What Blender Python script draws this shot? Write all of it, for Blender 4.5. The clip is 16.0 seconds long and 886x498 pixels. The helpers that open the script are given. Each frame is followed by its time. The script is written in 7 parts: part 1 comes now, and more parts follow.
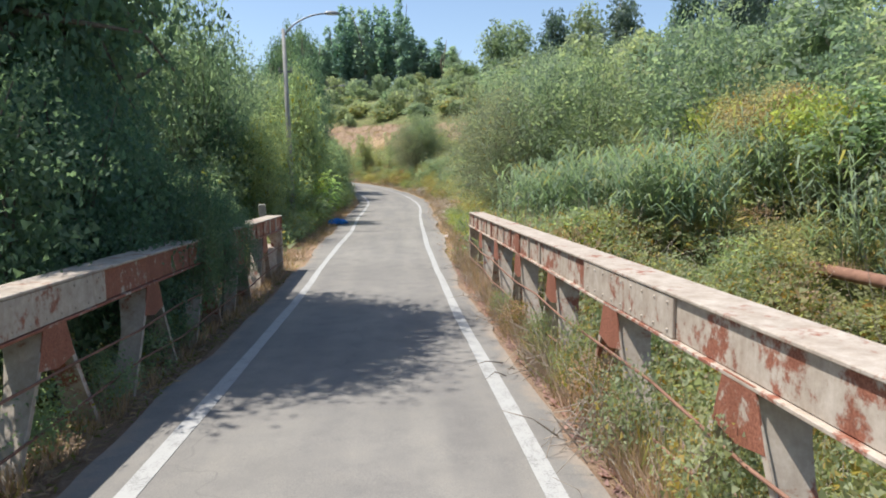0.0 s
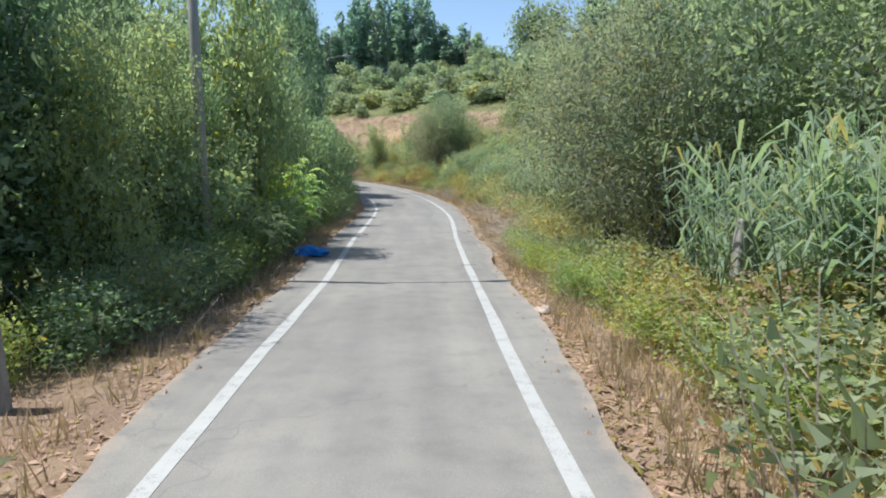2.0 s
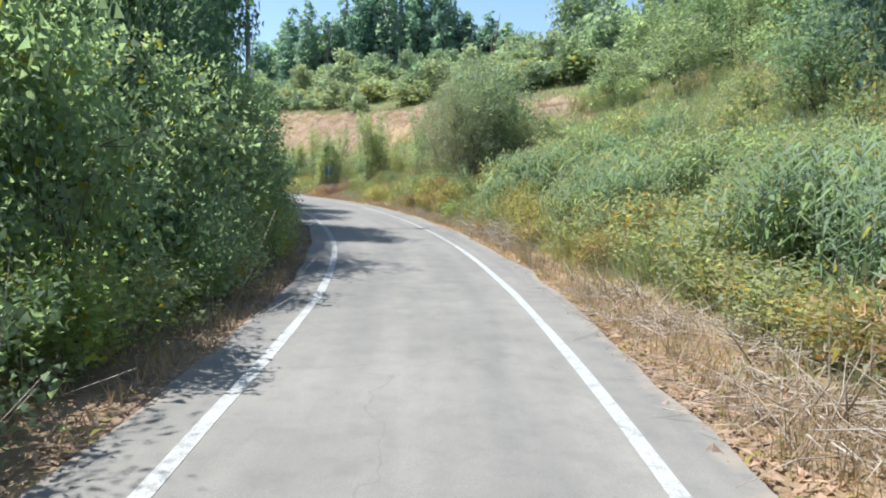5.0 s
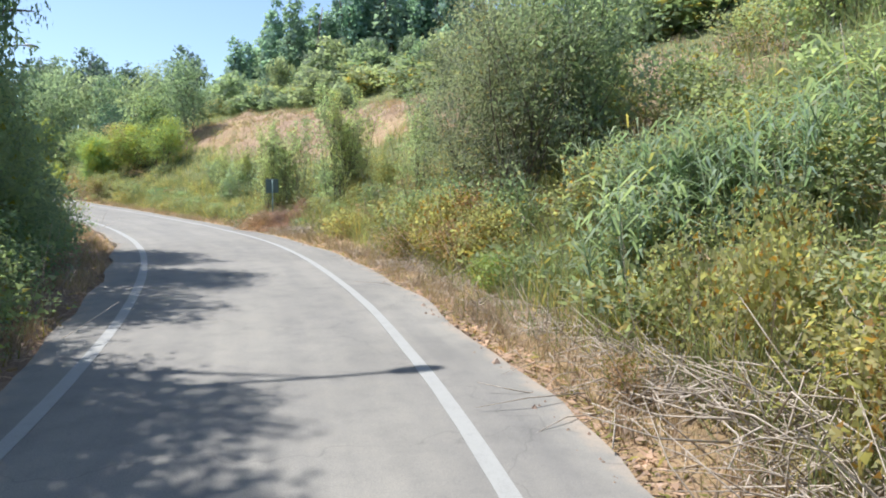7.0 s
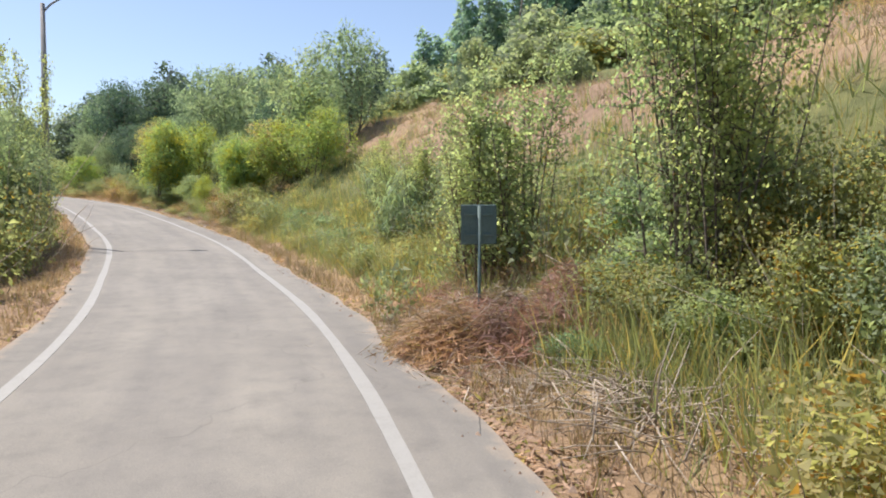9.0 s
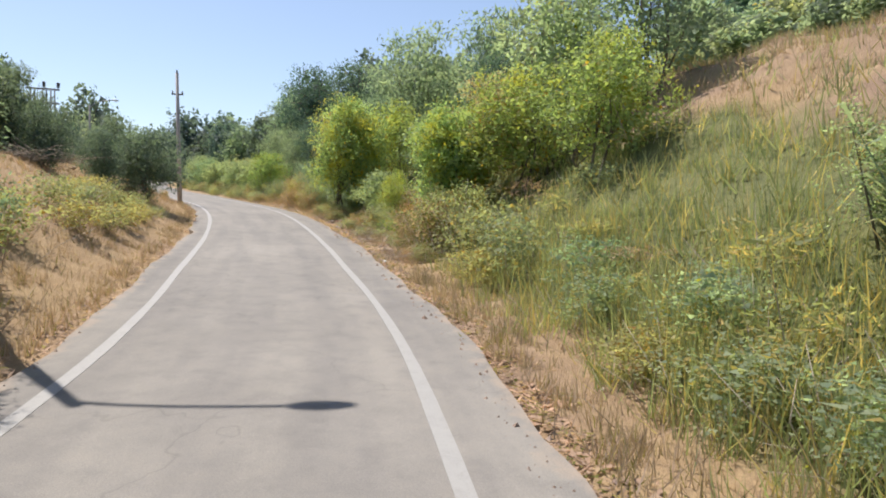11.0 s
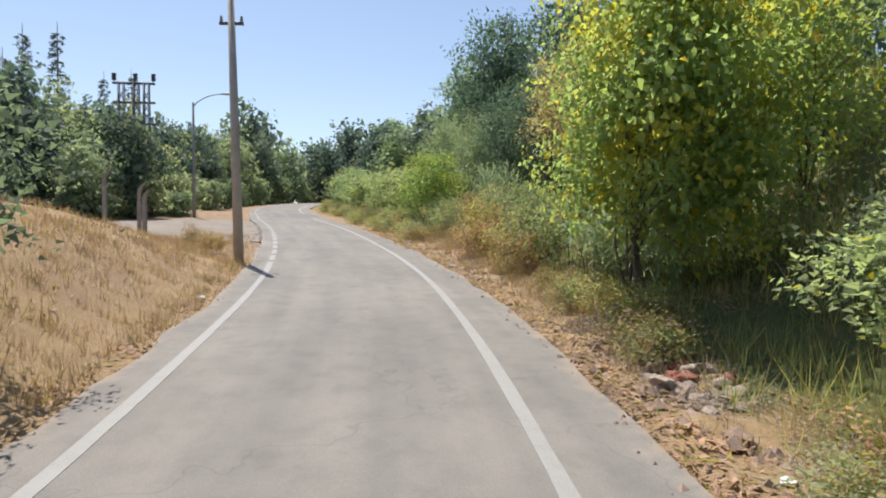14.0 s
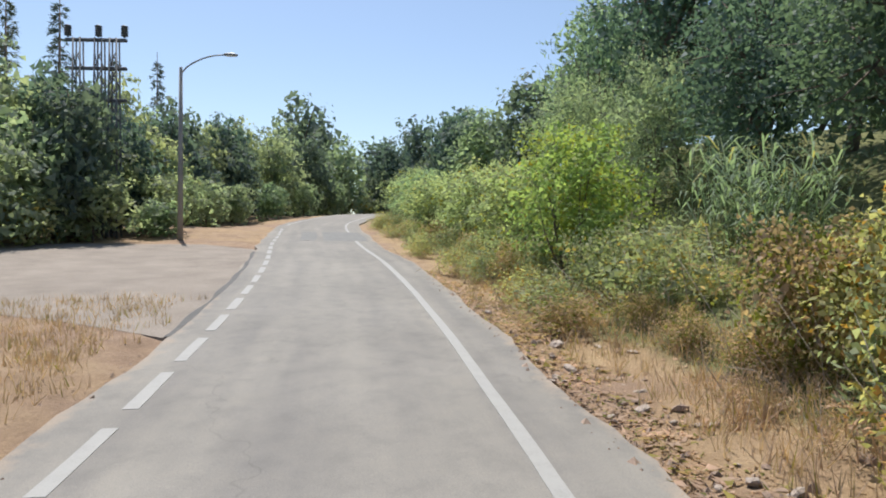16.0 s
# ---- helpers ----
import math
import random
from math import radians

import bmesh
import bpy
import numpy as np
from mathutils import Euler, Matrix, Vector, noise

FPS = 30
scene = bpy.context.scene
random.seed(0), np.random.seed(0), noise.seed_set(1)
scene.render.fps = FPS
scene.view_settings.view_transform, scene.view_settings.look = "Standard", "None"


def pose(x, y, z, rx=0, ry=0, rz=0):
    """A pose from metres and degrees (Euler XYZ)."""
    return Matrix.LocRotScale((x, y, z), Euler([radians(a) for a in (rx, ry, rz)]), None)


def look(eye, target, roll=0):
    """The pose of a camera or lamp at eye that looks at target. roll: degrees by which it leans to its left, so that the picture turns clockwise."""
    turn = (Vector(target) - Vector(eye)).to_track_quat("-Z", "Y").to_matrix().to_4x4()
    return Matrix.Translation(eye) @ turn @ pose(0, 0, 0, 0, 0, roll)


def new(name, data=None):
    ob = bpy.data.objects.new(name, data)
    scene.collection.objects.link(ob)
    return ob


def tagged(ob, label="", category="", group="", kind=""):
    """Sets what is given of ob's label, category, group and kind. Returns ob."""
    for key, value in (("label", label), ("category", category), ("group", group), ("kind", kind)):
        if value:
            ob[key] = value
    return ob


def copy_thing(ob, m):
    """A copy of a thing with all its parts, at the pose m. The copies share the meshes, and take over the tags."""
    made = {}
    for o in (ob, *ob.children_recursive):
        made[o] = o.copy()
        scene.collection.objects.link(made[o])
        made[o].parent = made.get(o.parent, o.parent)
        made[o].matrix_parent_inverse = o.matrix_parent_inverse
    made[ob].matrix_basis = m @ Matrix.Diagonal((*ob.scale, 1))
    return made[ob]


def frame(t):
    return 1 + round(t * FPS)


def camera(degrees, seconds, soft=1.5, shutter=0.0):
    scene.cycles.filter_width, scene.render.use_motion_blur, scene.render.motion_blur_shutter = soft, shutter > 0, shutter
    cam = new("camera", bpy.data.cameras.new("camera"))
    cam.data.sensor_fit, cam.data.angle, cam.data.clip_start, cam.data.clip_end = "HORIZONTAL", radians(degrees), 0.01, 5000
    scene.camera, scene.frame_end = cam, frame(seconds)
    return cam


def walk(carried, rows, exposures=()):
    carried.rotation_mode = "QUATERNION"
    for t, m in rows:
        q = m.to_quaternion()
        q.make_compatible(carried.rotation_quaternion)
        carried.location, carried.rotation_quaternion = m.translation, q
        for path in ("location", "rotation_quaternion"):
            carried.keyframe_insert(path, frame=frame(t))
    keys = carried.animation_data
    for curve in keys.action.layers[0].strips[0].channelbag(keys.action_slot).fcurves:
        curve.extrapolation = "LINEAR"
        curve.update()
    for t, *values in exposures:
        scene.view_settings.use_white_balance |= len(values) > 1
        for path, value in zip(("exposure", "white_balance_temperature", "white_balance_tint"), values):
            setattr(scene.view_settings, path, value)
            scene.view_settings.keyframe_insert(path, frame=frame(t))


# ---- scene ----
cam = camera(67.6, 16.0, soft=1.9)
PATH = [
    (0.0, (0.000, 0.000, 2.100), (0.721, 9.923, 1.090), -0.66),
    (0.5, (-0.001, 3.529, 2.077), (0.533, 13.466, 1.088), -0.77),
    (1.0, (-0.026, 7.137, 2.020), (0.458, 17.075, 1.018), -0.90),
    (1.5, (-0.054, 10.833, 1.997), (0.421, 20.769, 0.973), -0.68),
    (2.0, (-0.071, 14.546, 2.038), (0.402, 24.485, 1.042), -0.22),
    (2.5, (-0.220, 18.309, 2.131), (0.181, 28.254, 1.171), -0.27),
    (3.0, (-0.469, 22.133, 2.195), (-0.152, 32.087, 1.296), 0.52),
    (3.5, (-0.534, 26.094, 2.202), (-0.189, 36.051, 1.339), 1.27),
    (4.0, (-0.453, 30.146, 2.212), (-0.083, 40.102, 1.356), 1.68),
    (6.5, (0.347, 51.360, 2.724), (0.498, 61.343, 2.166), -0.75),
    (7.0, (0.098, 55.896, 2.918), (0.208, 65.881, 2.388), -0.62),
    (7.5, (-0.437, 60.383, 3.179), (-0.857, 70.366, 2.790), -0.49),
    (8.0, (-1.374, 64.767, 3.461), (-2.453, 74.702, 3.097), -0.37),
    (8.5, (-2.734, 69.030, 3.778), (-4.536, 78.860, 3.426), -0.13),
    (9.0, (-4.386, 73.139, 4.068), (-7.005, 82.784, 3.717), -0.26),
    (9.5, (-6.433, 77.050, 4.284), (-9.775, 86.469, 3.946), 0.23),
    (10.0, (-8.764, 80.744, 4.513), (-12.840, 89.869, 4.176), 0.70),
    (12.5, (-21.757, 96.192, 5.793), (-28.245, 103.799, 5.553), -0.03),
    (13.0, (-24.789, 99.016, 6.141), (-31.564, 106.367, 5.921), -0.04),
    (13.5, (-27.872, 101.713, 6.470), (-34.902, 108.822, 6.293), 0.04),
    (14.0, (-30.963, 104.401, 6.789), (-38.246, 111.253, 6.645), -0.28),
    (14.5, (-34.167, 107.017, 7.127), (-41.651, 113.649, 6.989), -0.12),
    (15.0, (-37.475, 109.535, 7.506), (-45.105, 115.998, 7.391), 0.02),
    (15.5, (-40.817, 111.932, 7.835), (-48.595, 118.217, 7.754), 0.40),
    (16.0, (-44.233, 114.148, 8.135), (-52.180, 120.217, 8.093), 0.31),
]
# seconds, stops, kelvin, tint: the film camera adapts on its way
EXPOSURES = [(0.0, 1.0, 6450, 10), (1.0, 1.0, 6150, 9), (2.0, 1.0, 6050, 8), (4.0, 1.22, 6000, 7), (6.5, 1.28, 6050, 8), (8.0, 1.08, 6500, 13), (10.0, 0.98, 6700, 14), (12.5, 0.8, 6750, 13), (14.0, 0.8, 6700, 12), (16.0, 0.8, 6500, 10)]
walk(cam, [(t, look(eye, target, roll)) for t, eye, target, roll in PATH], EXPOSURES)

# ---- light ----
SUN_AZ, SUN_EL = 283.0, 65.0
world = bpy.data.worlds.new("sky")
world.use_nodes = True
scene.world = world
wn = world.node_tree
sky = wn.nodes.new("ShaderNodeTexSky")
sky.sky_type, sky.sun_disc = "NISHITA", False
sky.sun_elevation, sky.sun_rotation = radians(SUN_EL), radians(SUN_AZ)
sky.air_density, sky.dust_density, sky.ozone_density = 1.0, 0.7, 0.9
wn.nodes["Background"].inputs["Strength"].default_value = 0.09
wn.links.new(sky.outputs[0], wn.nodes["Background"].inputs["Color"])
sun = new("sun", bpy.data.lights.new("sun", "SUN"))
sun.data.energy, sun.data.angle, sun.data.color = 3.6, radians(0.53), (1.0, 0.96, 0.9)
to_sun = Vector((math.sin(radians(SUN_AZ)) * math.cos(radians(SUN_EL)), math.cos(radians(SUN_AZ)) * math.cos(radians(SUN_EL)), math.sin(radians(SUN_EL))))
sun.matrix_world = look(to_sun * 100, (0, 0, 0))

RNG = np.random.default_rng(7)


# ---- materials ----
def nodes_of(name):
    m = bpy.data.materials.new(name)
    m.use_nodes = True
    t = m.node_tree
    return m, t.nodes, t.links, t.nodes["Principled BSDF"]


def noise_node(n, l, scale, detail=4.0, rough=0.6, coords="Object", stretch=None):
    c = n.new("ShaderNodeTexCoord")
    t = n.new("ShaderNodeTexNoise")
    t.inputs["Scale"].default_value, t.inputs["Detail"].default_value, t.inputs["Roughness"].default_value = scale, detail, rough
    if stretch:
        mp = n.new("ShaderNodeMapping")
        mp.inputs["Scale"].default_value = stretch
        l.new(c.outputs[coords], mp.inputs["Vector"])
        l.new(mp.outputs[0], t.inputs["Vector"])
    else:
        l.new(c.outputs[coords], t.inputs["Vector"])
    return t.outputs["Fac"]


def ramp(n, l, fac, stops):
    r = n.new("ShaderNodeValToRGB")
    e = r.color_ramp.elements
    while len(e) < len(stops):
        e.new(0.5)
    for el, (p, c) in zip(e, stops):
        el.position, el.color = p, (*c, 1) if len(c) == 3 else c
    l.new(fac, r.inputs["Fac"])
    return r.outputs["Color"]


def mix(n, l, fac, a, b, mode="MIX"):
    x = n.new("ShaderNodeMix")
    x.data_type, x.blend_type = "RGBA", mode
    for sock, v in ((x.inputs[0], fac), (x.inputs[6], a), (x.inputs[7], b)):
        if hasattr(v, "is_output"):
            l.new(v, sock)
        elif isinstance(v, tuple):
            sock.default_value = (*v, 1) if len(v) == 3 else v
        else:
            sock.default_value = v
    return x.outputs[2]


def bump(n, l, b, height, strength=0.4, dist=0.02):
    k = n.new("ShaderNodeBump")
    k.inputs["Strength"].default_value, k.inputs["Distance"].default_value = strength, dist
    l.new(height, k.inputs["Height"])
    l.new(k.outputs[0], b.inputs["Normal"])


def plain_mat(name, a, b, scale=6.0, rough=0.8, metal=0.0, bumps=0.3, dist=0.01, fine=60.0):
    """Two tones in patches, with a finer grain on top."""
    m, n, l, p = nodes_of(name)
    big, small = noise_node(n, l, scale), noise_node(n, l, fine, 3.0)
    col = ramp(n, l, big, [(0.3, a), (0.7, b)])
    grain = ramp(n, l, small, [(0.25, (0.78, 0.78, 0.78)), (0.75, (1.15, 1.15, 1.15))])
    l.new(mix(n, l, 1.0, col, grain, "MULTIPLY"), p.inputs["Base Color"])
    p.inputs["Roughness"].default_value, p.inputs["Metallic"].default_value = rough, metal
    bump(n, l, p, small, bumps, dist)
    return m


def leaf_mat(name, dark, light, odd=None, odd_share=0.06, through_light=0.45, rough=0.62, gain=1.5, turning=None):
    """Leaves: each one takes its own tone; light shines through them."""
    m, n, l, p = nodes_of(name)
    gain, through_light = gain * 1.06, min(1.14 * through_light, 0.72)
    dark, light = (tuple(0.66 * a + 0.34 * b for a, b in zip(u, v)) for u, v in ((dark, light), (light, dark)))
    # blue added from the green: a hazy greyness put into every leaf colour
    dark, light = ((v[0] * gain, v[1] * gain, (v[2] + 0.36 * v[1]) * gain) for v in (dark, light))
    geo, info = n.new("ShaderNodeNewGeometry"), n.new("ShaderNodeObjectInfo")
    stops = [(0.0, dark), (1.0 - odd_share if odd else 1.0, light)]
    if odd:
        stops += [(min(0.995, 1.0 - odd_share + 0.02), odd)]
    col = ramp(n, l, geo.outputs["Random Per Island"], stops)
    patch = ramp(n, l, noise_node(n, l, 0.9, 3.0), [(0.3, (0.76, 0.8, 0.77)), (0.7, (1.22, 1.17, 1.02))])
    col = mix(n, l, 1.0, col, patch, "MULTIPLY")
    tuft = ramp(n, l, noise_node(n, l, 2.7, 2.0), [(0.32, (0.78, 0.82, 0.8)), (0.68, (1.2, 1.16, 1.05))])
    col = mix(n, l, 1.0, col, tuft, "MULTIPLY")
    if turning:
        k = ramp(n, l, noise_node(n, l, 0.75, 2.5, 0.65), [(0.5, (0, 0, 0)), (0.63, (0.85, 0.85, 0.85))])
        col = mix(n, l, k, col, turning)
    each = ramp(n, l, info.outputs["Random"], [(0.0, (0.84, 0.92, 0.88)), (0.5, (1.0, 1.0, 1.0)), (1.0, (1.18, 1.08, 0.92))])
    col = mix(n, l, 1.0, col, each, "MULTIPLY")
    l.new(col, p.inputs["Base Color"])
    p.inputs["Roughness"].default_value = rough
    p.inputs["Specular IOR Level"].default_value = 0.25
    tr = n.new("ShaderNodeBsdfTranslucent")
    warm = mix(n, l, 1.0, col, (1.25, 1.3, 0.8), "MULTIPLY")
    l.new(warm, tr.inputs["Color"])
    sh = n.new("ShaderNodeMixShader")
    sh.inputs[0].default_value = through_light
    l.new(p.outputs[0], sh.inputs[1])
    l.new(tr.outputs[0], sh.inputs[2])
    l.new(sh.outputs[0], n["Material Output"].inputs["Surface"])
    return m


def asphalt_mat():
    m, n, l, p = nodes_of("worn_asphalt")
    big, mid, fine = noise_node(n, l, 0.35, 3.0), noise_node(n, l, 2.6, 5.0), noise_node(n, l, 95.0, 2.0)
    lane = n.new("ShaderNodeAttribute")
    lane.attribute_name = "lane"
    streak = n.new("ShaderNodeTexNoise")
    streak.inputs["Scale"].default_value, streak.inputs["Detail"].default_value = 1.6, 4.0
    l.new(lane.outputs["Vector"], streak.inputs["Vector"])
    col = ramp(n, l, big, [(0.3, (0.178, 0.168, 0.152)), (0.7, (0.222, 0.209, 0.188))])
    col = mix(n, l, 1.0, col, ramp(n, l, streak.outputs["Fac"], [(0.3, (0.85, 0.85, 0.86)), (0.7, (1.12, 1.11, 1.08))]), "MULTIPLY")
    stain = ramp(n, l, mid, [(0.28, (0.84, 0.84, 0.85)), (0.5, (1.0, 1.0, 1.0)), (0.72, (1.08, 1.07, 1.05))])
    col = mix(n, l, 1.0, col, stain, "MULTIPLY")
    grain = ramp(n, l, fine, [(0.25, (0.72, 0.72, 0.73)), (0.75, (1.22, 1.21, 1.19))])
    col = mix(n, l, 0.8, col, grain, "MULTIPLY")
    # fine cracks
    c = n.new("ShaderNodeTexCoord")
    wob = n.new("ShaderNodeTexNoise")
    wob.inputs["Scale"].default_value = 1.7
    l.new(c.outputs["Object"], wob.inputs["Vector"])
    add = n.new("ShaderNodeVectorMath")
    l.new(c.outputs["Object"], add.inputs[0])
    l.new(wob.outputs["Color"], add.inputs[1])
    v = n.new("ShaderNodeTexVoronoi")
    v.feature = "DISTANCE_TO_EDGE"
    v.inputs["Scale"].default_value = 0.23
    l.new(add.outputs[0], v.inputs["Vector"])
    crack = ramp(n, l, v.outputs["Distance"], [(0.0, (0.55, 0.55, 0.55)), (0.0035, (1, 1, 1))])
    col = mix(n, l, 0.4, col, crack, "MULTIPLY")
    # dust and grit blown onto the edges
    sep = n.new("ShaderNodeSeparateXYZ")
    l.new(lane.outputs["Vector"], sep.inputs[0])
    rag = n.new("ShaderNodeMath")
    rag.operation = "MULTIPLY_ADD"
    rag.inputs[1].default_value, rag.inputs[2].default_value = 0.9, -0.55
    l.new(mid, rag.inputs[0])
    rim = n.new("ShaderNodeMath")
    rim.operation = "ADD"
    l.new(sep.outputs["Z"], rim.inputs[0])
    l.new(rag.outputs[0], rim.inputs[1])
    dust = ramp(n, l, rim.outputs[0], [(0.72, (0, 0, 0)), (1.0, (0.75, 0.75, 0.75))])
    col = mix(n, l, dust, col, mix(n, l, 0.7, (0.31, 0.245, 0.185), grain, "MULTIPLY"))
    l.new(col, p.inputs["Base Color"])
    p.inputs["Roughness"].default_value = 0.86
    bump(n, l, p, fine, 0.35, 0.006)
    return m


def line_mat(name, pale):
    m, n, l, p = nodes_of(name)
    big, fine = noise_node(n, l, 5.0, 6.0, 0.75), noise_node(n, l, 60.0, 3.0, 0.7)
    s = n.new("ShaderNodeMath")
    s.operation = "ADD"
    l.new(big, s.inputs[0])
    l.new(fine, s.inputs[1])
    col = ramp(n, l, s.outputs[0], [(0.0, (0.2, 0.197, 0.187)), (0.43, (0.25, 0.245, 0.23)), (0.475, (0.36 * pale, 0.355 * pale, 0.335 * pale)), (1.0, (0.44 * pale, 0.43 * pale, 0.4 * pale))])
    # the ramp works on half of the sum
    s2 = n.new("ShaderNodeMath")
    s2.operation = "MULTIPLY"
    s2.inputs[1].default_value = 0.5
    l.new(s.outputs[0], s2.inputs[0])
    for k in list(n["Color Ramp"].inputs["Fac"].links):
        l.remove(k)
    l.new(s2.outputs[0], n["Color Ramp"].inputs["Fac"])
    l.new(col, p.inputs["Base Color"])
    p.inputs["Roughness"].default_value = 0.7
    bump(n, l, p, fine, 0.2, 0.004)
    return m


def ground_mat():
    """Earth, straw and thin green growth, by the sheet's own cover value."""
    m, n, l, p = nodes_of("dry_earth_and_grass")
    at = n.new("ShaderNodeAttribute")
    at.attribute_name = "cover"
    big, mid, fine = noise_node(n, l, 0.22, 4.0), noise_node(n, l, 1.9, 6.0, 0.7), noise_node(n, l, 24.0, 5.0, 0.75)
    earth = ramp(n, l, mid, [(0.3, (0.215, 0.14, 0.09)), (0.55, (0.305, 0.208, 0.138)), (0.8, (0.40, 0.295, 0.2))])
    straw = ramp(n, l, mid, [(0.3, (0.30, 0.2, 0.105)), (0.7, (0.43, 0.31, 0.17))])
    green = ramp(n, l, mid, [(0.3, (0.075, 0.095, 0.03)), (0.7, (0.2, 0.2, 0.07))])
    grit = ramp(n, l, fine, [(0.25, (0.62, 0.6, 0.58)), (0.75, (1.2, 1.2, 1.2))])
    sep = n.new("ShaderNodeSeparateColor")
    l.new(at.outputs["Color"], sep.inputs[0])
    def fuzzy(sock):
        a = n.new("ShaderNodeMath")
        a.operation = "ADD"
        b = n.new("ShaderNodeMath")
        b.operation = "SUBTRACT"
        l.new(big, b.inputs[0])
        b.inputs[1].default_value = 0.5
        l.new(sock, a.inputs[0])
        l.new(b.outputs[0], a.inputs[1])
        return ramp(n, l, a.outputs[0], [(0.38, (0, 0, 0)), (0.62, (1, 1, 1))])
    col = mix(n, l, fuzzy(sep.outputs[0]), earth, straw)
    col = mix(n, l, fuzzy(sep.outputs[1]), col, green)
    l.new(mix(n, l, 1.0, col, grit, "MULTIPLY"), p.inputs["Base Color"])
    p.inputs["Roughness"].default_value = 0.95
    bump(n, l, p, fine, 0.8, 0.05)
    return m


def rusty_paint_mat(name, share, pale=1.0):
    """Old whitish paint that has flaked off red-brown rust."""
    m, n, l, p = nodes_of(name)
    big, mid, fine = noise_node(n, l, 1.6, 6.0, 0.75), noise_node(n, l, 9.0, 6.0, 0.7), noise_node(n, l, 70.0, 3.0)
    s = n.new("ShaderNodeMath")
    s.operation = "MULTIPLY_ADD"
    s.inputs[1].default_value = 0.62
    l.new(big, s.inputs[0])
    h = n.new("ShaderNodeMath")
    h.operation = "MULTIPLY"
    h.inputs[1].default_value = 0.38
    l.new(mid, h.inputs[0])
    l.new(h.outputs[0], s.inputs[2])
    paint = ramp(n, l, mid, [(0.3, (0.33 * pale, 0.275 * pale, 0.22 * pale)), (0.7, (0.5 * pale, 0.435 * pale, 0.365 * pale))])
    rust = ramp(n, l, fine, [(0.3, (0.17, 0.052, 0.028)), (0.7, (0.36, 0.145, 0.09))])
    k = ramp(n, l, s.outputs[0], [(share - 0.02, (1, 1, 1)), (share + 0.03, (0, 0, 0))])
    col = mix(n, l, k, paint, rust)
    grime = ramp(n, l, noise_node(n, l, 3.5, 5.0, 0.8, stretch=(1, 1, 0.25)), [(0.3, (0.7, 0.64, 0.58)), (0.6, (1, 1, 1))])
    l.new(mix(n, l, 0.8, col, grime, "MULTIPLY"), p.inputs["Base Color"])
    p.inputs["Roughness"].default_value = 0.75
    bump(n, l, p, mid, 0.35, 0.01)
    return m


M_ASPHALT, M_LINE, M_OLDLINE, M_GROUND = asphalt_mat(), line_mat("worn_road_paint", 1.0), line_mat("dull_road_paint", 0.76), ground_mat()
M_PATCH = plain_mat("dark_asphalt_patch", (0.13, 0.13, 0.125), (0.19, 0.185, 0.175), 3.0, 0.85, fine=90.0)
M_CRACK = plain_mat("bitumen_joint", (0.06, 0.058, 0.055), (0.1, 0.095, 0.09), 6.0, 0.8)
M_GRAVEL = plain_mat("pale_gravel", (0.21, 0.178, 0.148), (0.295, 0.252, 0.21), 0.9, 0.95, bumps=0.7, dist=0.03, fine=45.0)
M_CHORD = rusty_paint_mat("flaked_paint_on_rust", 0.478, 1.05)
M_STRUT = rusty_paint_mat("pale_paint_with_rust", 0.43, 1.02)
M_TOPPLATE = rusty_paint_mat("sunbleached_paint_with_rust", 0.42, 0.98)
M_REDCHORD = rusty_paint_mat("rust_with_paint_remains", 0.55)
M_GUSSET = rusty_paint_mat("red_rust_plate", 0.60)
M_CONCRETE = plain_mat("old_concrete", (0.24, 0.22, 0.195), (0.37, 0.35, 0.315), 3.0, 0.9, bumps=0.5)
# lamp pole grey lowered: its backlit look is put into the colour
M_POLE = plain_mat("weathered_pole", (0.24, 0.23, 0.215), (0.34, 0.325, 0.305), 2.0, 0.8)
M_WOODPOLE = plain_mat("brown_pole", (0.35, 0.315, 0.285), (0.47, 0.43, 0.395), 2.0, 0.85)
# lamp arm and head: darkness against the bright sky painted into the grey
M_STEEL = plain_mat("galvanised_steel", (0.2, 0.21, 0.22), (0.29, 0.3, 0.31), 8.0, 0.55, 0.6, 0.1)
M_DARKSTEEL = plain_mat("dark_steel", (0.10, 0.105, 0.11), (0.17, 0.175, 0.18), 8.0, 0.6, 0.5, 0.1)
M_SIGN = plain_mat("grey_green_sign_back", (0.12, 0.185, 0.18), (0.155, 0.22, 0.21), 5.0, 0.7, 0.0, 0.1)
M_RUSTPIPE = plain_mat("rusty_pipe", (0.16, 0.075, 0.05), (0.28, 0.15, 0.10), 4.0, 0.85)
M_STONE = plain_mat("pale_stone", (0.32, 0.25, 0.2), (0.5, 0.42, 0.35), 3.0, 0.9, bumps=0.6)
M_RUBBLE = plain_mat("brown_rubble", (0.2, 0.135, 0.1), (0.4, 0.3, 0.23), 2.2, 0.95, bumps=0.6)
M_BAG = plain_mat("blue_plastic", (0.012, 0.15, 0.5), (0.02, 0.23, 0.66), 9.0, 0.6, bumps=0.3)
M_RAG = plain_mat("faded_red_cloth", (0.2, 0.07, 0.045), (0.33, 0.14, 0.09), 14.0, 0.9)
M_LITTER = plain_mat("white_litter", (0.62, 0.62, 0.6), (0.8, 0.8, 0.78), 9.0, 0.6)
M_LAMP = plain_mat("lamp_glass", (0.7, 0.72, 0.72), (0.8, 0.82, 0.82), 9.0, 0.3)
M_BARK = plain_mat("bark", (0.11, 0.085, 0.065), (0.21, 0.17, 0.135), 7.0, 0.95, bumps=0.7, dist=0.02)
M_BROWNTWIG = plain_mat("brown_dead_stalk", (0.26, 0.16, 0.125), (0.46, 0.32, 0.25), 6.0, 0.95)
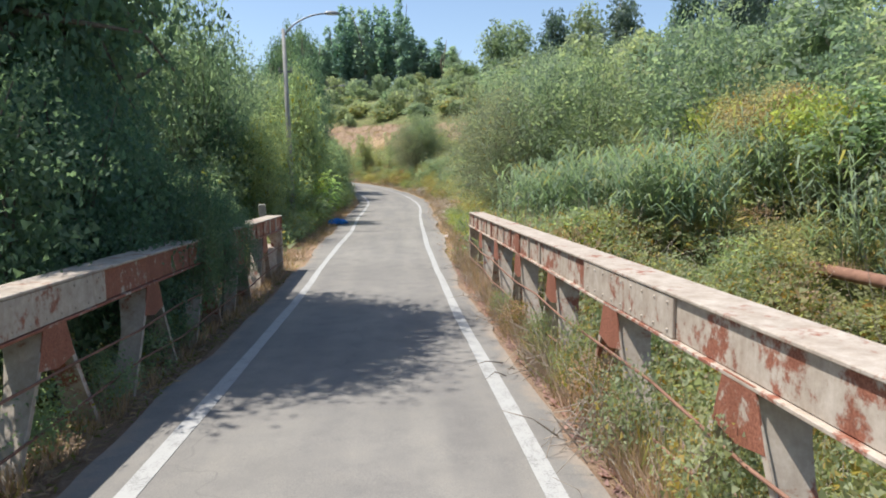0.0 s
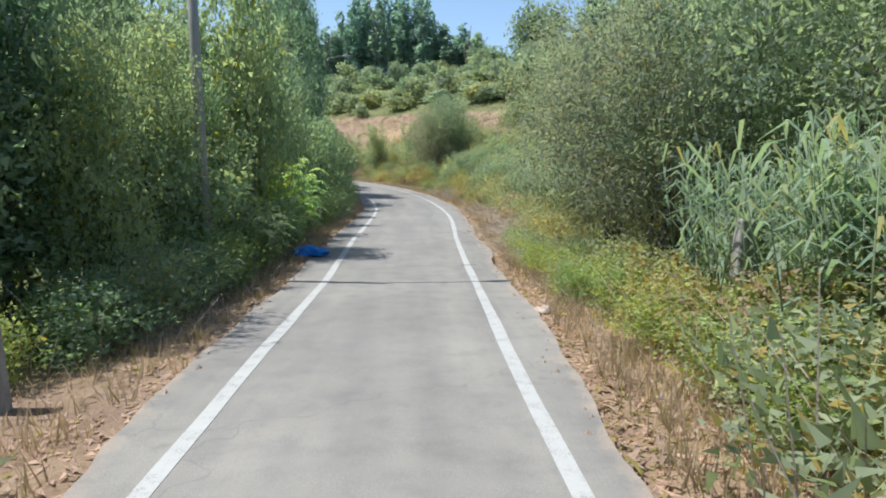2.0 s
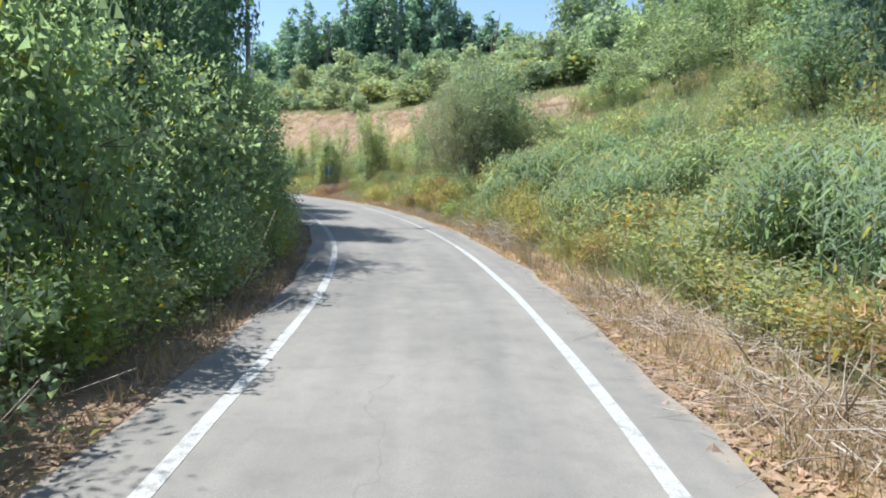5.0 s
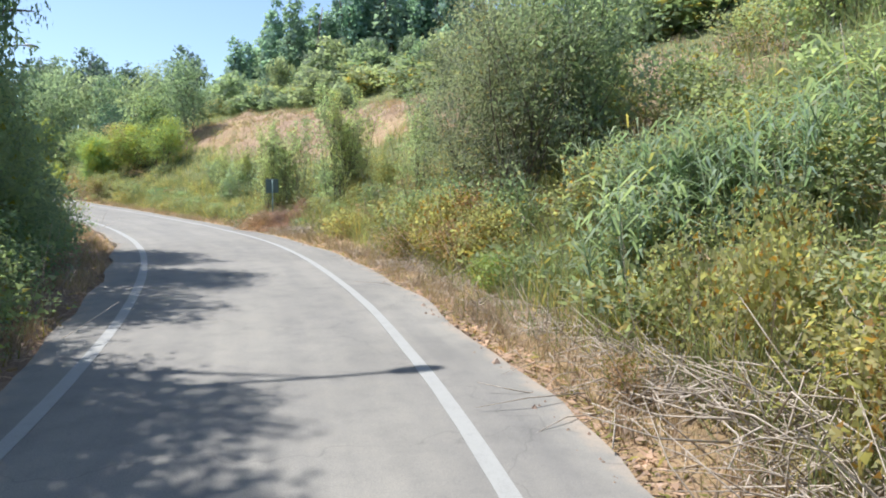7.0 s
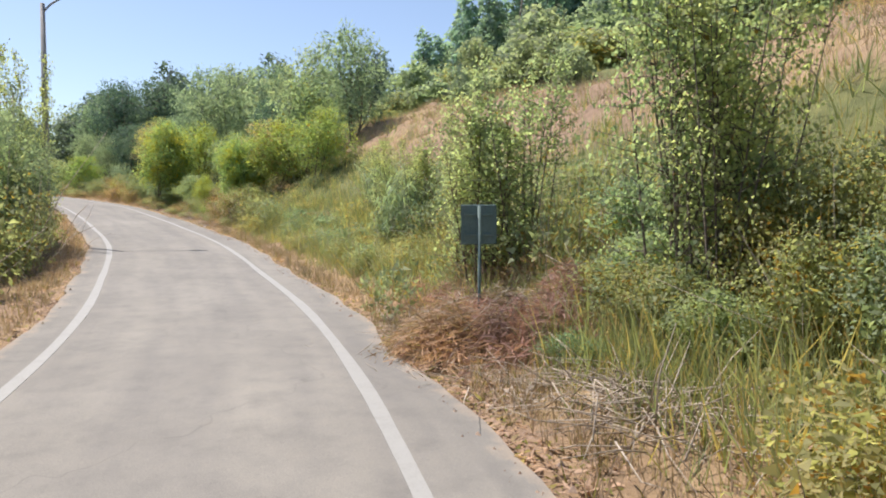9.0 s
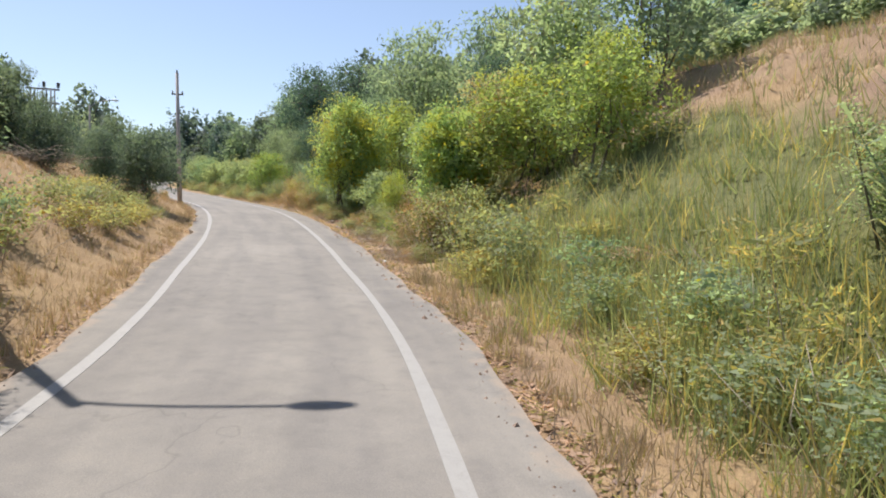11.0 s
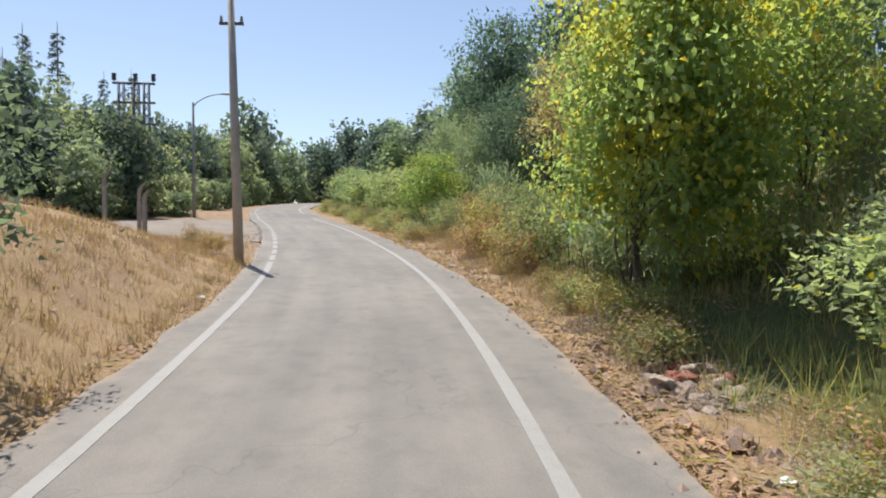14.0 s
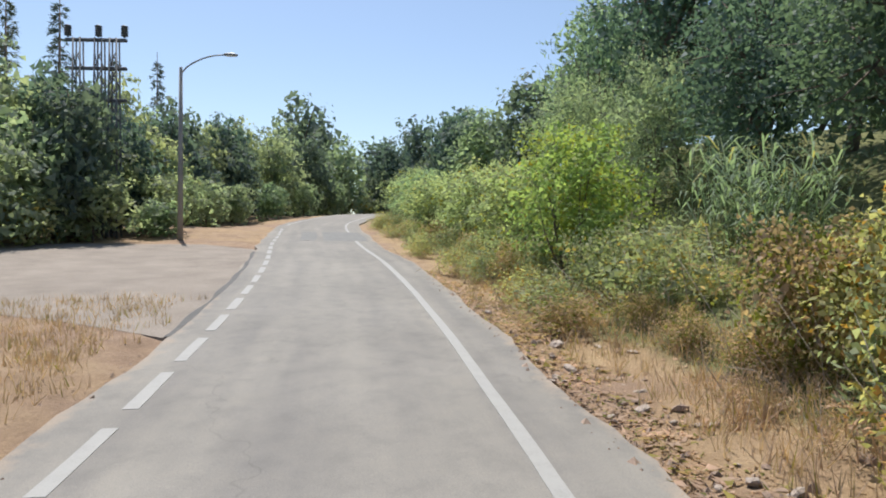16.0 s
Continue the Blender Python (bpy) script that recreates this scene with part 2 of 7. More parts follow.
M_TWIG = plain_mat("dry_twig", (0.32, 0.26, 0.2), (0.5, 0.43, 0.36), 9.0, 0.95)
# lifted towards grey: veiling glare over the dark crowns is in this colour
L_BROAD = leaf_mat("dark_broad_leaf", (0.045, 0.073, 0.04), (0.10, 0.147, 0.075), through_light=0.55, gain=2.1)
# darker bluish copy of the broad leaf, with the crowns' shade painted in
L_BROAD_SHADED = leaf_mat("shaded_broad_leaf", (0.04, 0.066, 0.045), (0.082, 0.122, 0.078), through_light=0.42, gain=1.75)
L_WILLOW = leaf_mat("grey_green_leaf", (0.085, 0.115, 0.06), (0.20, 0.245, 0.135), through_light=0.54, gain=1.75)
# warmer copy of the willow leaf; sun on the near bushes is painted in
L_WILLOW_SUNLIT = leaf_mat("sunlit_grey_leaf", (0.1, 0.122, 0.068), (0.225, 0.245, 0.145), (0.26, 0.2, 0.11), 0.05, 0.5, gain=1.4)
L_FRESH = leaf_mat("fresh_green_leaf", (0.088, 0.122, 0.056), (0.188, 0.228, 0.105), (0.30, 0.29, 0.06), 0.07, 0.57, gain=2.0)
L_YELLOW = leaf_mat("yellow_green_leaf", (0.10, 0.165, 0.02), (0.30, 0.34, 0.05), (0.42, 0.27, 0.05), 0.05, 0.5, turning=(0.4, 0.4, 0.075))
L_PINNATE = leaf_mat("feathery_lime_leaf", (0.16, 0.25, 0.035), (0.3, 0.4, 0.06), (0.3, 0.25, 0.05), 0.03, 0.5, gain=2.0)
L_MAPLE = leaf_mat("maple_leaf", (0.10, 0.155, 0.03), (0.21, 0.255, 0.045), (0.5, 0.4, 0.07), 0.07, 0.58, gain=1.9, turning=(0.52, 0.46, 0.085))
# haze over the far trees is put into these three leaf colours
L_FAR = leaf_mat("hazed_hill_leaf", (0.125, 0.155, 0.085), (0.185, 0.215, 0.12), through_light=0.55, gain=1.7)
L_POPLAR = leaf_mat("hazed_poplar_leaf", (0.085, 0.125, 0.1), (0.13, 0.175, 0.13), through_light=0.52, gain=2.3)
L_FARDARK = leaf_mat("hazed_distant_leaf", (0.06, 0.086, 0.068), (0.09, 0.122, 0.096), through_light=0.45, gain=1.6)
L_PINE = leaf_mat("pine_needle", (0.05, 0.075, 0.055), (0.10, 0.13, 0.085), through_light=0.15)
L_ASPEN = leaf_mat("aspen_leaf", (0.125, 0.155, 0.055), (0.2, 0.23, 0.095), (0.28, 0.19, 0.07), 0.03, 0.62, gain=2.15)
L_REED = leaf_mat("reed_blade", (0.115, 0.165, 0.075), (0.245, 0.295, 0.145), (0.4, 0.36, 0.18), 0.06, gain=1.4)
L_DRY = leaf_mat("straw_blade", (0.32, 0.215, 0.105), (0.58, 0.44, 0.26), (0.28, 0.25, 0.09), 0.12, 0.3, 0.8, gain=0.9)
L_GREENGRASS = leaf_mat("weed_blade", (0.11, 0.15, 0.035), (0.29, 0.3, 0.09), (0.52, 0.42, 0.22), 0.3, gain=1.35)
L_SHRUB = leaf_mat("weed_leaf", (0.1, 0.135, 0.052), (0.26, 0.28, 0.11), (0.38, 0.3, 0.12), 0.14, gain=1.6)
L_GOLD = leaf_mat("golden_weed_leaf", (0.105, 0.13, 0.035), (0.31, 0.285, 0.085), (0.33, 0.2, 0.07), 0.16, 0.55, gain=1.7)
L_RUSSET = leaf_mat("russet_leaf", (0.19, 0.125, 0.06), (0.38, 0.26, 0.12), (0.2, 0.2, 0.06), 0.35)
L_DEADRED = leaf_mat("dead_red_leaf", (0.25, 0.14, 0.095), (0.44, 0.285, 0.2), None, 0.0, 0.35, 0.8, gain=1.1)
L_OCHRE = leaf_mat("ochre_leaf", (0.16, 0.145, 0.055), (0.32, 0.265, 0.115), (0.32, 0.2, 0.09), 0.2, 0.56, gain=1.6)
L_OLIVE = leaf_mat("olive_leaf", (0.055, 0.085, 0.05), (0.145, 0.185, 0.12))


# ---- mesh helpers ----
def mesh_of(name, verts, faces, material):
    me = bpy.data.meshes.new(name)
    me.from_pydata([tuple(v) for v in verts], [], faces)
    me.materials.append(material)
    me.update()
    return me


def quads_mesh(name, v, per, material):
    """A mesh of many separate faces: v is an array of (faces, per, 3)."""
    k = len(v)
    me = bpy.data.meshes.new(name)
    me.vertices.add(k * per)
    me.vertices.foreach_set("co", np.ascontiguousarray(v, np.float32).ravel())
    me.loops.add(k * per)
    me.loops.foreach_set("vertex_index", np.arange(k * per, dtype=np.int32))
    me.polygons.add(k)
    me.polygons.foreach_set("loop_start", np.arange(0, k * per, per, dtype=np.int32))
    me.materials.append(material)
    me.update()
    return me


def part(name, bm, material, parent=None, label=""):
    me = bpy.data.meshes.new(name)
    bm.to_mesh(me)
    bm.free()
    me.materials.append(material)
    return part_of(name, me, parent, label)


def part_of(name, me, parent=None, label=""):
    ob = new(name, me)
    if parent:
        ob.parent = parent
    if label:
        tagged(ob, label)
    return ob


def smooth(ob):
    ob.data.polygons.foreach_set("use_smooth", [True] * len(ob.data.polygons))
    return ob


def box(bm, x0, x1, y0, y1, z0, z1, bevel=0.0):
    r = bmesh.ops.create_cube(bm, size=1.0)
    for v in r["verts"]:
        v.co = Vector(((x0, x1)[v.co.x > 0], (y0, y1)[v.co.y > 0], (z0, z1)[v.co.z > 0]))
    if bevel:
        es = {e for v in r["verts"] for e in v.link_edges}
        bmesh.ops.bevel(bm, geom=list(es), offset=bevel, segments=1, affect="EDGES")


def tube_arrays(pts, radii, sides=6, base=0):
    pts = np.asarray(pts, float)
    t = np.gradient(pts, axis=0)
    t /= np.linalg.norm(t, axis=1)[:, None] + 1e-9
    up = np.where(np.abs(t[:, 2:3]) > 0.9, (1.0, 0, 0), (0, 0, 1.0))
    a = np.cross(t, up)
    a /= np.linalg.norm(a, axis=1)[:, None] + 1e-9
    b = np.cross(t, a)
    ang = np.linspace(0, 2 * np.pi, sides, endpoint=False)
    ring = np.cos(ang)[None, :, None] * a[:, None] + np.sin(ang)[None, :, None] * b[:, None]
    v = (pts[:, None] + ring * np.asarray(radii, float)[:, None, None]).reshape(-1, 3)
    k = len(pts)
    f = [(base + i * sides + j, base + i * sides + (j + 1) % sides, base + (i + 1) * sides + (j + 1) % sides, base + (i + 1) * sides + j) for i in range(k - 1) for j in range(sides)]
    f.append(tuple(base + (k - 1) * sides + j for j in range(sides)))
    f.append(tuple(base + sides - 1 - j for j in range(sides)))
    return v, f


def tubes_mesh(name, tubes, material, sides=6):
    vs, fs, base = [], [], 0
    for pts, radii in tubes:
        v, f = tube_arrays(pts, radii, sides, base)
        vs.append(v)
        fs += f
        base += len(v)
    me = mesh_of(name, np.vstack(vs), fs, material)
    me.polygons.foreach_set("use_smooth", [True] * len(me.polygons))
    return me


# ---- plan: the road's centre line, its heights and widths ----
ROAD = [(-0.41, -20.1, 0.13), (-0.41, -8.32, 0.05), (-0.41, 3.03, -0.02), (-0.43, 11.95, -0.1), (-0.41, 20.02, 0.07), (-0.31, 27.91, 0.1), (-0.28, 35.78, 0.22), (-0.09, 44.44, 0.43), (-0.24, 51.94, 0.64), (-1.19, 59.81, 1.05), (-3.22, 67.45, 1.58), (-6.25, 74.65, 2.08), (-10.31, 81.43, 2.5), (-14.88, 87.26, 2.95), (-20.07, 93.28, 3.46), (-26.13, 99.04, 4.12), (-32.06, 104.37, 4.75), (-38.32, 109.42, 5.46), (-44.92, 114.01, 6.07), (-53.37, 118.94, 6.78), (-62.29, 123.53, 7.54), (-72.88, 128.42, 8.46), (-86.95, 136.2, 9.85), (-102.0, 150.5, 11.43), (-120.0, 174.0, 12.08)]


def glide(p, step=1.0):
    p = [Vector(q) for q in p]
    p = [2 * p[0] - p[1], *p, 2 * p[-1] - p[-2]]
    out = []
    for i in range(1, len(p) - 2):
        n = max(2, round((p[i + 1] - p[i]).length / step))
        for j in range(n):
            t = j / n
            a, b, c, d = p[i - 1], p[i], p[i + 1], p[i + 2]
            out.append(0.5 * (2 * b + (c - a) * t + (2 * a - 5 * b + 4 * c - d) * t * t + (3 * b - a - 3 * c + d) * t**3))
    out.append(p[-2])
    return np.array([tuple(v) for v in out])


LINE = glide(ROAD)
STEP = np.linalg.norm(np.diff(LINE[:, :2], axis=0), axis=1)
ALONG = np.concatenate([[0], np.cumsum(STEP)])
ALONG -= ALONG[np.abs(LINE[:, 1]).argmin()]
HEAD = np.gradient(LINE[:, :2], axis=0)
HEAD /= np.linalg.norm(HEAD, axis=1)[:, None]
SIDE = np.stack([HEAD[:, 1], -HEAD[:, 0]], 1)


def at(s, o):
    """World x, y of a place s metres along the road and o to its right."""
    x, y = np.interp(s, ALONG, LINE[:, 0]), np.interp(s, ALONG, LINE[:, 1])
    return x + o * np.interp(s, ALONG, SIDE[:, 0]), y + o * np.interp(s, ALONG, SIDE[:, 1])


def road_z(s):
    return np.interp(s, ALONG, LINE[:, 2])


def half_width(s):
    return np.interp(s, (-20, 6, 20, 28, 36, 44, 80, 90, 100, 300), (1.5, 1.48, 1.42, 1.5, 1.68, 1.8, 1.82, 1.78, 1.84, 1.84))


def edge_right(s):
    return half_width(s) + np.interp(s, (0, 15, 26, 45, 58, 74, 82, 92, 106, 118, 130, 300), (0.35, 0.35, 0.75, 0.75, 1.0, 1.0, 0.75, 0.75, 1.0, 1.0, 0.9, 0.8))


def edge_left(s):
    return -half_width(s) - np.interp(s, (0, 18, 30, 100, 112, 126, 300), (0.5, 0.6, 0.75, 0.6, 0.7, 0.55, 0.6))


def along_of(x, y):
    x, y = np.atleast_1d(x).astype(float), np.atleast_1d(y).astype(float)
    s, o, z = np.empty_like(x), np.empty_like(x), np.empty_like(x)
    for i in range(0, len(x), 20000):
        q = slice(i, i + 20000)
        k = ((x[q, None] - LINE[:, 0]) ** 2 + (y[q, None] - LINE[:, 1]) ** 2).argmin(1)
        dx, dy = x[q] - LINE[k, 0], y[q] - LINE[k, 1]
        s[q] = ALONG[k] + np.clip(dx * HEAD[k, 0] + dy * HEAD[k, 1], -1, 1)
        o[q] = dx * SIDE[k, 0] + dy * SIDE[k, 1]
        z[q] = LINE[k, 2] + np.clip(dx * HEAD[k, 0] + dy * HEAD[k, 1], -1, 1) * np.gradient(LINE[:, 2], ALONG)[k]
    return s, o, z


def ground_z(x, y):
    """The height of the ground sheet."""
    s, o, z = along_of(x, y)
    x, y = np.atleast_1d(x), np.atleast_1d(y)
    r, l = edge_right(s), -edge_left(s)
    hill = np.interp(o - r, (0, 0.5, 1.2, 3.0, 6, 10, 16, 28, 58, 120, 400), (0, -0.05, -0.12, 0.4, 2.6, 5.4, 7.8, 12.2, 19.5, 27, 34))
    hill = hill * np.interp(s, (-20, 14, 30, 45, 60, 98, 115, 140, 170, 230), (0.25, 0.25, 0.3, 0.6, 1, 1, 0.95, 0.7, 0.5, 0.45))
    bank = np.interp(-o - l, (0, 0.8, 2, 5, 9, 20, 60, 300), (0, 0.05, 0.85, 2.15, 2.6, 2.75, 4, 10)) * np.interp(s, (90, 104, 128, 136, 141), (0, 1, 1, 0.3, 0))
    flat = np.interp(-o - l, (0, 0.5, 2, 10, 30, 300), (0, -0.02, -0.15, -0.4, -0.8, 2)) * np.interp(s, (100, 108, 165, 180), (1, 0, 0, 1))
    # far from the lane the left-hand fields run out level
    far = np.where(o > 0, 0, np.interp(-o - l, (22, 50), (0, 1)))
    h = z * (1 - far) + 3.2 * far + np.where(o > 0, hill, (bank + flat) * (1 - far))
    # the stream bed that the bridge crosses
    gully = np.interp(s, (-18, -9, 10.5, 15.5), (0, 1, 1, 0)) * np.interp(np.abs(o), (0, 30, 60), (1, 1, 0.4))
    h = h - 2.3 * gully
    wob = 0.16 * np.sin(x * 0.9 + 1.3 * np.sin(y * 0.5)) * np.sin(y * 0.8 + x * 0.27) + 0.4 * np.sin(x * 0.21 + 2) * np.sin(y * 0.17 + x * 0.05) + 0.07 * np.sin(2.7 * x + y) * np.sin(2.3 * y - 0.6 * x)
    out = np.maximum(np.where(o > 0, o - r, -o - l), 0)
    scar = np.interp(s, (66, 74, 108, 116), (0, 1, 1, 0)) * np.interp(np.where(o > 0, out, 0), (5, 8, 15, 19), (0, 1, 1, 0))
    h = h + scar * (0.2 * np.sin(2.3 * x + 1.1 * y) * np.sin(1.7 * y - 0.9 * x) + 0.28 * np.sin(1.1 * x - 0.5 * y + 1) * np.sin(0.9 * y + 0.8 * x))
    yard = np.interp(s, (135, 138, 162, 167), (0, 1, 1, 0)) * np.interp(o, (-34, -27, -2.6, -2.4), (0, 1, 1, 0))
    h = h + wob * np.clip(out / 5, 0, 1) * (1 - yard)
    inside = np.clip((np.minimum(r - o, o + l)) / 0.15, 0, 1)
    return h - 0.05 - 0.18 * inside


def here(s, o, dz=0.0):
    x, y = at(s, o)
    return float(x), float(y), float(ground_z(x, y)[0]) + dz


# ---- ground, road and markings ----
def ground_sheet():
    def axis(lo, hi, step, far):
        mid = np.arange(lo, hi + step / 2, step)
        grow = np.geomspace(2, far, 22)
        return np.concatenate([(lo - grow)[::-1], mid, hi + grow])
    xs, ys = axis(-98, 34, 0.9, 1500), axis(-22, 150, 0.9, 1500)
    X, Y = np.meshgrid(xs, ys)
    x, y = X.ravel(), Y.ravel()
    z = ground_z(x, y)
    nx, ny = len(xs), len(ys)
    i = (np.arange(ny - 1)[:, None] * nx + np.arange(nx - 1)).ravel()
    f = np.stack([i, i + 1, i + 1 + nx, i + nx], 1)
    me = bpy.data.meshes.new("ground")
    me.vertices.add(len(x))
    me.vertices.foreach_set("co", np.stack([x, y, z], 1).astype(np.float32).ravel())
    me.loops.add(f.size)
    me.loops.foreach_set("vertex_index", f.astype(np.int32).ravel())
    me.polygons.add(len(f))
    me.polygons.foreach_set("loop_start", np.arange(0, f.size, 4, dtype=np.int32))
    me.polygons.foreach_set("use_smooth", [True] * len(f))
    # cover: straw share, green share
    s, o, _ = along_of(x, y)
    outr, outl = o - edge_right(s), -o - -edge_left(s)
    straw = np.where(o > 0, np.interp(outr, (0, 0.6, 3), (0.35, 0.6, 0.6)), np.interp(s, (95, 104, 130, 138), (0.45, 0.62, 0.62, 0.45)))
    hillside = np.interp(outr, (0, 1.5, 2.5, 6, 8.5, 13.5, 17), (0, 0.3, 0.85, 0.85, 0.15, 0.15, 0.95))
    lower = np.interp(outr, (0, 1.5, 2.5, 40), (0, 0.3, 0.9, 0.95))
    w = np.interp(s, (64, 74, 108, 118), (0, 1, 1, 0))
    green = np.where(o > 0, hillside * w + lower * (1 - w), np.interp(outl, (0, 1.5, 3), (0, 0.3, 0.8)) * np.interp(s, (95, 104, 134, 160), (1, 0.1, 0.1, 0.2)))
    bare = np.exp(-(((x + 4) / 6) ** 2 + ((y - 97) / 5) ** 2)) + np.exp(-(((x - 7) / 4) ** 2 + ((y - 77) / 5) ** 2))
    green = np.clip(green - 0.8 * bare, 0, 1)
    straw = np.clip(straw - 0.5 * bare - 0.12 * w * np.interp(outr, (6, 8, 15, 18), (0, 1, 1, 0)), 0, 1)
    rgba = np.stack([straw, green, 0 * s, 0 * s + 1], 1).astype(np.float32)
    ca = me.color_attributes.new("cover", "FLOAT_COLOR", "POINT")
    ca.data.foreach_set("color", rgba.ravel())
    me.materials.append(M_GROUND)
    me.update()
    return tagged(new("ground", me), "dry tan earth with straw and green growth rising to a hill", "ground", kind="structure")


def ribbon(name, s0, s1, left, right, lift, material, thick=0.12, step=0.5, ragged=0.0, label="", cat="", cols=1, fall=0.008):
    """A strip of the road between two offsets, with its own thickness."""
    rng = np.random.default_rng(int(abs(s0 * 31 + lift * 7000)) + 5)
    ss = np.linspace(s0, s1, max(2, int((s1 - s0) / step) + 1))
    def wander():
        w = rng.normal(0, 1, len(ss) + 8)
        return ragged * (1.9 * np.convolve(w, np.hanning(9) / 4, "same")[4:-4] + 0.25 * rng.normal(0, 1, len(ss)))
    lo = np.array([left(s) for s in ss]) + wander()
    ro = np.array([right(s) for s in ss]) + wander()
    rows = []
    for w in np.linspace(0, 1, cols + 1):
        o = lo * (1 - w) + ro * w
        x, y = at(ss, o)
        camber = -fall * np.abs(o)
        rows.append(np.stack([x, y, road_z(ss) + camber + lift], 1))
    top = np.stack(rows, 1)
    n, c = top.shape[:2]
    low = top[:, (0, -1)] - (0, 0, thick)
    v = np.vstack([top.reshape(-1, 3), low.reshape(-1, 3)])
    f = [(i * c + j, i * c + j + 1, (i + 1) * c + j + 1, (i + 1) * c + j) for i in range(n - 1) for j in range(c - 1)]
    b = n * c
    for i in range(n - 1):
        f.append((b + 2 * i, i * c, (i + 1) * c, b + 2 * i + 2))
        f.append((i * c + c - 1, b + 2 * i + 1, b + 2 * i + 3, (i + 1) * c + c - 1))
    f.append((b, b + 1, c - 1, *range(c - 2, -1, -1)))
    e = (n - 1) * c
    f.append((b + 2 * n - 1, b + 2 * n - 2, *range(e, e + c)))
    ob = new(name, mesh_of(name, v, f, material))
    if name == "road":
        # across and along the lane, and how near the edge
        lanes = []
        for w in np.linspace(0, 1, cols + 1):
            o = lo * (1 - w) + ro * w
            near = np.clip(1 - np.minimum(ro - o, o - lo) / 0.8, 0, 1)
            lanes.append(np.stack([o, ss * 0.09, near], 1))
        lanes = np.stack(lanes, 1)
        lanes = np.vstack([lanes.reshape(-1, 3), lanes[:, (0, -1)].reshape(-1, 3)])
        ob.data.attributes.new("lane", "FLOAT_VECTOR", "POINT").data.foreach_set("vector", lanes.astype(np.float32).ravel())
    return tagged(ob, label, cat, kind="structure")


ground_sheet()
ribbon("road", -19, 225, edge_left, edge_right, 0.0, M_ASPHALT, 0.3, 0.4, 0.06, "worn pale grey asphalt lane winding up the hillside", "road", cols=12)
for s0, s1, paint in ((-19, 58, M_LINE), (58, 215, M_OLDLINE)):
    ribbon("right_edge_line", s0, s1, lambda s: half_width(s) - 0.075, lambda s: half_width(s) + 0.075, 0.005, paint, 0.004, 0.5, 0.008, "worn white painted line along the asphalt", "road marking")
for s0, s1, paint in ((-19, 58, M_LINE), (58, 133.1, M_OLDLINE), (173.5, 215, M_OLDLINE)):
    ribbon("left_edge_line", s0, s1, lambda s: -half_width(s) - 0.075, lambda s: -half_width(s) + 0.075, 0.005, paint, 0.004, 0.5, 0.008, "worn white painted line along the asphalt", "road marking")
dash = 133.6
while dash < 170:
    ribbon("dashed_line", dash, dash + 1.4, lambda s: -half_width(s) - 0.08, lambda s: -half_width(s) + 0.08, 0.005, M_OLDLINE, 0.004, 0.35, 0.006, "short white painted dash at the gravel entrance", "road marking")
    dash += 1.95
ribbon("asphalt_patch", 161.5, 167.5, lambda s: -0.7, lambda s: 2.4, 0.0075, M_PATCH, 0.004, 0.4, 0.03, "dark newer asphalt patch in the lane", "road patch")
ribbon("deck_joint", 16.08, 16.17, lambda s: edge_left(s) + 0.1, lambda s: edge_right(s) - 0.1, 0.004, M_CRACK, 0.003, 0.05, 0.0, "dark cracked joint where the bridge deck ends", "road joint")
ribbon("asphalt_lip", 141.0, 156.0, lambda s: edge_left(s) - 0.05 + 0.03 * math.sin(s * 2.1), lambda s: edge_left(s) + 0.06, 0.004, M_CRACK, 0.02, 0.4, 0.012, "dark broken edge of the asphalt beside the gravel", "road edge")
ribbon("gravel_yard", 141.0, 159.5, lambda s: np.interp(s, (141, 142.5, 145, 149, 154, 160), (-2.4, -4.4, -9, -16, -22, -24)), lambda s: np.interp(s, (141, 157, 160), (-2.25, -2.25, -5.0)), -0.044, M_GRAVEL, 0.9, 0.8, 0.04, "pale bare gravel yard beside the lane", "gravel yard", cols=8, fall=0.0)


# ---- the bridge ----
ribbon("bridge_deck", -16, 16.9, lambda s: -2.95, lambda s: 2.8, -0.03, M_GROUND, 0.55, 1.0, 0.0, "earth-covered concrete bridge deck under the asphalt", "bridge deck", cols=4)


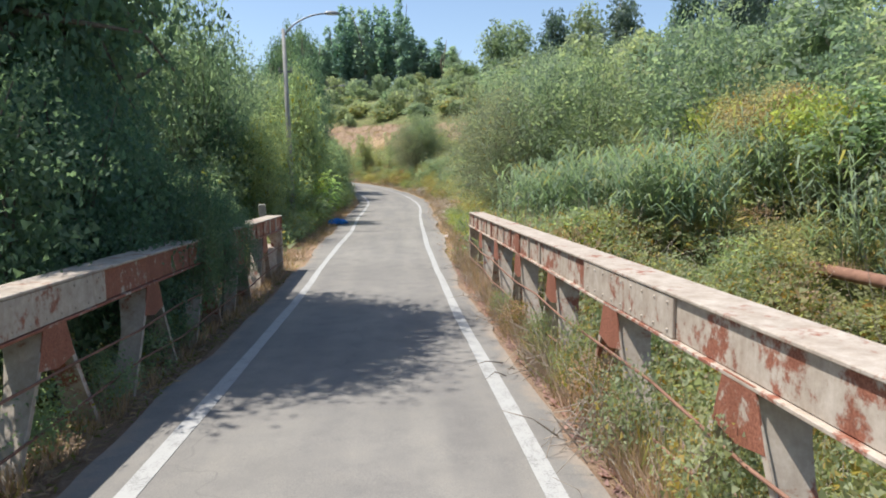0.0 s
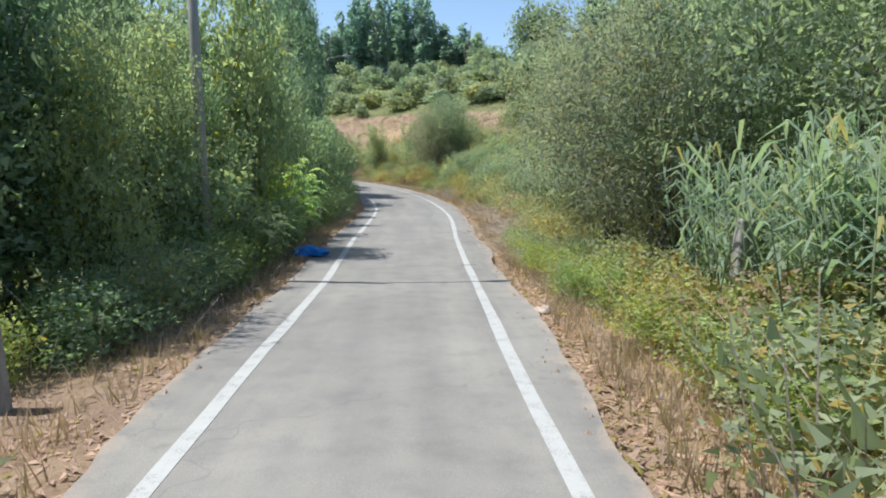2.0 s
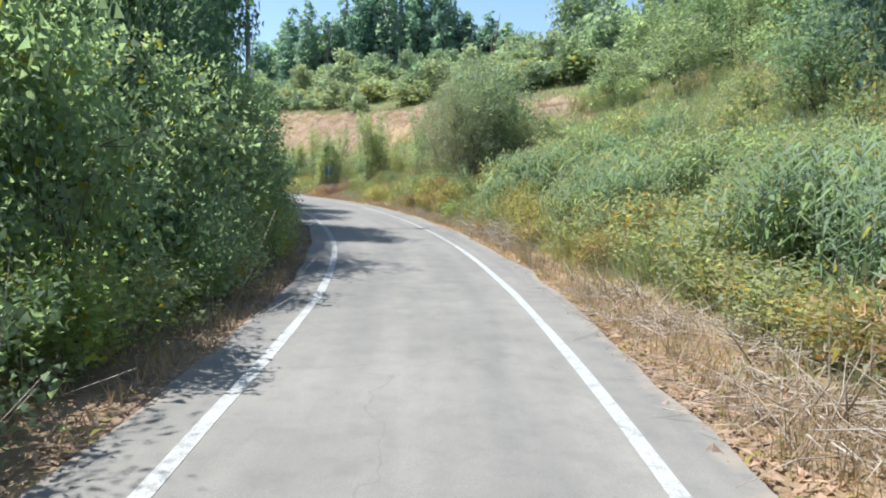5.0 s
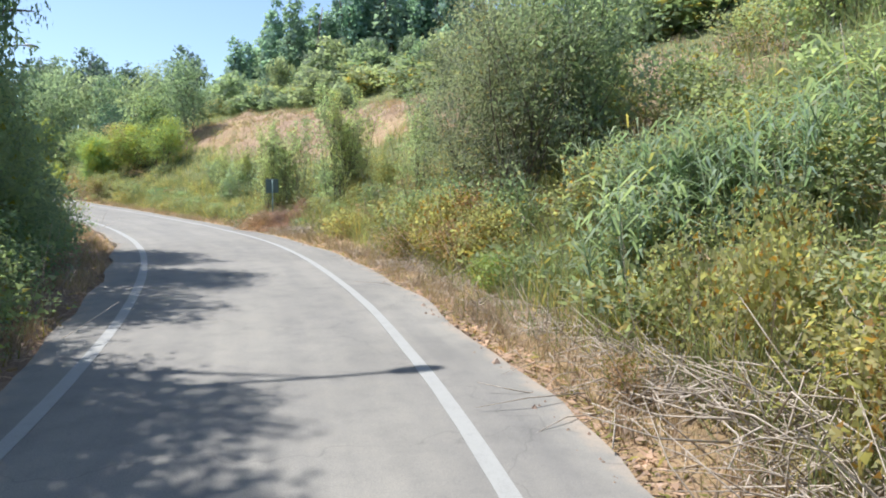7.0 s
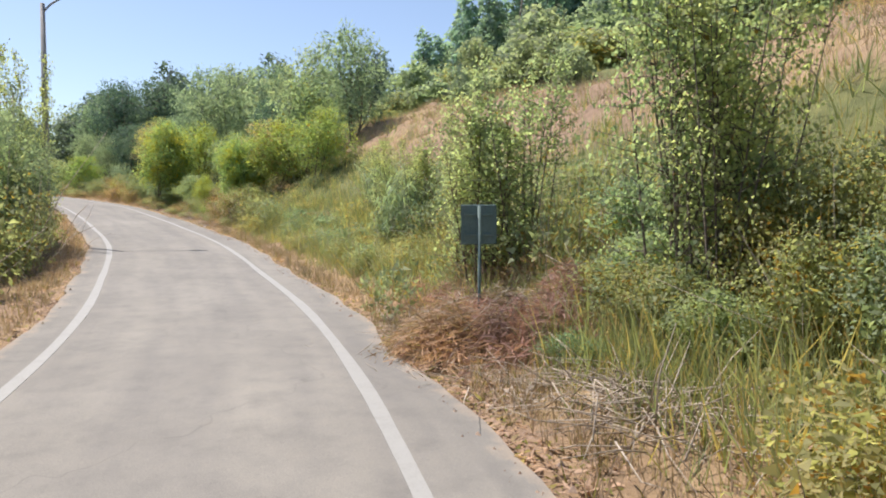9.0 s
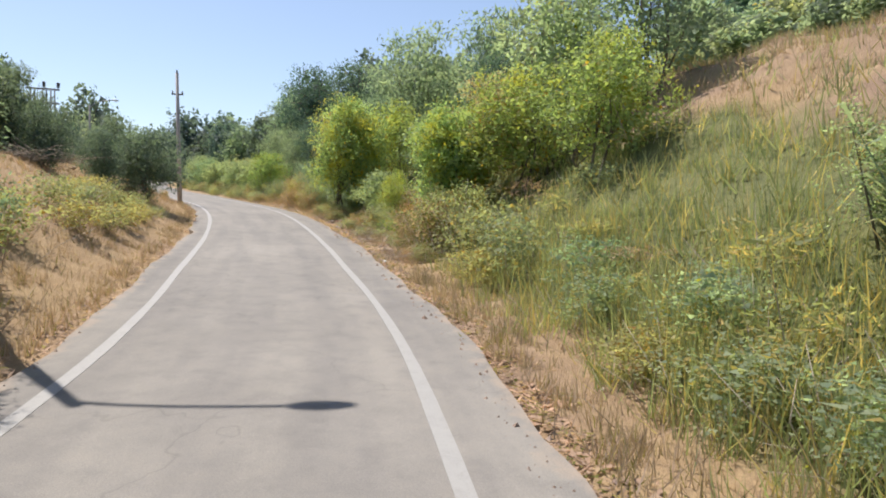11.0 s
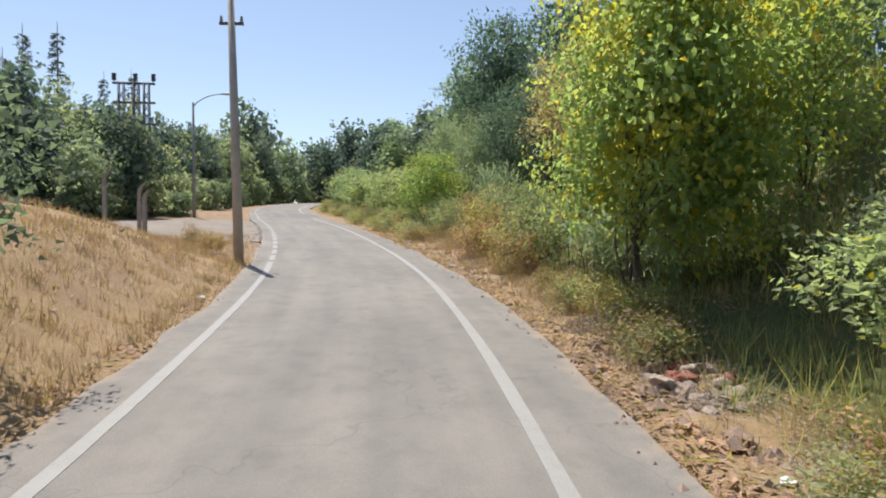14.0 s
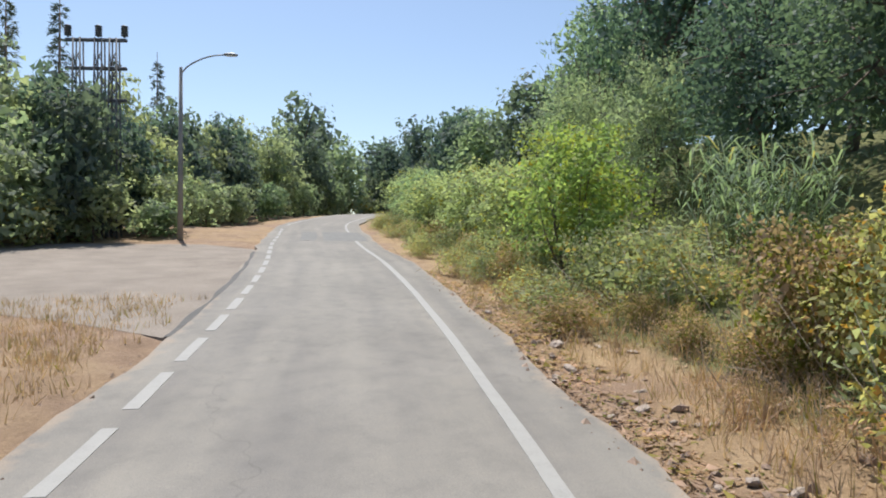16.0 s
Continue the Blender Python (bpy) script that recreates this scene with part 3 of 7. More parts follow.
def railing(x_face, inward, y0, y1, chord, label):
    """A riveted steel parapet: a box chord on leaning plate struts. inward: the side (+1 or -1 in x) on which the road lies."""
    root = tagged(new("bridge_railing"), label, "bridge railing", "bridge railings")
    root.location = (x_face, (y0 + y1) / 2, -0.05)
    c, w = (y0 + y1) / 2, 0.34
    a, b = (-w * inward, 0.0) if inward > 0 else (0.0, w)
    lo, hi = min(a, b), max(a, b)
    bm = bmesh.new()
    box(bm, lo + 0.02, hi - 0.02, y0 - c, y1 - c, 1.05, 1.345, 0.006)
    part("chord_web", bm, chord, root)
    bm = bmesh.new()
    box(bm, lo - 0.015, hi + 0.015, y0 - c - 0.01, y1 - c + 0.01, 1.348, 1.375, 0.006)
    part("top_plate", bm, M_TOPPLATE, root, "pale flaked paint on the flat top plate")
    bm = bmesh.new()
    box(bm, lo - 0.02, hi + 0.02, y0 - c, y1 - c, 1.02, 1.047, 0.005)
    part("bottom_plate", bm, chord, root)
    rd = 0.0 if inward > 0 else 0.0
    y = y1 - 0.06
    while y > 8.6:
        bm = bmesh.new()
        f0, f1 = (rd - 0.021, rd + 0.002) if inward > 0 else (rd - 0.002, rd + 0.021)
        box(bm, f0, f1, y - c - 0.035, y - c + 0.035, 1.05, 1.345, 0.004)
        part("stiffener", bm, (M_STRUT, M_GUSSET, chord)[round(y * 7) % 3], root)
        y -= 0.735
    # splice plates that cover the joints of the chord
    for s0, s1, coat in ((4.35, 6.5, M_STRUT), (10.0, 10.35, M_GUSSET), (-1.2, 0.4, M_STRUT)):
        f0, f1 = (rd - 0.019, rd + 0.006) if inward > 0 else (rd - 0.006, rd + 0.019)
        bm = bmesh.new()
        box(bm, f0, f1, s0 - c, s1 - c, 1.053, 1.342, 0.004)
        splice = part("splice_plate", bm, coat, root, "smooth splice plate over a joint of the chord")
        y = s0 + 0.09
        while y < s1 - 0.05:
            for z in (1.1, 1.295):
                bm = bmesh.new()
                bmesh.ops.create_icosphere(bm, subdivisions=1, radius=0.014, matrix=Matrix.Translation(((f1 if inward > 0 else f0), y - c, z)))
                part("rivet", bm, coat, splice)
            y += 0.24
    # struts, in leaning pairs
    apex = y1 - 2.3
    pairs = [(y1 - 0.22, -0.1), (y1 - 0.12, 0.0)]
    while apex > y0 + 0.8:
        pairs += [(apex - 0.13, -0.62), (apex + 0.13, 0.62)]
        bm = bmesh.new()
        g = 0.006 * inward
        prof = [(-0.17, 1.05), (0.17, 1.05), (0.29, 0.72), (0.0, 0.67), (-0.29, 0.72)]
        vs = [bm.verts.new((x, apex - c + py, pz)) for x in (g, g + 0.012 * inward) for py, pz in prof]
        k = len(prof)
        bm.faces.new(vs[:k])
        bm.faces.new(vs[k:][::-1])
        for i in range(k):
            bm.faces.new((vs[i], vs[(i + 1) % k], vs[k + (i + 1) % k], vs[k + i]))
        bmesh.ops.recalc_face_normals(bm, faces=bm.faces)
        part("gusset", bm, M_GUSSET, root, "red rusted gusset plate")
        apex -= 2.2
    for top, lean in pairs:
        bm = bmesh.new()
        prev = None
        for k in range(7):
            t = k / 6
            z, yy = 1.02 - 1.3 * t, top - c + lean * t * (1 + 0.1 * t)
            wide = w * (0.97 - 0.34 * math.sin(math.pi * min(t * 1.15, 1.0)))
            p, q = (-wide, 0.0) if inward > 0 else (0.0, wide)
            ring = [bm.verts.new((p, yy - 0.011, z)), bm.verts.new((q, yy - 0.011, z)), bm.verts.new((q, yy + 0.011, z)), bm.verts.new((p, yy + 0.011, z))]
            if prev:
                for i in range(4):
                    bm.faces.new((prev[i], prev[(i + 1) % 4], ring[(i + 1) % 4], ring[i]))
            else:
                bm.faces.new(ring[::-1])
            prev = ring
        bm.faces.new(prev)
        bmesh.ops.recalc_face_normals(bm, faces=bm.faces)
        strut = part("strut", bm, M_STRUT, root)
        # angle strip along the road edge
        bm = bmesh.new()
        for k in range(6):
            t0, t1 = k / 6, (k + 1) / 6
            e0, e1 = (0.001, 0.014) if inward > 0 else (-0.014, -0.001)
            vs = []
            for t in (t0, t1):
                z, yy = 1.02 - 1.3 * t, top - c + lean * t * (1 + 0.1 * t)
                vs += [bm.verts.new((x, yy + dy, z)) for x in (e0, e1) for dy in (-0.032, 0.032)]
            for i, j, m_, n_ in ((0, 1, 5, 4), (3, 2, 6, 7), (1, 3, 7, 5), (2, 0, 4, 6)):
                bm.faces.new((vs[i], vs[j], vs[m_], vs[n_]))
        bmesh.ops.remove_doubles(bm, verts=bm.verts, dist=0.0005)
        bmesh.ops.recalc_face_normals(bm, faces=bm.faces)
        part("edge_strip", bm, M_STRUT, strut)
    for z, dx in ((0.62, 0.03), (0.25, 0.035)):
        ys = np.linspace(y0, y1 - 0.1, 24)
        pts = np.stack([0 * ys + dx * inward, ys - c, z + 0.03 * np.sin(ys * 1.7 + z * 9) - 0.02 * np.cos(ys * 0.6)], 1)
        part_of("rod", tubes_mesh("rod", [(pts, np.full(24, 0.013))], M_RUSTPIPE, 5), root, "thin rusty rod")
    return root


railing(1.9, -1, -14.0, 16.75, M_CHORD, "rusted steel bridge railing with flaking pale paint and leaning plate struts")
railing(-2.78, 1, -14.0, 16.6, M_REDCHORD, "rusted red-brown steel bridge railing half hidden under trees")

# rough abutment block under the left railing's end
bm = bmesh.new()
bmesh.ops.create_cube(bm, size=1.0)
bmesh.ops.subdivide_edges(bm, edges=bm.edges[:], cuts=7, use_grid_fill=True)
for v in bm.verts:
    q = Vector((v.co.x * 0.34, v.co.y * 2.1, v.co.z * 1.3))
    v.co = q + Vector((noise.noise(q * 3.1), 0.6 * noise.noise(q * 2.3 + Vector((5, 0, 0))), 0.8 * noise.noise(q * 2.7 + Vector((0, 7, 0))))) * 0.11
ob = part("abutment_block", bm, M_STONE)
ob.location = (-3.06, 15.6, -0.05)
tagged(ob, "rough pale stone block under the end of the bridge railing", "stone block")

# pipe over the stream
ys = np.linspace(-20, 19.5, 12)
tagged(new("pipe", tubes_mesh("pipe", [(np.stack([9.3 + 0 * ys, ys, 0.1 - 0.25 * (ys > 17) * (ys - 17)], 1), np.full(12, 0.14))], M_RUSTPIPE, 12)), "rusty brown pipe crossing the stream beside the bridge", "pipe")

# stone block and concrete post at the bridge head
bm = bmesh.new()
box(bm, -0.11, 0.11, -0.09, 0.09, -0.3, 1.5, 0.02)
post = part("concrete_post", bm, M_CONCRETE)
post.matrix_basis = pose(-4.0, 20.8, -0.02, 2, -3, 8)
tagged(post, "leaning grey concrete marker post in the weeds", "post")
bm = bmesh.new()
box(bm, -0.15, 0.15, -0.09, 0.09, -0.3, 1.45, 0.02)
post = part("concrete_post", bm, M_CONCRETE)
post.matrix_basis = pose(4.4, 23.3, float(ground_z(4.4, 23.3)[0]), 1, 3, 10)
tagged(post, "grey concrete marker post hidden among weeds", "post")


# ---- poles, lamps, sign ----
def street_lamp(x, y, z, high, reach, turn, label, crossbar=False, lean=(0, 0)):
    root = tagged(new("street_lamp"), label, "street lamp", "street lamps")
    root.matrix_basis = pose(x, y, z, lean[0], lean[1], turn)
    part_of("pole", tubes_mesh("pole", [([(0, 0, -0.5), (0, 0, high * 0.5), (0, 0, high)], (0.13, 0.105, 0.075))], M_POLE, 10), root)
    t = np.linspace(0, 1, 9)
    arm = np.stack([reach * t, 0 * t, high - 0.3 + 0.95 * np.sin(t**0.75 * 1.5)], 1)
    part_of("arm", tubes_mesh("arm", [(arm, np.full(9, 0.035))], M_STEEL, 7), root)
    bm = bmesh.new()
    bmesh.ops.create_uvsphere(bm, u_segments=12, v_segments=8, radius=1.0)
    for v in bm.verts:
        v.co = Vector((v.co.x * 0.34, v.co.y * 0.13, max(v.co.z, -0.35) * 0.1))
    head = smooth(part("lamp_head", bm, M_STEEL, root))
    head.location = (reach + 0.25, 0, arm[-1][2] + 0.01)
    bm = bmesh.new()
    box(bm, -0.2, 0.2, -0.09, 0.09, -0.06, -0.03, 0.01)
    part("lens", bm, M_LAMP, head)
    if crossbar:
        bm = bmesh.new()
        box(bm, -0.28, 0.28, -0.03, 0.03, 6.65, 6.73, 0.006)
        part("crossbar", bm, M_DARKSTEEL, root)
        for px in (-0.24, 0.24):
            bm = bmesh.new()
            bmesh.ops.create_cone(bm, cap_ends=True, segments=8, radius1=0.04, radius2=0.025, depth=0.14, matrix=Matrix.Translation((px, 0, 6.8)))
            part("insulator", bm, M_CONCRETE, root)
    return root


street_lamp(-4.25, 28.25, 0.0, 8.4, 1.75, 8, "tall grey street lamp with a curved arm among roadside trees", True, (0, -1.0))
street_lamp(-6.6, 63.4, 1.35, 9.2, 1.8, 20, "tall grey street lamp with a curved arm above shrubs")
street_lamp(-23.5, 91.6, 3.4, 8.3, 1.8, 42, "tall grey street lamp with a curved arm beside a young poplar")
street_lamp(-75.0, 122.8, 8.1, 8.0, 1.9, 62, "tall grey street lamp with a curved arm by the gravel yard")


def utility_pole(x, y, z, high):
    root = tagged(new("utility_pole"), "tall brown-grey utility pole with a small crossbar in dry grass", "utility pole")
    root.matrix_basis = pose(x, y, z, 0, -1.2, 55)
    part_of("pole", tubes_mesh("pole", [([(0, 0, -0.5), (0, 0, high * 0.5), (0, 0, high)], (0.145, 0.12, 0.085))], M_WOODPOLE, 12), root)
    bm = bmesh.new()
    box(bm, -0.33, 0.33, -0.04, 0.04, high - 1.32, high - 1.24, 0.008)
    part("crossbar", bm, M_DARKSTEEL, root)
    for px in (-0.27, 0.27):
        bm = bmesh.new()
        bmesh.ops.create_cone(bm, cap_ends=True, segments=8, radius1=0.05, radius2=0.03, depth=0.16, matrix=Matrix.Translation((px, 0, high - 1.16)))
        part("insulator", bm, M_CONCRETE, root)
    bm = bmesh.new()
    box(bm, -0.05, 0.05, -0.05, 0.05, high - 0.02, high + 0.16, 0.01)
    part("cap", bm, M_DARKSTEEL, root)


utility_pole(-48.2, 112.85, 6.05, 8.0)


def sign_board():
    root = tagged(new("road_sign"), "square grey-green road sign seen from its back in brush", "road sign")
    x, y = -6.29, 82.03
    root.matrix_basis = pose(x, y, float(ground_z(x, y)[0]), 0, 0, 22)
    top = 4.36 - root.location.z
    part_of("post", tubes_mesh("post", [([(0, -0.03, -0.4), (0, -0.03, top - 0.02)], (0.022, 0.022))], M_SIGN, 10), root)
    bm = bmesh.new()
    box(bm, -0.25, 0.25, 0.005, 0.025, top - 0.55, top, 0.012)
    part("board", bm, M_SIGN, root)
    for z in (top - 0.14, top - 0.42):
        bm = bmesh.new()
        box(bm, -0.2, 0.2, -0.02, 0.004, z - 0.02, z + 0.02, 0.004)
        part("bracket", bm, M_SIGN, root)


sign_board()


def lattice_gantry(x, y, z, high):
    root = tagged(new("switchyard_gantry"), "dark steel lattice switchyard gantry with insulators behind the trees", "gantry")
    root.matrix_basis = pose(x, y, z, 0, 0, 55)
    for cx in (-0.8, 0.15, 0.8):
        tubes = [([(cx + dx, dy, 0), (cx + dx * 0.6, dy * 0.6, high)], (0.05, 0.04)) for dx in (-0.25, 0.25) for dy in (-0.25, 0.25)]
        k = 0.0
        while k < high - 0.8:
            a, b = 0.25 * (1 - 0.4 * k / high), 0.25 * (1 - 0.4 * (k + 0.8) / high)
            tubes += [([(cx - a, -a, k), (cx + b, -b, k + 0.8)], (0.025, 0.025)), ([(cx + a, a, k), (cx - b, b, k + 0.8)], (0.025, 0.025)), ([(cx - a, a, k), (cx - b, -b, k + 0.8)], (0.025, 0.025))]
            k += 0.8
        part_of("lattice_column", tubes_mesh("lattice_column", tubes, M_DARKSTEEL, 4), root)
    for z_ in (high * 0.72, high * 0.86, high - 0.15):
        bm = bmesh.new()
        box(bm, -1.35, 1.35, -0.09, 0.09, z_, z_ + 0.14, 0.02)
        part("beam", bm, M_DARKSTEEL, root)
    for px in (-1.25, 0.1, 1.25):
        tubes = [([(px, 0, high + 0.05), (px, 0, high + 0.55)], (0.05, 0.05))] + [([(px, 0, high + 0.12 + 0.1 * i), (px, 0, high + 0.17 + 0.1 * i)], (0.17, 0.13)) for i in range(5)]
        part_of("insulator", tubes_mesh("insulator", tubes, M_DARKSTEEL, 8), root)


lattice_gantry(-77.4, 119.8, 7.2, 10.2)


def fence_post(x, y, high, turn):
    root = tagged(new("fence_post"), "weathered concrete fence post with a bent top on the dry bank", "fence post", "fence posts on the bank")
    root.matrix_basis = pose(x, y, float(ground_z(x, y)[0]), 0, 0, turn)
    bm = bmesh.new()
    prev = None
    for px, pz, w in ((0, -0.3, 0.065), (0, high - 0.35, 0.055), (0.04, high - 0.18, 0.05), (0.2, high, 0.04)):
        ring = [bm.verts.new((px + a * w, b * w, pz)) for a, b in ((-1, -1), (1, -1), (1, 1), (-1, 1))]
        if prev:
            for i in range(4):
                bm.faces.new((prev[i], prev[(i + 1) % 4], ring[(i + 1) % 4], ring[i]))
        prev = ring
    bm.faces.new(prev)
    part("shaft", bm, M_CONCRETE, root)


for x, y, top, t in ((-57.1, 112.0, 9.4, 40), (-54.1, 112.2, 8.75, 60), (-55.2, 112.75, 8.6, 30)):
    fence_post(x, y, top - float(ground_z(x, y)[0]), t)


# ---- small things by the road ----
def crumpled(name, size, material, seed, label, cat, place, turn=0, group=""):
    rng = np.random.default_rng(seed)
    bm = bmesh.new()
    bmesh.ops.create_icosphere(bm, subdivisions=3, radius=1.0)
    off = rng.uniform(0, 9, 3)
    for v in bm.verts:
        n = noise.noise(v.co * 1.6 + Vector(off)) * 0.55 + noise.noise(v.co * 4.2 + Vector(off)) * 0.28
        c = v.co * (1 + n)
        v.co = Vector((c.x * size[0], c.y * size[1], max(c.z, -0.25) * size[2]))
    ob = part(name, bm, material)
    x, y, z = place
    ob.matrix_basis = pose(x, y, z + 0.2 * size[2], 0, 0, turn)
    return tagged(ob, label, cat, group)


bx, by = at(31.75, -2.4)
crumpled("plastic_bag", (0.46, 0.2, 0.19), M_BAG, 3, "crumpled bright blue plastic bag lying by the road edge", "plastic bag", (float(bx), float(by), float(road_z(31.75)) + 0.02), 6)


def stone_mesh(seed):
    rng = np.random.default_rng(seed)
    bm = bmesh.new()
    bmesh.ops.create_icosphere(bm, subdivisions=2, radius=1.0)
    off = Vector(rng.uniform(0, 20, 3))
    for v in bm.verts:
        v.co *= 1 + 0.8 * noise.noise(v.co * 1.1 + off)
        v.co.z *= 0.5
        v.co.y *= 0.8
    me = bpy.data.meshes.new("stone")
    bm.to_mesh(me)
    bm.free()
    me.materials.append(M_STONE)
    return me


STONES = [stone_mesh(k) for k in range(6)]
BANK_STONES = []
for k in range(46):
    s, o = float(RNG.uniform(110, 136)), -float(RNG.uniform(3.2, 8.5))
    x, y, z = here(s, o)
    r = float(RNG.gamma(2.0, 0.02)) + 0.025
    ob = new("stone", stone_mesh(20 + k % 4) if k < 4 else BANK_STONES[k % 4].data)
    if k < 4:
        BANK_STONES.append(ob)
    ob.matrix_basis = pose(x, y, z + 0.2 * r, *RNG.uniform(-25, 25, 2), RNG.uniform(0, 360)) @ Matrix.Scale(r, 4)
    tagged(ob, "small pale stone lying on the dry bank", "stone", "stones on the bank")
for k in range(104):
    s = float(RNG.uniform(128, 143)) if k < 56 else float(RNG.uniform(101, 142)) if k < 92 else float(RNG.uniform(20, 95))
    o = float(edge_right(s)) + float(RNG.gamma(2.0, 0.6)) - 0.1
    x, y, z = here(s, o)
    r = float(RNG.gamma(2.2, 0.017)) + 0.016
    ob = new("stone", STONES[k % 6])
    ob.matrix_basis = pose(x, y, z + 0.25 * r, *RNG.uniform(-25, 25, 2), RNG.uniform(0, 360)) @ Matrix.Scale(r, 4)
    tagged(ob, "pale rough stone lying on the verge", "stone", "stones on the verge")
for k in range(26):
    s, o = 121.2 + float(RNG.normal(0, 0.42)), 4.05 + float(RNG.normal(0, 0.3))
    x, y, z = here(s, o)
    r = float(RNG.gamma(2.5, 0.025)) + 0.03
    ob = new("stone", STONES[k % 6])
    ob.matrix_basis = pose(x, y, z + 0.3 * r, *RNG.uniform(-25, 25, 2), RNG.uniform(0, 360)) @ Matrix.Scale(r, 4)
    tagged(ob, "pale stone in a heap of dumped rubble", "stone", "stones of the rubble heap")
def rubble_mesh(seed):
    rng = np.random.default_rng(seed)
    bm = bmesh.new()
    bmesh.ops.create_icosphere(bm, subdivisions=1, radius=1.0)
    for v in bm.verts:
        v.co = v.co * float(rng.uniform(0.6, 1.25))
        v.co.z *= 0.6
    me = bpy.data.meshes.new("stone")
    bm.to_mesh(me)
    bm.free()
    me.materials.append(M_RUBBLE)
    return me


RUBBLE = [rubble_mesh(60 + k) for k in range(6)]
for k in range(124):
    s = float(RNG.uniform(107.5, 124)) if k < 90 else float(RNG.uniform(134, 143))
    o = float(edge_right(s)) + (0.95 if k < 90 else 1.0) + float(RNG.normal(0, 0.32 if k < 90 else 0.5))
    x, y, z = here(s, o)
    r = float(RNG.gamma(2.0, 0.022)) + 0.03
    ob = new("stone", RUBBLE[k % 6])
    ob.matrix_basis = pose(x, y, z + 0.25 * r, *RNG.uniform(-40, 40, 2), RNG.uniform(0, 360)) @ Matrix.Scale(r, 4)
    tagged(ob, "brown broken stone in the rubble along the verge", "stone", "stones of the rubble strip")


def grit(name, s, o, size, material, label, seed):
    """Countless pebbles and crumbs."""
    rng = np.random.default_rng(seed)
    x, y = at(s, o)
    n = len(s)
    inside = (o > edge_left(s) + 0.03) & (o < edge_right(s) - 0.03)
    z = np.where(inside, road_z(s) - 0.008 * np.abs(o), ground_z(x, y))
    c = np.stack([x, y, z], 1)
    r = size * rng.gamma(2.0, 0.5, n)[:, None]
    a = rng.uniform(0, 2 * np.pi, n)
    u, w = np.stack([np.cos(a), np.sin(a), 0 * a], 1), np.stack([-np.sin(a), np.cos(a), 0 * a], 1)
    b = [c + r * (u * i + w * j) - (0, 0, 0.005) for i, j in ((1, 0), (0.1, 0.85), (-0.9, 0.2), (-0.2, -0.9))]
    top = c + r * np.stack([rng.normal(0, 0.2, n), rng.normal(0, 0.2, n), rng.uniform(0.5, 0.9, n)], 1)
    v = np.stack([np.stack([b[i], b[(i + 1) % 4], top], 1) for i in range(4)], 1).reshape(-1, 3, 3)
    return tagged(new(name, quads_mesh(name, v, 3, material)), label, "gravel", kind="stuff")


gr = np.random.default_rng(91)
s = gr.uniform(100, 150, 3600)
grit("verge_gravel", s, edge_right(s) + gr.gamma(2.0, 0.55, len(s)) - 0.35, 0.022, M_RUBBLE, "small brown stones and crumbs on the verge", 1)
s = gr.uniform(107, 124, 900)
grit("rubble", s, edge_right(s) + 0.95 + gr.normal(0, 0.3, len(s)), 0.05, M_RUBBLE, "brown broken stones piled in a strip along the verge", 4)
s = gr.uniform(18, 100, 2600)
grit("verge_gravel", s, edge_right(s) + gr.gamma(1.6, 0.35, len(s)) - 0.3, 0.016, M_RUBBLE, "small brown stones and crumbs on the verge", 2)
s = gr.uniform(18, 140, 1500)
grit("verge_gravel", s, edge_left(s) - gr.gamma(1.6, 0.3, len(s)) + 0.2, 0.016, M_RUBBLE, "small brown stones and crumbs along the road edge", 3)
for k, (s, o, big) in enumerate(((121.5, 3.95, 0.2), (121.9, 4.15, 0.17), (121.3, 4.4, 0.14))):
    x, y, z = here(s, o)
    crumpled("rag", (big, big * 0.7, big * 0.5), M_RAG, 40 + k, "crumpled reddish-brown rag dumped among stones", "rag", (x, y, z + 0.04), k * 70, "rags dumped on the verge")
for s, o in ((121.0, 4.25), (27.2, -2.75), (107.0, 3.0), (118.5, 3.3), (119.0, 3.6), (97.0, 3.9), (35.4, 2.9), (126.8, -2.6)):
    x, y, z = here(s, o)
    crumpled("litter", (0.08, 0.05, 0.03), M_LITTER, int(s * 7), "crumpled white litter on the verge", "litter", (x, y, z + 0.03), s * 40, "litter on the verge")


# ---- plants ----
def unit(v):
    return v / (np.linalg.norm(v, axis=-1, keepdims=True) + 1e-9)


def leaf_quads(base, way, length, width, rng, curl=0.25, face=None):
    n = len(base)
    way = unit(way)
    side = unit(np.cross(way, rng.normal(0, 1, (n, 3)) + (0, 0, 0.6) if face is None else face + rng.normal(0, 0.38, (n, 3))))
    nrm = np.cross(side, way)
    L, W = np.broadcast_to(length, (n,))[:, None], np.broadcast_to(width, (n,))[:, None]
    mid = base + way * L * 0.45
    return np.stack([base, mid + side * W / 2 + nrm * W * curl, base + way * L - nrm * L * 0.12, mid - side * W / 2 + nrm * W * curl], 1)


def leaf_tris(base, way, length, width, rng, face=None):
    """Small pointed leaves of one face each, that lean towards the crown's outside."""
    n = len(base)
    if not n:
        return np.zeros((0, 3, 3))
    way = unit(way)
    aim = rng.normal(0, 1, (n, 3)) + (0, 0, 0.6) if face is None else face + rng.normal(0, 0.4, (n, 3))
    side = unit(np.cross(way, aim))
    L, W = np.broadcast_to(length, (n,))[:, None], np.broadcast_to(width, (n,))[:, None]
    near = base + way * L * 0.12
    return np.stack([near - side * W / 2, near + side * W / 2, base + way * L], 1)


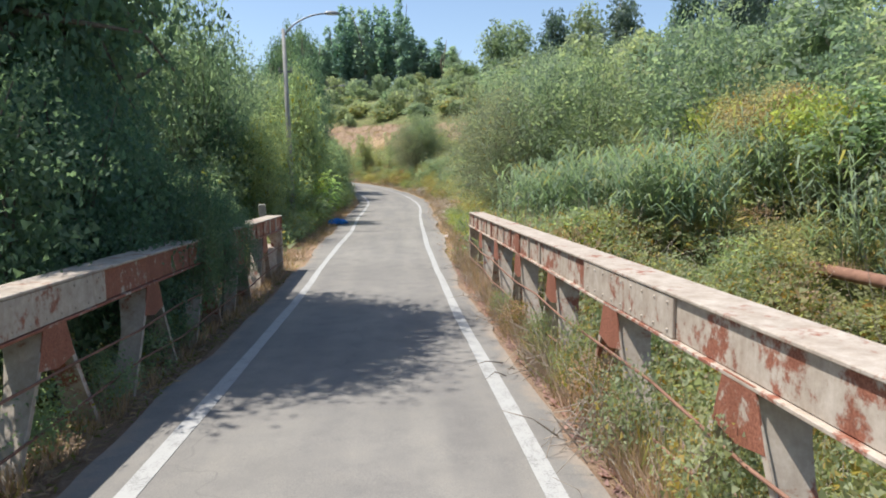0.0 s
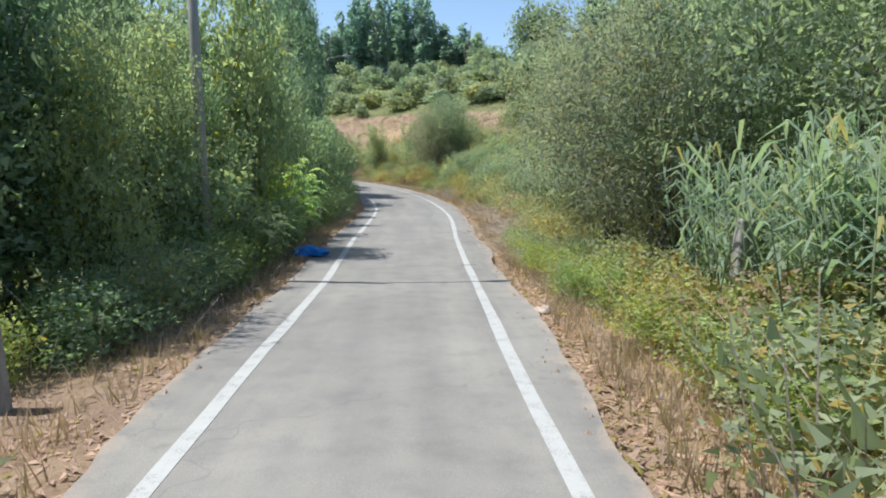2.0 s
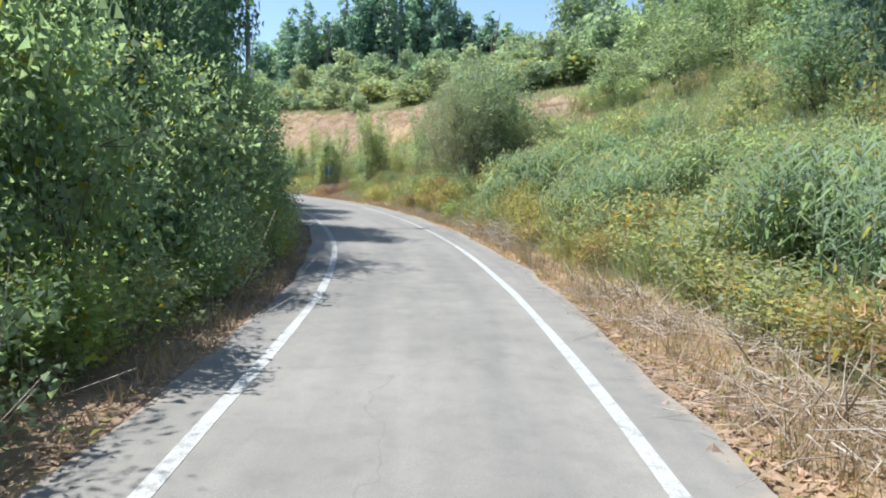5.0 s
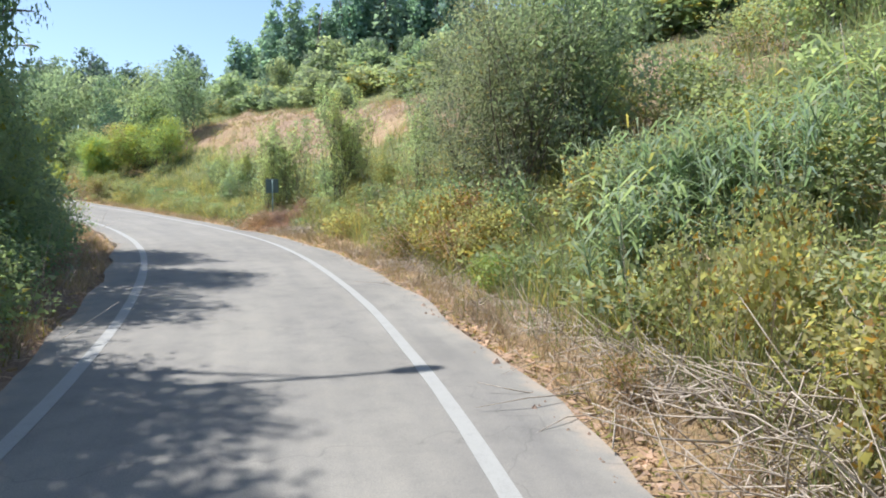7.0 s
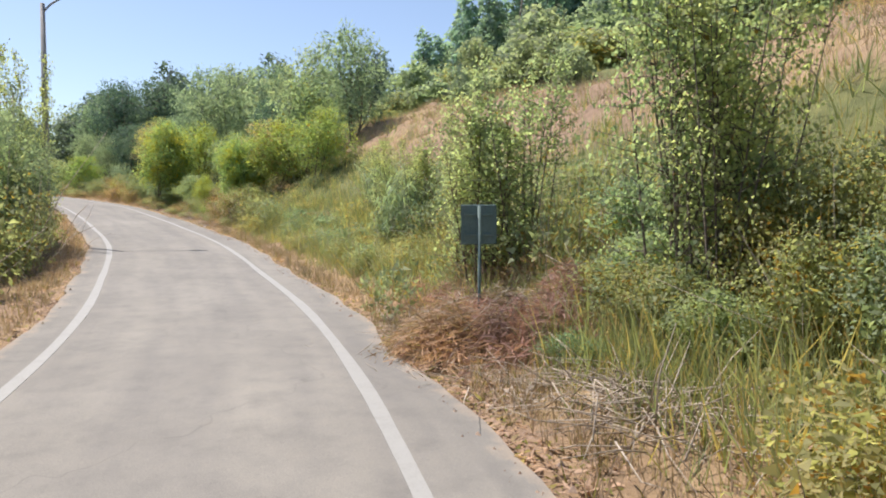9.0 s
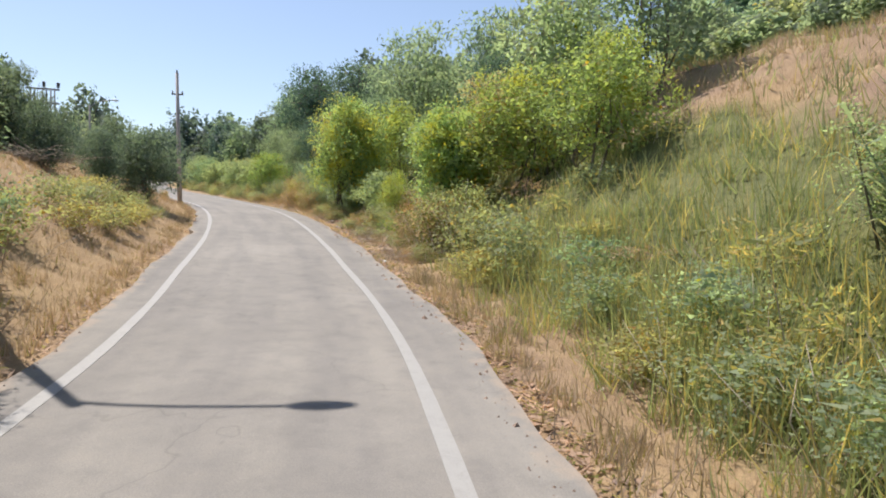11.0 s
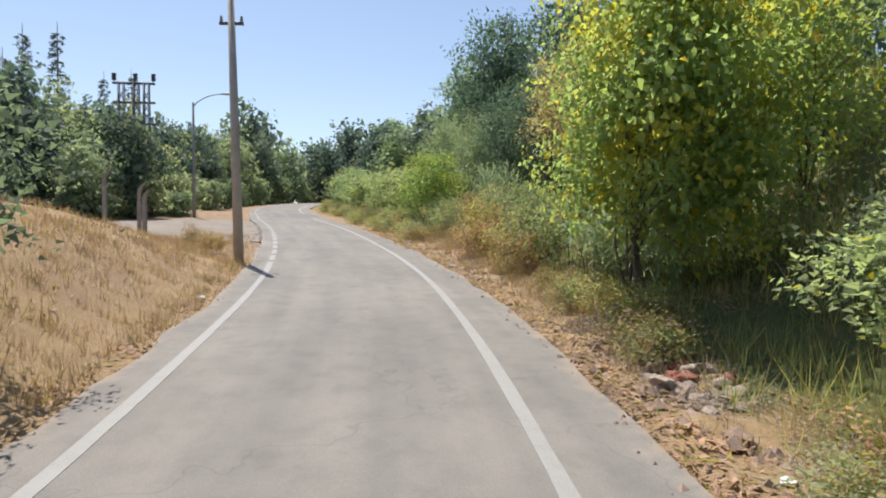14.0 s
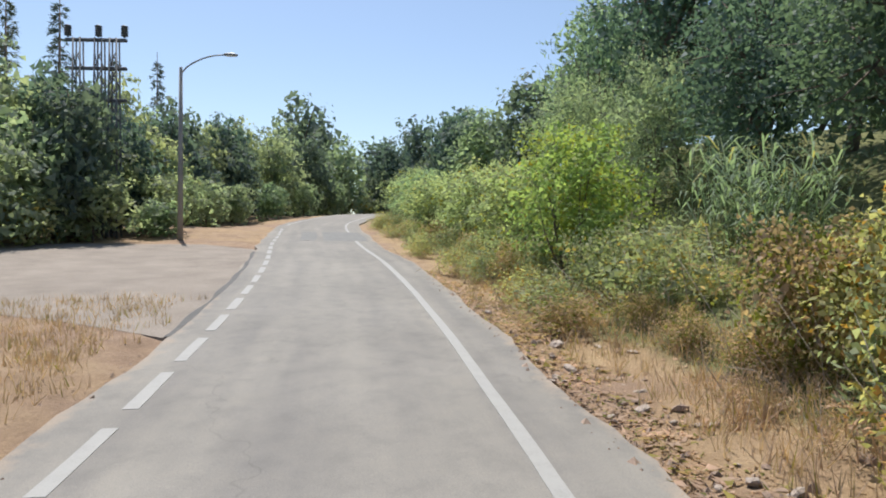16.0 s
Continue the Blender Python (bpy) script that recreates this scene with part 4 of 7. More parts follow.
def leaf_scales(base, way, length, width, rng, face=None):
    """Clumps of far foliage that lie on the crown like scales."""
    if face is not None:
        way = way - 0.85 * face * (way * face).sum(1, keepdims=True)
    q = leaf_quads(base, way, length, width, rng, 0.12, face)
    return q[:, (1, 2, 3)] if len(q) else q


def in_ball(rng, n):
    return unit(rng.normal(0, 1, (n, 3))) * rng.random((n, 1)) ** 0.45


def crown(rng, lobes, clumps, per, spread, length, width, droop=0.2, inner=0.4, cut=leaf_tris):
    """Leaves in clumps that lie on a set of round lobes; a share of larger leaves fills the inside."""
    lobes = np.asarray(lobes, float)
    size = lobes[:, 3] * lobes[:, 4] + 0.05
    pick = rng.choice(len(lobes), clumps, p=size / size.sum())
    d = unit(rng.normal(0, 1, (clumps, 3)) + (0, 0, 0.25))
    r = 0.6 + 0.46 * rng.random((clumps, 1))
    c = lobes[pick, :3] + d * r * lobes[pick][:, (3, 3, 4)]
    b = np.repeat(c, per, 0) + in_ball(rng, clumps * per) * spread * (1.75, 1.75, 1.3)
    spray = d * 0.9 + rng.normal(0, 0.5, (clumps, 3))
    way = np.repeat(spray, per, 0) + rng.normal(0, 0.5, (clumps * per, 3)) + (0, 0, -droop)
    sz = rng.uniform(0.65, 1.25, clumps * per)
    q = cut(b, way, length * sz, width * sz, rng, face=np.repeat(unit(d + (0, 0, 0.35)), per, 0))
    k = int(clumps * per * inner)
    pick = rng.choice(len(lobes), k, p=size / size.sum())
    b = lobes[pick, :3] + in_ball(rng, k) * 0.82 * lobes[pick][:, (3, 3, 4)]
    sz = rng.uniform(0.9, 1.7, k)
    return np.concatenate([q, cut(b, rng.normal(0, 1, (k, 3)), 1.15 * length * sz, 1.5 * width * sz, rng)])


def limbs(rng, lobes, base_r, stems=1, height=1.0, spread=0.2, fork=0.35):
    tubes = []
    lobes = np.asarray(lobes, float)
    feet = [np.array((rng.normal(0, spread), rng.normal(0, spread), -0.25)) if stems > 1 else np.array((0, 0, -0.25)) for _ in range(stems)]
    top = lobes[:, 2].max()
    forks = []
    for f in feet:
        end = np.array((rng.normal(0, 0.08 * height), rng.normal(0, 0.08 * height), top)) if stems == 1 else lobes[rng.integers(len(lobes)), :3] * (1, 1, 1)
        t = np.linspace(0, 1, 7)[:, None]
        p = f * (1 - t) + end * t + np.sin(t * np.pi) * rng.normal(0, 0.05 * height, 3) * (1, 1, 0)
        tubes.append((p, base_r * (1 - 0.85 * t[:, 0])))
        forks.append(p)
    for lb in lobes:
        p = forks[rng.integers(len(forks))]
        a = p[int(np.clip((fork + 0.25 * rng.random()) * 6, 1, 5))]
        t = np.linspace(0, 1, 5)[:, None]
        mid = (0, 0, 0.12 * height)
        q = a * (1 - t) + (lb[:3] + (0, 0, 0.3 * lb[4])) * t + np.sin(t * np.pi) * mid * 0.4 + np.sin(t * np.pi) * rng.normal(0, 0.03 * height, 3)
        tubes.append((q, base_r * 0.45 * (1 - 0.8 * t[:, 0])))
        for _ in range(2):
            e = lb[:3] + unit(rng.normal(0, 1, 3)) * lb[3] * 0.9
            tubes.append((np.array([q[2], (q[2] + e) / 2 + rng.normal(0, 0.1, 3), e]), np.array((0.22, 0.14, 0.05)) * base_r))
    return tubes


def round_lobes(rng, high, wide, low, count, flat=0.8):
    """Lobes that fill a crown of that height and width from low upwards."""
    out = []
    for k in range(count):
        t = (k + 0.5) / count
        z = low + (high - low) * (0.12 + 0.76 * t)
        env = wide / 2 * math.sin(math.pi * (0.2 + 0.68 * t)) ** 0.8
        a = k * 2.4 + rng.uniform(-0.5, 0.5)
        rad = env * rng.uniform(0.45, 0.7)
        off = max(env - rad * 0.85, 0) * rng.uniform(0.7, 1.1)
        out.append((off * math.cos(a), off * math.sin(a), z, rad, rad * flat * rng.uniform(0.85, 1.2)))
    out.append((0, 0, low + (high - low) * 0.5, wide * 0.26, (high - low) * 0.36))
    return out


def build_plant(kind, seed):
    """One plant of a kind, at its own natural size, standing at the origin: (name, category, parts)."""
    rng = np.random.default_rng(1000 + seed * 17 + sum(map(ord, kind)))
    near, back = kind.endswith("_near"), kind.endswith("_back")
    kind = kind.removesuffix("_near").removesuffix("_back").removeprefix("fill_")
    # an "elm" is a broad tree whose leaf colour has shade painted in
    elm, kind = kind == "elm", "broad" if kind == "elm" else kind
    fine = {"inner": 0.35, "cut": leaf_quads} if near and kind in ("willow", "maple") else {}
    if kind in ("broad", "tall", "willow", "fresh", "olive", "yellow", "maple", "ochre"):
        high, wide, low = {"broad": (8, 7, 1.0), "tall": (14, 8, 1.0), "maple": (6.2, 5.2, 0.75), "willow": (6.5, 6, 0.3), "fresh": (6, 4.6, 0.5), "olive": (3.6, 4.2, 0.12), "yellow": (5.5, 5, 0.4), "ochre": (5.5, 4.5, 0.8)}[kind]
        mat = {"broad": L_BROAD, "tall": L_BROAD, "maple": L_MAPLE, "willow": L_WILLOW, "fresh": L_FRESH, "olive": L_OLIVE, "yellow": L_YELLOW, "ochre": L_OCHRE}[kind] if not elm else L_BROAD_SHADED
        lobes = round_lobes(rng, high, wide, low, {"broad": 13, "tall": 24, "maple": 17, "willow": 12, "fresh": 10, "olive": 9, "yellow": 11, "ochre": 10}[kind])
        n, per, sp, L, W, dr = {"broad": (190, 27, 0.36, 0.18, 0.11, 0.25), "willow": (250, 26, 0.31, 0.16, 0.055, 0.25), "fresh": (160, 28, 0.27, 0.14, 0.082, 0.3), "olive": (280, 28, 0.19, 0.1, 0.05, 0.1), "yellow": (190, 30, 0.28, 0.12, 0.072, 0.5), "tall": (400, 26, 0.44, 0.2, 0.125, 0.25), "maple": (420, 44, 0.32, 0.115, 0.08, 0.6), "ochre": (220, 30, 0.26, 0.11, 0.058, 0.2)}[kind]
        if back:
            n, L, W = int(n * 0.5), L * 1.4, W * 1.4
        if near and kind == "maple":
            L, W = 0.09, 0.078
        elif near:
            n, per, L, W = int(n * 1.3), int(per * 1.6), L * (0.62 if kind == "willow" else 0.7), W * (0.5 if kind == "willow" else 0.7)
        stems = 1 if kind in ("broad", "tall", "ochre") else 4 if kind == "willow" else 3
        wood = tubes_mesh("trunk", limbs(rng, lobes, 0.035 * high / 2 + 0.02 if stems == 1 else 0.055, stems, high, 0.22), M_BARK, 4)
        leaves = quads_mesh("crown", crown(rng, lobes, n, per, sp, L, W, dr, **fine), 4 if fine else 3, L_WILLOW_SUNLIT if near and kind == "willow" and seed == 1 else mat)
        name = {"broad": "tree", "tall": "tree", "maple": "young_tree", "willow": "willow", "fresh": "young_tree", "olive": "olive_tree", "yellow": "young_tree", "ochre": "tree"}[kind]
        return name, ("willow" if kind == "willow" else "tree"), [("trunk", wood), ("crown", leaves)]
    if kind in ("far_round", "far_poplar", "far_dark"):
        high, wide, low = {"far_round": (6, 6, 0.0), "far_poplar": (15, 5.2, 0.4), "far_dark": (11, 9, 0.0)}[kind]
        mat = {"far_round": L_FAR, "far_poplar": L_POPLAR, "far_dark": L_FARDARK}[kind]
        mat = L_WILLOW if kind == "far_round" and seed == 2 else L_FAR if kind == "far_dark" and seed == 2 else mat
        lobes = round_lobes(rng, high, wide, low, {"far_round": 9, "far_poplar": 15, "far_dark": 14}[kind])
        if kind == "far_poplar":
            # a tapering column of upright plumes
            lobes = []
            for k in range(11):
                t = k / 10
                r = 1.35 * math.sin(math.pi * (0.22 + 0.7 * t)) ** 0.9 + 0.12
                a, off = 2.4 * k, 0.45 * r
                lobes.append((off * math.cos(a), off * math.sin(a), 1.6 + 12.2 * t, r * float(rng.uniform(0.75, 1.0)), 1.9 - 0.6 * t))
            for k in range(5):
                a = 1.26 * k + float(rng.uniform(-0.3, 0.3))
                lobes.append((1.25 * math.cos(a), 1.25 * math.sin(a), float(rng.uniform(4.5, 9.5)), 0.5, float(rng.uniform(1.8, 2.8))))
        n, per, sp, L, W = {"far_round": (155, 8, 0.27, 0.44, 0.33), "far_poplar": (240, 9, 0.28, 0.54, 0.32), "far_dark": (205, 8, 0.4, 0.58, 0.45)}[kind]
        wood = tubes_mesh("trunk", limbs(rng, lobes, 0.02 * high, 1, high)[:7], M_BARK, 3)
        return "hill_tree" if kind != "far_poplar" else "poplar", "tree", [("trunk", wood), ("crown", quads_mesh("crown", crown(rng, lobes, n, per, sp, L, W, -0.9 if kind == "far_poplar" else 0.1, 0.35, leaf_scales), 3, mat))]
    if kind == "far_bush":
        lobes = round_lobes(rng, 2.6, 3.8, 0.0, 7)
        q = crown(rng, lobes, 100, 8, 0.24, 0.3, 0.23, 0.0, 0.35, leaf_scales)
        return "hill_bush", "bush", [("trunk", tubes_mesh("trunk", limbs(rng, lobes, 0.05, 1, 2.6)[:5], M_BARK, 3)), ("crown", quads_mesh("crown", q, 3, L_FAR if seed else L_SHRUB))]
    if kind == "conifer":
        tubes, b, w, L = [([(0, 0, -0.3), (0, 0, 12.0)], (0.2, 0.02))], [], [], []
        for k in range(24):
            z = 1.2 + 10.4 * (k / 24) ** 0.95
            reach = 1.7 * (1 - z / 12.3) * rng.uniform(0.75, 1.15) + 0.12
            for j in range(4):
                a = rng.uniform(0, 2 * np.pi)
                d = np.array((math.cos(a), math.sin(a), 0.12))
                tubes.append(([(0, 0, z), tuple(np.array((0, 0, z)) + d * reach)], (0.03, 0.008)))
                t = rng.random(20) ** 0.8
                b.append(np.array((0, 0, z)) + d * reach * t[:, None] + rng.normal(0, 0.05, (20, 3)) - (0, 0, 0.22) * t[:, None])
                w.append(d + rng.normal(0, 0.45, (20, 3)) - (0, 0, 0.35))
        b, w = np.vstack(b), np.vstack(w)
        return "conifer", "tree", [("trunk", tubes_mesh("trunk", tubes, M_BARK, 4)), ("crown", quads_mesh("crown", leaf_tris(b, w, 0.3, 0.075, rng), 3, L_PINE))]
    if kind == "aspen":
        tubes, b, w = [], [], []
        for k in range(9):
            a, lean = rng.uniform(0, 2 * np.pi), rng.uniform(0.05, 0.3)
            h = rng.uniform(3.0, 5.0)
            foot = rng.normal(0, 0.22, 3) * (1, 1, 0)
            t = np.linspace(0, 1, 6)[:, None]
            p = foot + t * np.array((math.cos(a) * lean * h, math.sin(a) * lean * h, h)) - (0, 0, 0.2)
            tubes.append((p, 0.028 * (1.05 - t[:, 0])))
            for j in range(24):
                f = rng.uniform(0.05, 1.0) ** 0.75
                c = foot + f * (p[-1] - foot)
                d = unit(rng.normal(0, 1, 3) * (1, 1, 0.4) + (0, 0, 0.5))
                ln = 0.85 * (1.12 - f) + 0.2
                tubes.append((np.array([c, c + d * ln]), np.array((0.008, 0.003))))
                q = c + d * ln * rng.random((21, 1)) + rng.normal(0, 0.075, (21, 3))
                b.append(q)
                w.append(rng.normal(0, 0.7, (21, 3)) + d * 0.4 - (0, 0, 0.45))
        b, w = np.vstack(b), np.vstack(w)
        sz = rng.uniform(0.7, 1.3, len(b))
        return "poplar_sapling", "sapling", [("woody_stem", tubes_mesh("woody_stem", tubes, M_BARK, 3)), ("foliage", quads_mesh("foliage", leaf_quads(b, w, 0.068 * sz, 0.056 * sz, rng, 0.15, unit(b * (1, 1, 0) + (0, 0, 0.5)) * 0.6), 4, L_ASPEN))]
    if kind == "pinnate":
        tubes, b, w, f, L = [], [], [], [], []
        for k in range(5):
            a, h = 1.26 * k + rng.uniform(-0.4, 0.4), rng.uniform(1.5, 2.6)
            foot = np.array((0.15 * math.cos(a), 0.15 * math.sin(a), -0.15))
            top = foot + (0.22 * h * math.cos(a), 0.22 * h * math.sin(a), h)
            tubes.append((np.array([foot, (foot + top) / 2 + rng.normal(0, 0.04, 3), top]), np.array((0.022, 0.017, 0.009))))
            for j in range(13):
                at_z = 0.45 + 0.55 * (j + 1) / 13
                c, ang, reach = foot + (top - foot) * at_z, 2.4 * j + a, rng.uniform(0.55, 0.85)
                d = np.array((math.cos(ang), math.sin(ang), 0))
                t = np.linspace(0, 1, 13)[:, None]
                rib = c + d * reach * t + (0, 0, 1) * (0.38 * reach * np.sin(2.3 * t) - 0.3 * reach * t * t)
                tubes.append((rib[::3], np.linspace(0.006, 0.002, 5)))
                along = unit(np.gradient(rib, axis=0))
                side = np.cross(along, (0, 0, 1))
                for e in (-1, 1):
                    b.append(rib[2:])
                    w.append(side[2:] * e + along[2:] * 0.45 - (0, 0, 0.25) + rng.normal(0, 0.08, (11, 3)))
                    f.append(np.cross(side[2:], along[2:]))
                    L.append(0.135 * (1.05 - 0.6 * np.abs(t[2:, 0] - 0.4)))
        b, w, f, L = np.vstack(b), np.vstack(w), np.vstack(f), np.concatenate(L)
        return "feathery_sapling", "sapling", [("woody_stem", tubes_mesh("woody_stem", tubes, L_YELLOW, 3)), ("foliage", quads_mesh("foliage", leaf_quads(b, w, L, 0.34 * L, rng, 0.1, f), 4, L_PINNATE if seed == 0 else L_FRESH))]
    if kind == "reed":
        v, rest = [], []
        tubes = []
        for k in range(46):
            foot = rng.normal(0, 0.42, 3) * (1, 1, 0)
            lean = rng.normal(0, 0.14, 2)
            h = rng.uniform(1.5, 2.6)
            top = foot + (lean[0] * h, lean[1] * h, h)
            tubes.append((np.array([foot - (0, 0, 0.15), (foot + top) / 2, top]), np.array((0.009, 0.008, 0.004))))
            for j in range(8):
                f = 0.2 + 0.8 * j / 8
                c = foot + (top - foot) * f
                a = rng.uniform(0, 2 * np.pi)
                d = np.array((math.cos(a), math.sin(a), 0))
                L = rng.uniform(0.35, 0.62)
                wd = np.cross(d, (0, 0, 1)) * rng.uniform(0.014, 0.024)
                p1, p2 = c + d * L * 0.45 + (0, 0, L * 0.5), c + d * L + (0, 0, L * rng.uniform(0.1, 0.6))
                v.append([c - wd * 0.5, c + wd * 0.5, p1 + wd, p1 - wd])
                rest.append([p1 - wd, p1 + wd, p2])
        v, rest = np.array(v), np.array(rest)
        me = bpy.data.meshes.new("foliage")
        k = len(v)
        pts = np.concatenate([v.reshape(-1, 3), rest.reshape(-1, 3)])
        faces = [(4 * i, 4 * i + 1, 4 * i + 2, 4 * i + 3) for i in range(k)] + [(4 * i + 3, 4 * i + 2, 4 * k + 3 * i + 2) for i in range(k)]
        me.from_pydata(pts.tolist(), [], faces)
        me.materials.append(L_REED)
        return "reed_clump", "reeds", [("foliage", me), ("cane", tubes_mesh("cane", tubes, L_REED, 3))]
    if kind in ("weed", "gold", "russet", "deadred", "greenweed", "lime"):
        mat = {"weed": L_SHRUB, "gold": L_GOLD, "russet": L_RUSSET, "deadred": L_DEADRED, "greenweed": L_FRESH, "lime": L_YELLOW}[kind]
        lobes = round_lobes(rng, 1.7, 2.1, 0.05, 8, 0.75)
        tubes = limbs(rng, lobes, 0.011, 6, 1.6, 0.25)[::2]
        for _ in range(12):
            a = rng.normal(0, 0.5, 3) * (1, 1, 0)
            e = a * 1.7 + rng.normal(0, 0.3, 3) + (0, 0, rng.uniform(0.4, 1.45))
            tubes.append((np.array([a - (0, 0, 0.1), (a + e) / 2 + rng.normal(0, 0.08, 3), e]), np.array((0.008, 0.006, 0.003))))
        q = crown(rng, lobes, *((120, 25, 0.18, 0.075, 0.042, 0.1, 0.25, leaf_quads) if near else (80, 18, 0.19, 0.082, 0.052, 0.1, 0.22)))
        if kind == "deadred":
            q = crown(rng, lobes, 110, 18, 0.2, 0.12, 0.016, 0.5, 0.2)
        return ("shrub", "shrub", [("woody_stem", tubes_mesh("woody_stem", tubes, M_BROWNTWIG if kind == "deadred" else M_TWIG, 3)), ("foliage", quads_mesh("foliage", q, 4 if near else 3, mat))])
    if kind in ("slope_green", "slope_gold", "slope_dry"):
        mat = {"slope_green": L_SHRUB, "slope_gold": L_GREENGRASS, "slope_dry": L_DRY}[kind]
        lobes = round_lobes(rng, 1.1, 1.9, 0.0, 6, 0.8)
        q = crown(rng, lobes, 54, 8, 0.17, 0.17, {"slope_green": 0.065, "slope_gold": 0.04, "slope_dry": 0.022}[kind], -0.5, 0.05)
        tubes = []
        for _ in range(7):
            a = rng.normal(0, 0.5, 3) * (1, 1, 0)
            e = a * 1.4 + rng.normal(0, 0.2, 3) + (0, 0, rng.uniform(0.7, 1.5))
            tubes.append((np.array([a - (0, 0, 0.1), e]), np.array((0.009, 0.004))))
        return "hillside_weed", "weeds", [("woody_stem", tubes_mesh("woody_stem", tubes, M_TWIG, 3)), ("foliage", quads_mesh("foliage", q, 3, mat))]
    if kind == "deadstalk":
        # fallen straw and stalks laid over one another in a low mound
        def lie(n, reach):
            a = rng.normal(0, 0.36, (n, 3)) * (1, 1, 0)
            a[:, 2] = 0.62 * np.exp(-3.2 * (a[:, 0] ** 2 + a[:, 1] ** 2)) * rng.random(n) ** 0.35 + 0.02
            d = unit(rng.normal(0, 1, (n, 3)) * (1, 1, 0.3)) * rng.uniform(0.4, 1.0, (n, 1)) * reach
            d[:, 2] -= 0.5 * (d[:, 0] * a[:, 0] + d[:, 1] * a[:, 1])
            return a, d
        tubes = [(np.array([p - d, p + (0, 0, 0.02), p + d]), np.array((0.005, 0.004, 0.002))) for p, d in zip(*lie(26, 0.42))]
        p, d = lie(760, 0.15)
        straw = leaf_tris(p - d, d, 0.3, rng.uniform(0.008, 0.022, len(p)), rng)
        return "stalk_heap", "dead stalks", [("twig_tangle", tubes_mesh("twig_tangle", tubes, M_TWIG, 3)), ("foliage", quads_mesh("foliage", straw, 3, L_DEADRED if seed else L_DRY))]
    if kind == "brush":
        tubes = []
        for _ in range(120):
            a = rng.normal(0, 0.55, 3) * (1, 1, 0)
            d = unit(rng.normal(0, 1, 3) * (1, 1, 0.35) + (0, 0, 0.25))
            L = rng.uniform(0.5, 1.5)
            e = a + d * L
            e[2] = max(e[2], 0.03) if L > 0 else 0
            tubes.append((np.array([a + (0, 0, rng.uniform(0.0, 0.25)), (a + e) / 2 + rng.normal(0, 0.07, 3) + (0, 0, 0.12), e]), np.array((0.011, 0.008, 0.003))))
        return "brushwood", "brushwood", [("twig_tangle", tubes_mesh("twig_tangle", tubes, M_TWIG, 3))]
    raise KeyError(kind)


LABELS = {
    "tall": "very tall dark green tree with a dense leafy crown", "maple": "leafy yellow-green tree with some golden leaves at the verge",
    "broad": "tall dark green broad-leaved tree crowding the roadside", "willow": "bushy grey-green willow growing beside the road", "fresh": "leafy fresh green young tree on the roadside",
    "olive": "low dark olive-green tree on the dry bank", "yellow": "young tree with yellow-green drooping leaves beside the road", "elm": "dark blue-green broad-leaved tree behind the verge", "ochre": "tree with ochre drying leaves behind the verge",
    "far_round": "rounded green tree on the hillside", "far_poplar": "tall dark green poplar on the hilltop", "far_dark": "large dark green tree in the distant woods", "conifer": "tall thin dark conifer above the woods",
    "aspen": "many-stemmed poplar sapling with fluttering green leaves", "reed": "clump of tall green reeds by the road", "weed": "tangled olive-green shrub on the verge", "gold": "yellowing leafy shrub on the verge",
    "russet": "drying orange-brown shrub on the verge", "deadred": "heap of dead reddish-brown leaves and stems", "greenweed": "bright green leafy shrub by the road", "lime": "sunlit yellow-green leafy shrub by the road", "slope_green": "rough green weeds covering the hillside", "slope_gold": "yellow-green weeds on the hillside", "slope_dry": "sun-dried weeds on the bare slope", "far_bush": "rounded green bush on the hillside", "brush": "tangle of dry bare twigs on the verge", "deadstalk": "heap of fallen brown stalks in front of a sign", "pinnate": "sapling with arching feathery lime-green leaves by the road",
}
MADE = {}


def plant(kind, x, y, high=1.0, wide=None, seed=0, z=None):
    """A plant at x, y; high and wide are factors on its natural size."""
    if kind.startswith(("slope_", "fill_")):
        return scatter(kind, x, y, high, wide, seed)
    wide = wide or high
    z = float(ground_z(x, y)[0]) if z is None else z
    turn = (x * 37.0 + y * 91.0 + seed * 50) % 360
    m = Matrix.Translation((x, y, z)) @ Matrix.Rotation(radians(turn), 4, "Z") @ Matrix.Diagonal((wide, wide, high, 1))
    key = (kind, seed)
    if key in MADE:
        first = MADE[key]
        return copy_thing(first, m @ Matrix.Diagonal((1 / first.scale.x, 1 / first.scale.y, 1 / first.scale.z, 1)))
    name, cat, parts = build_plant(kind, seed)
    root = tagged(new(name), LABELS[kind.removesuffix("_near").removesuffix("_back")], cat, f"{cat} along the road")
    for n, me in parts:
        p = part_of(n, me, root)
        if n in ("foliage", "woody_stem", "cane", "twig_tangle"):
            tagged(p, kind="stuff")
    root.matrix_basis = m
    MADE[key] = root
    return root


WEEDS = {}


def scatter(kind, x, y, high, wide, seed):
    """Remember a weed that becomes part of one joined growth."""
    WEEDS.setdefault((kind, seed), []).append((x, y, float(ground_z(x, y)[0]), high, wide, (x * 37.0 + y * 91.0) % 6.283))


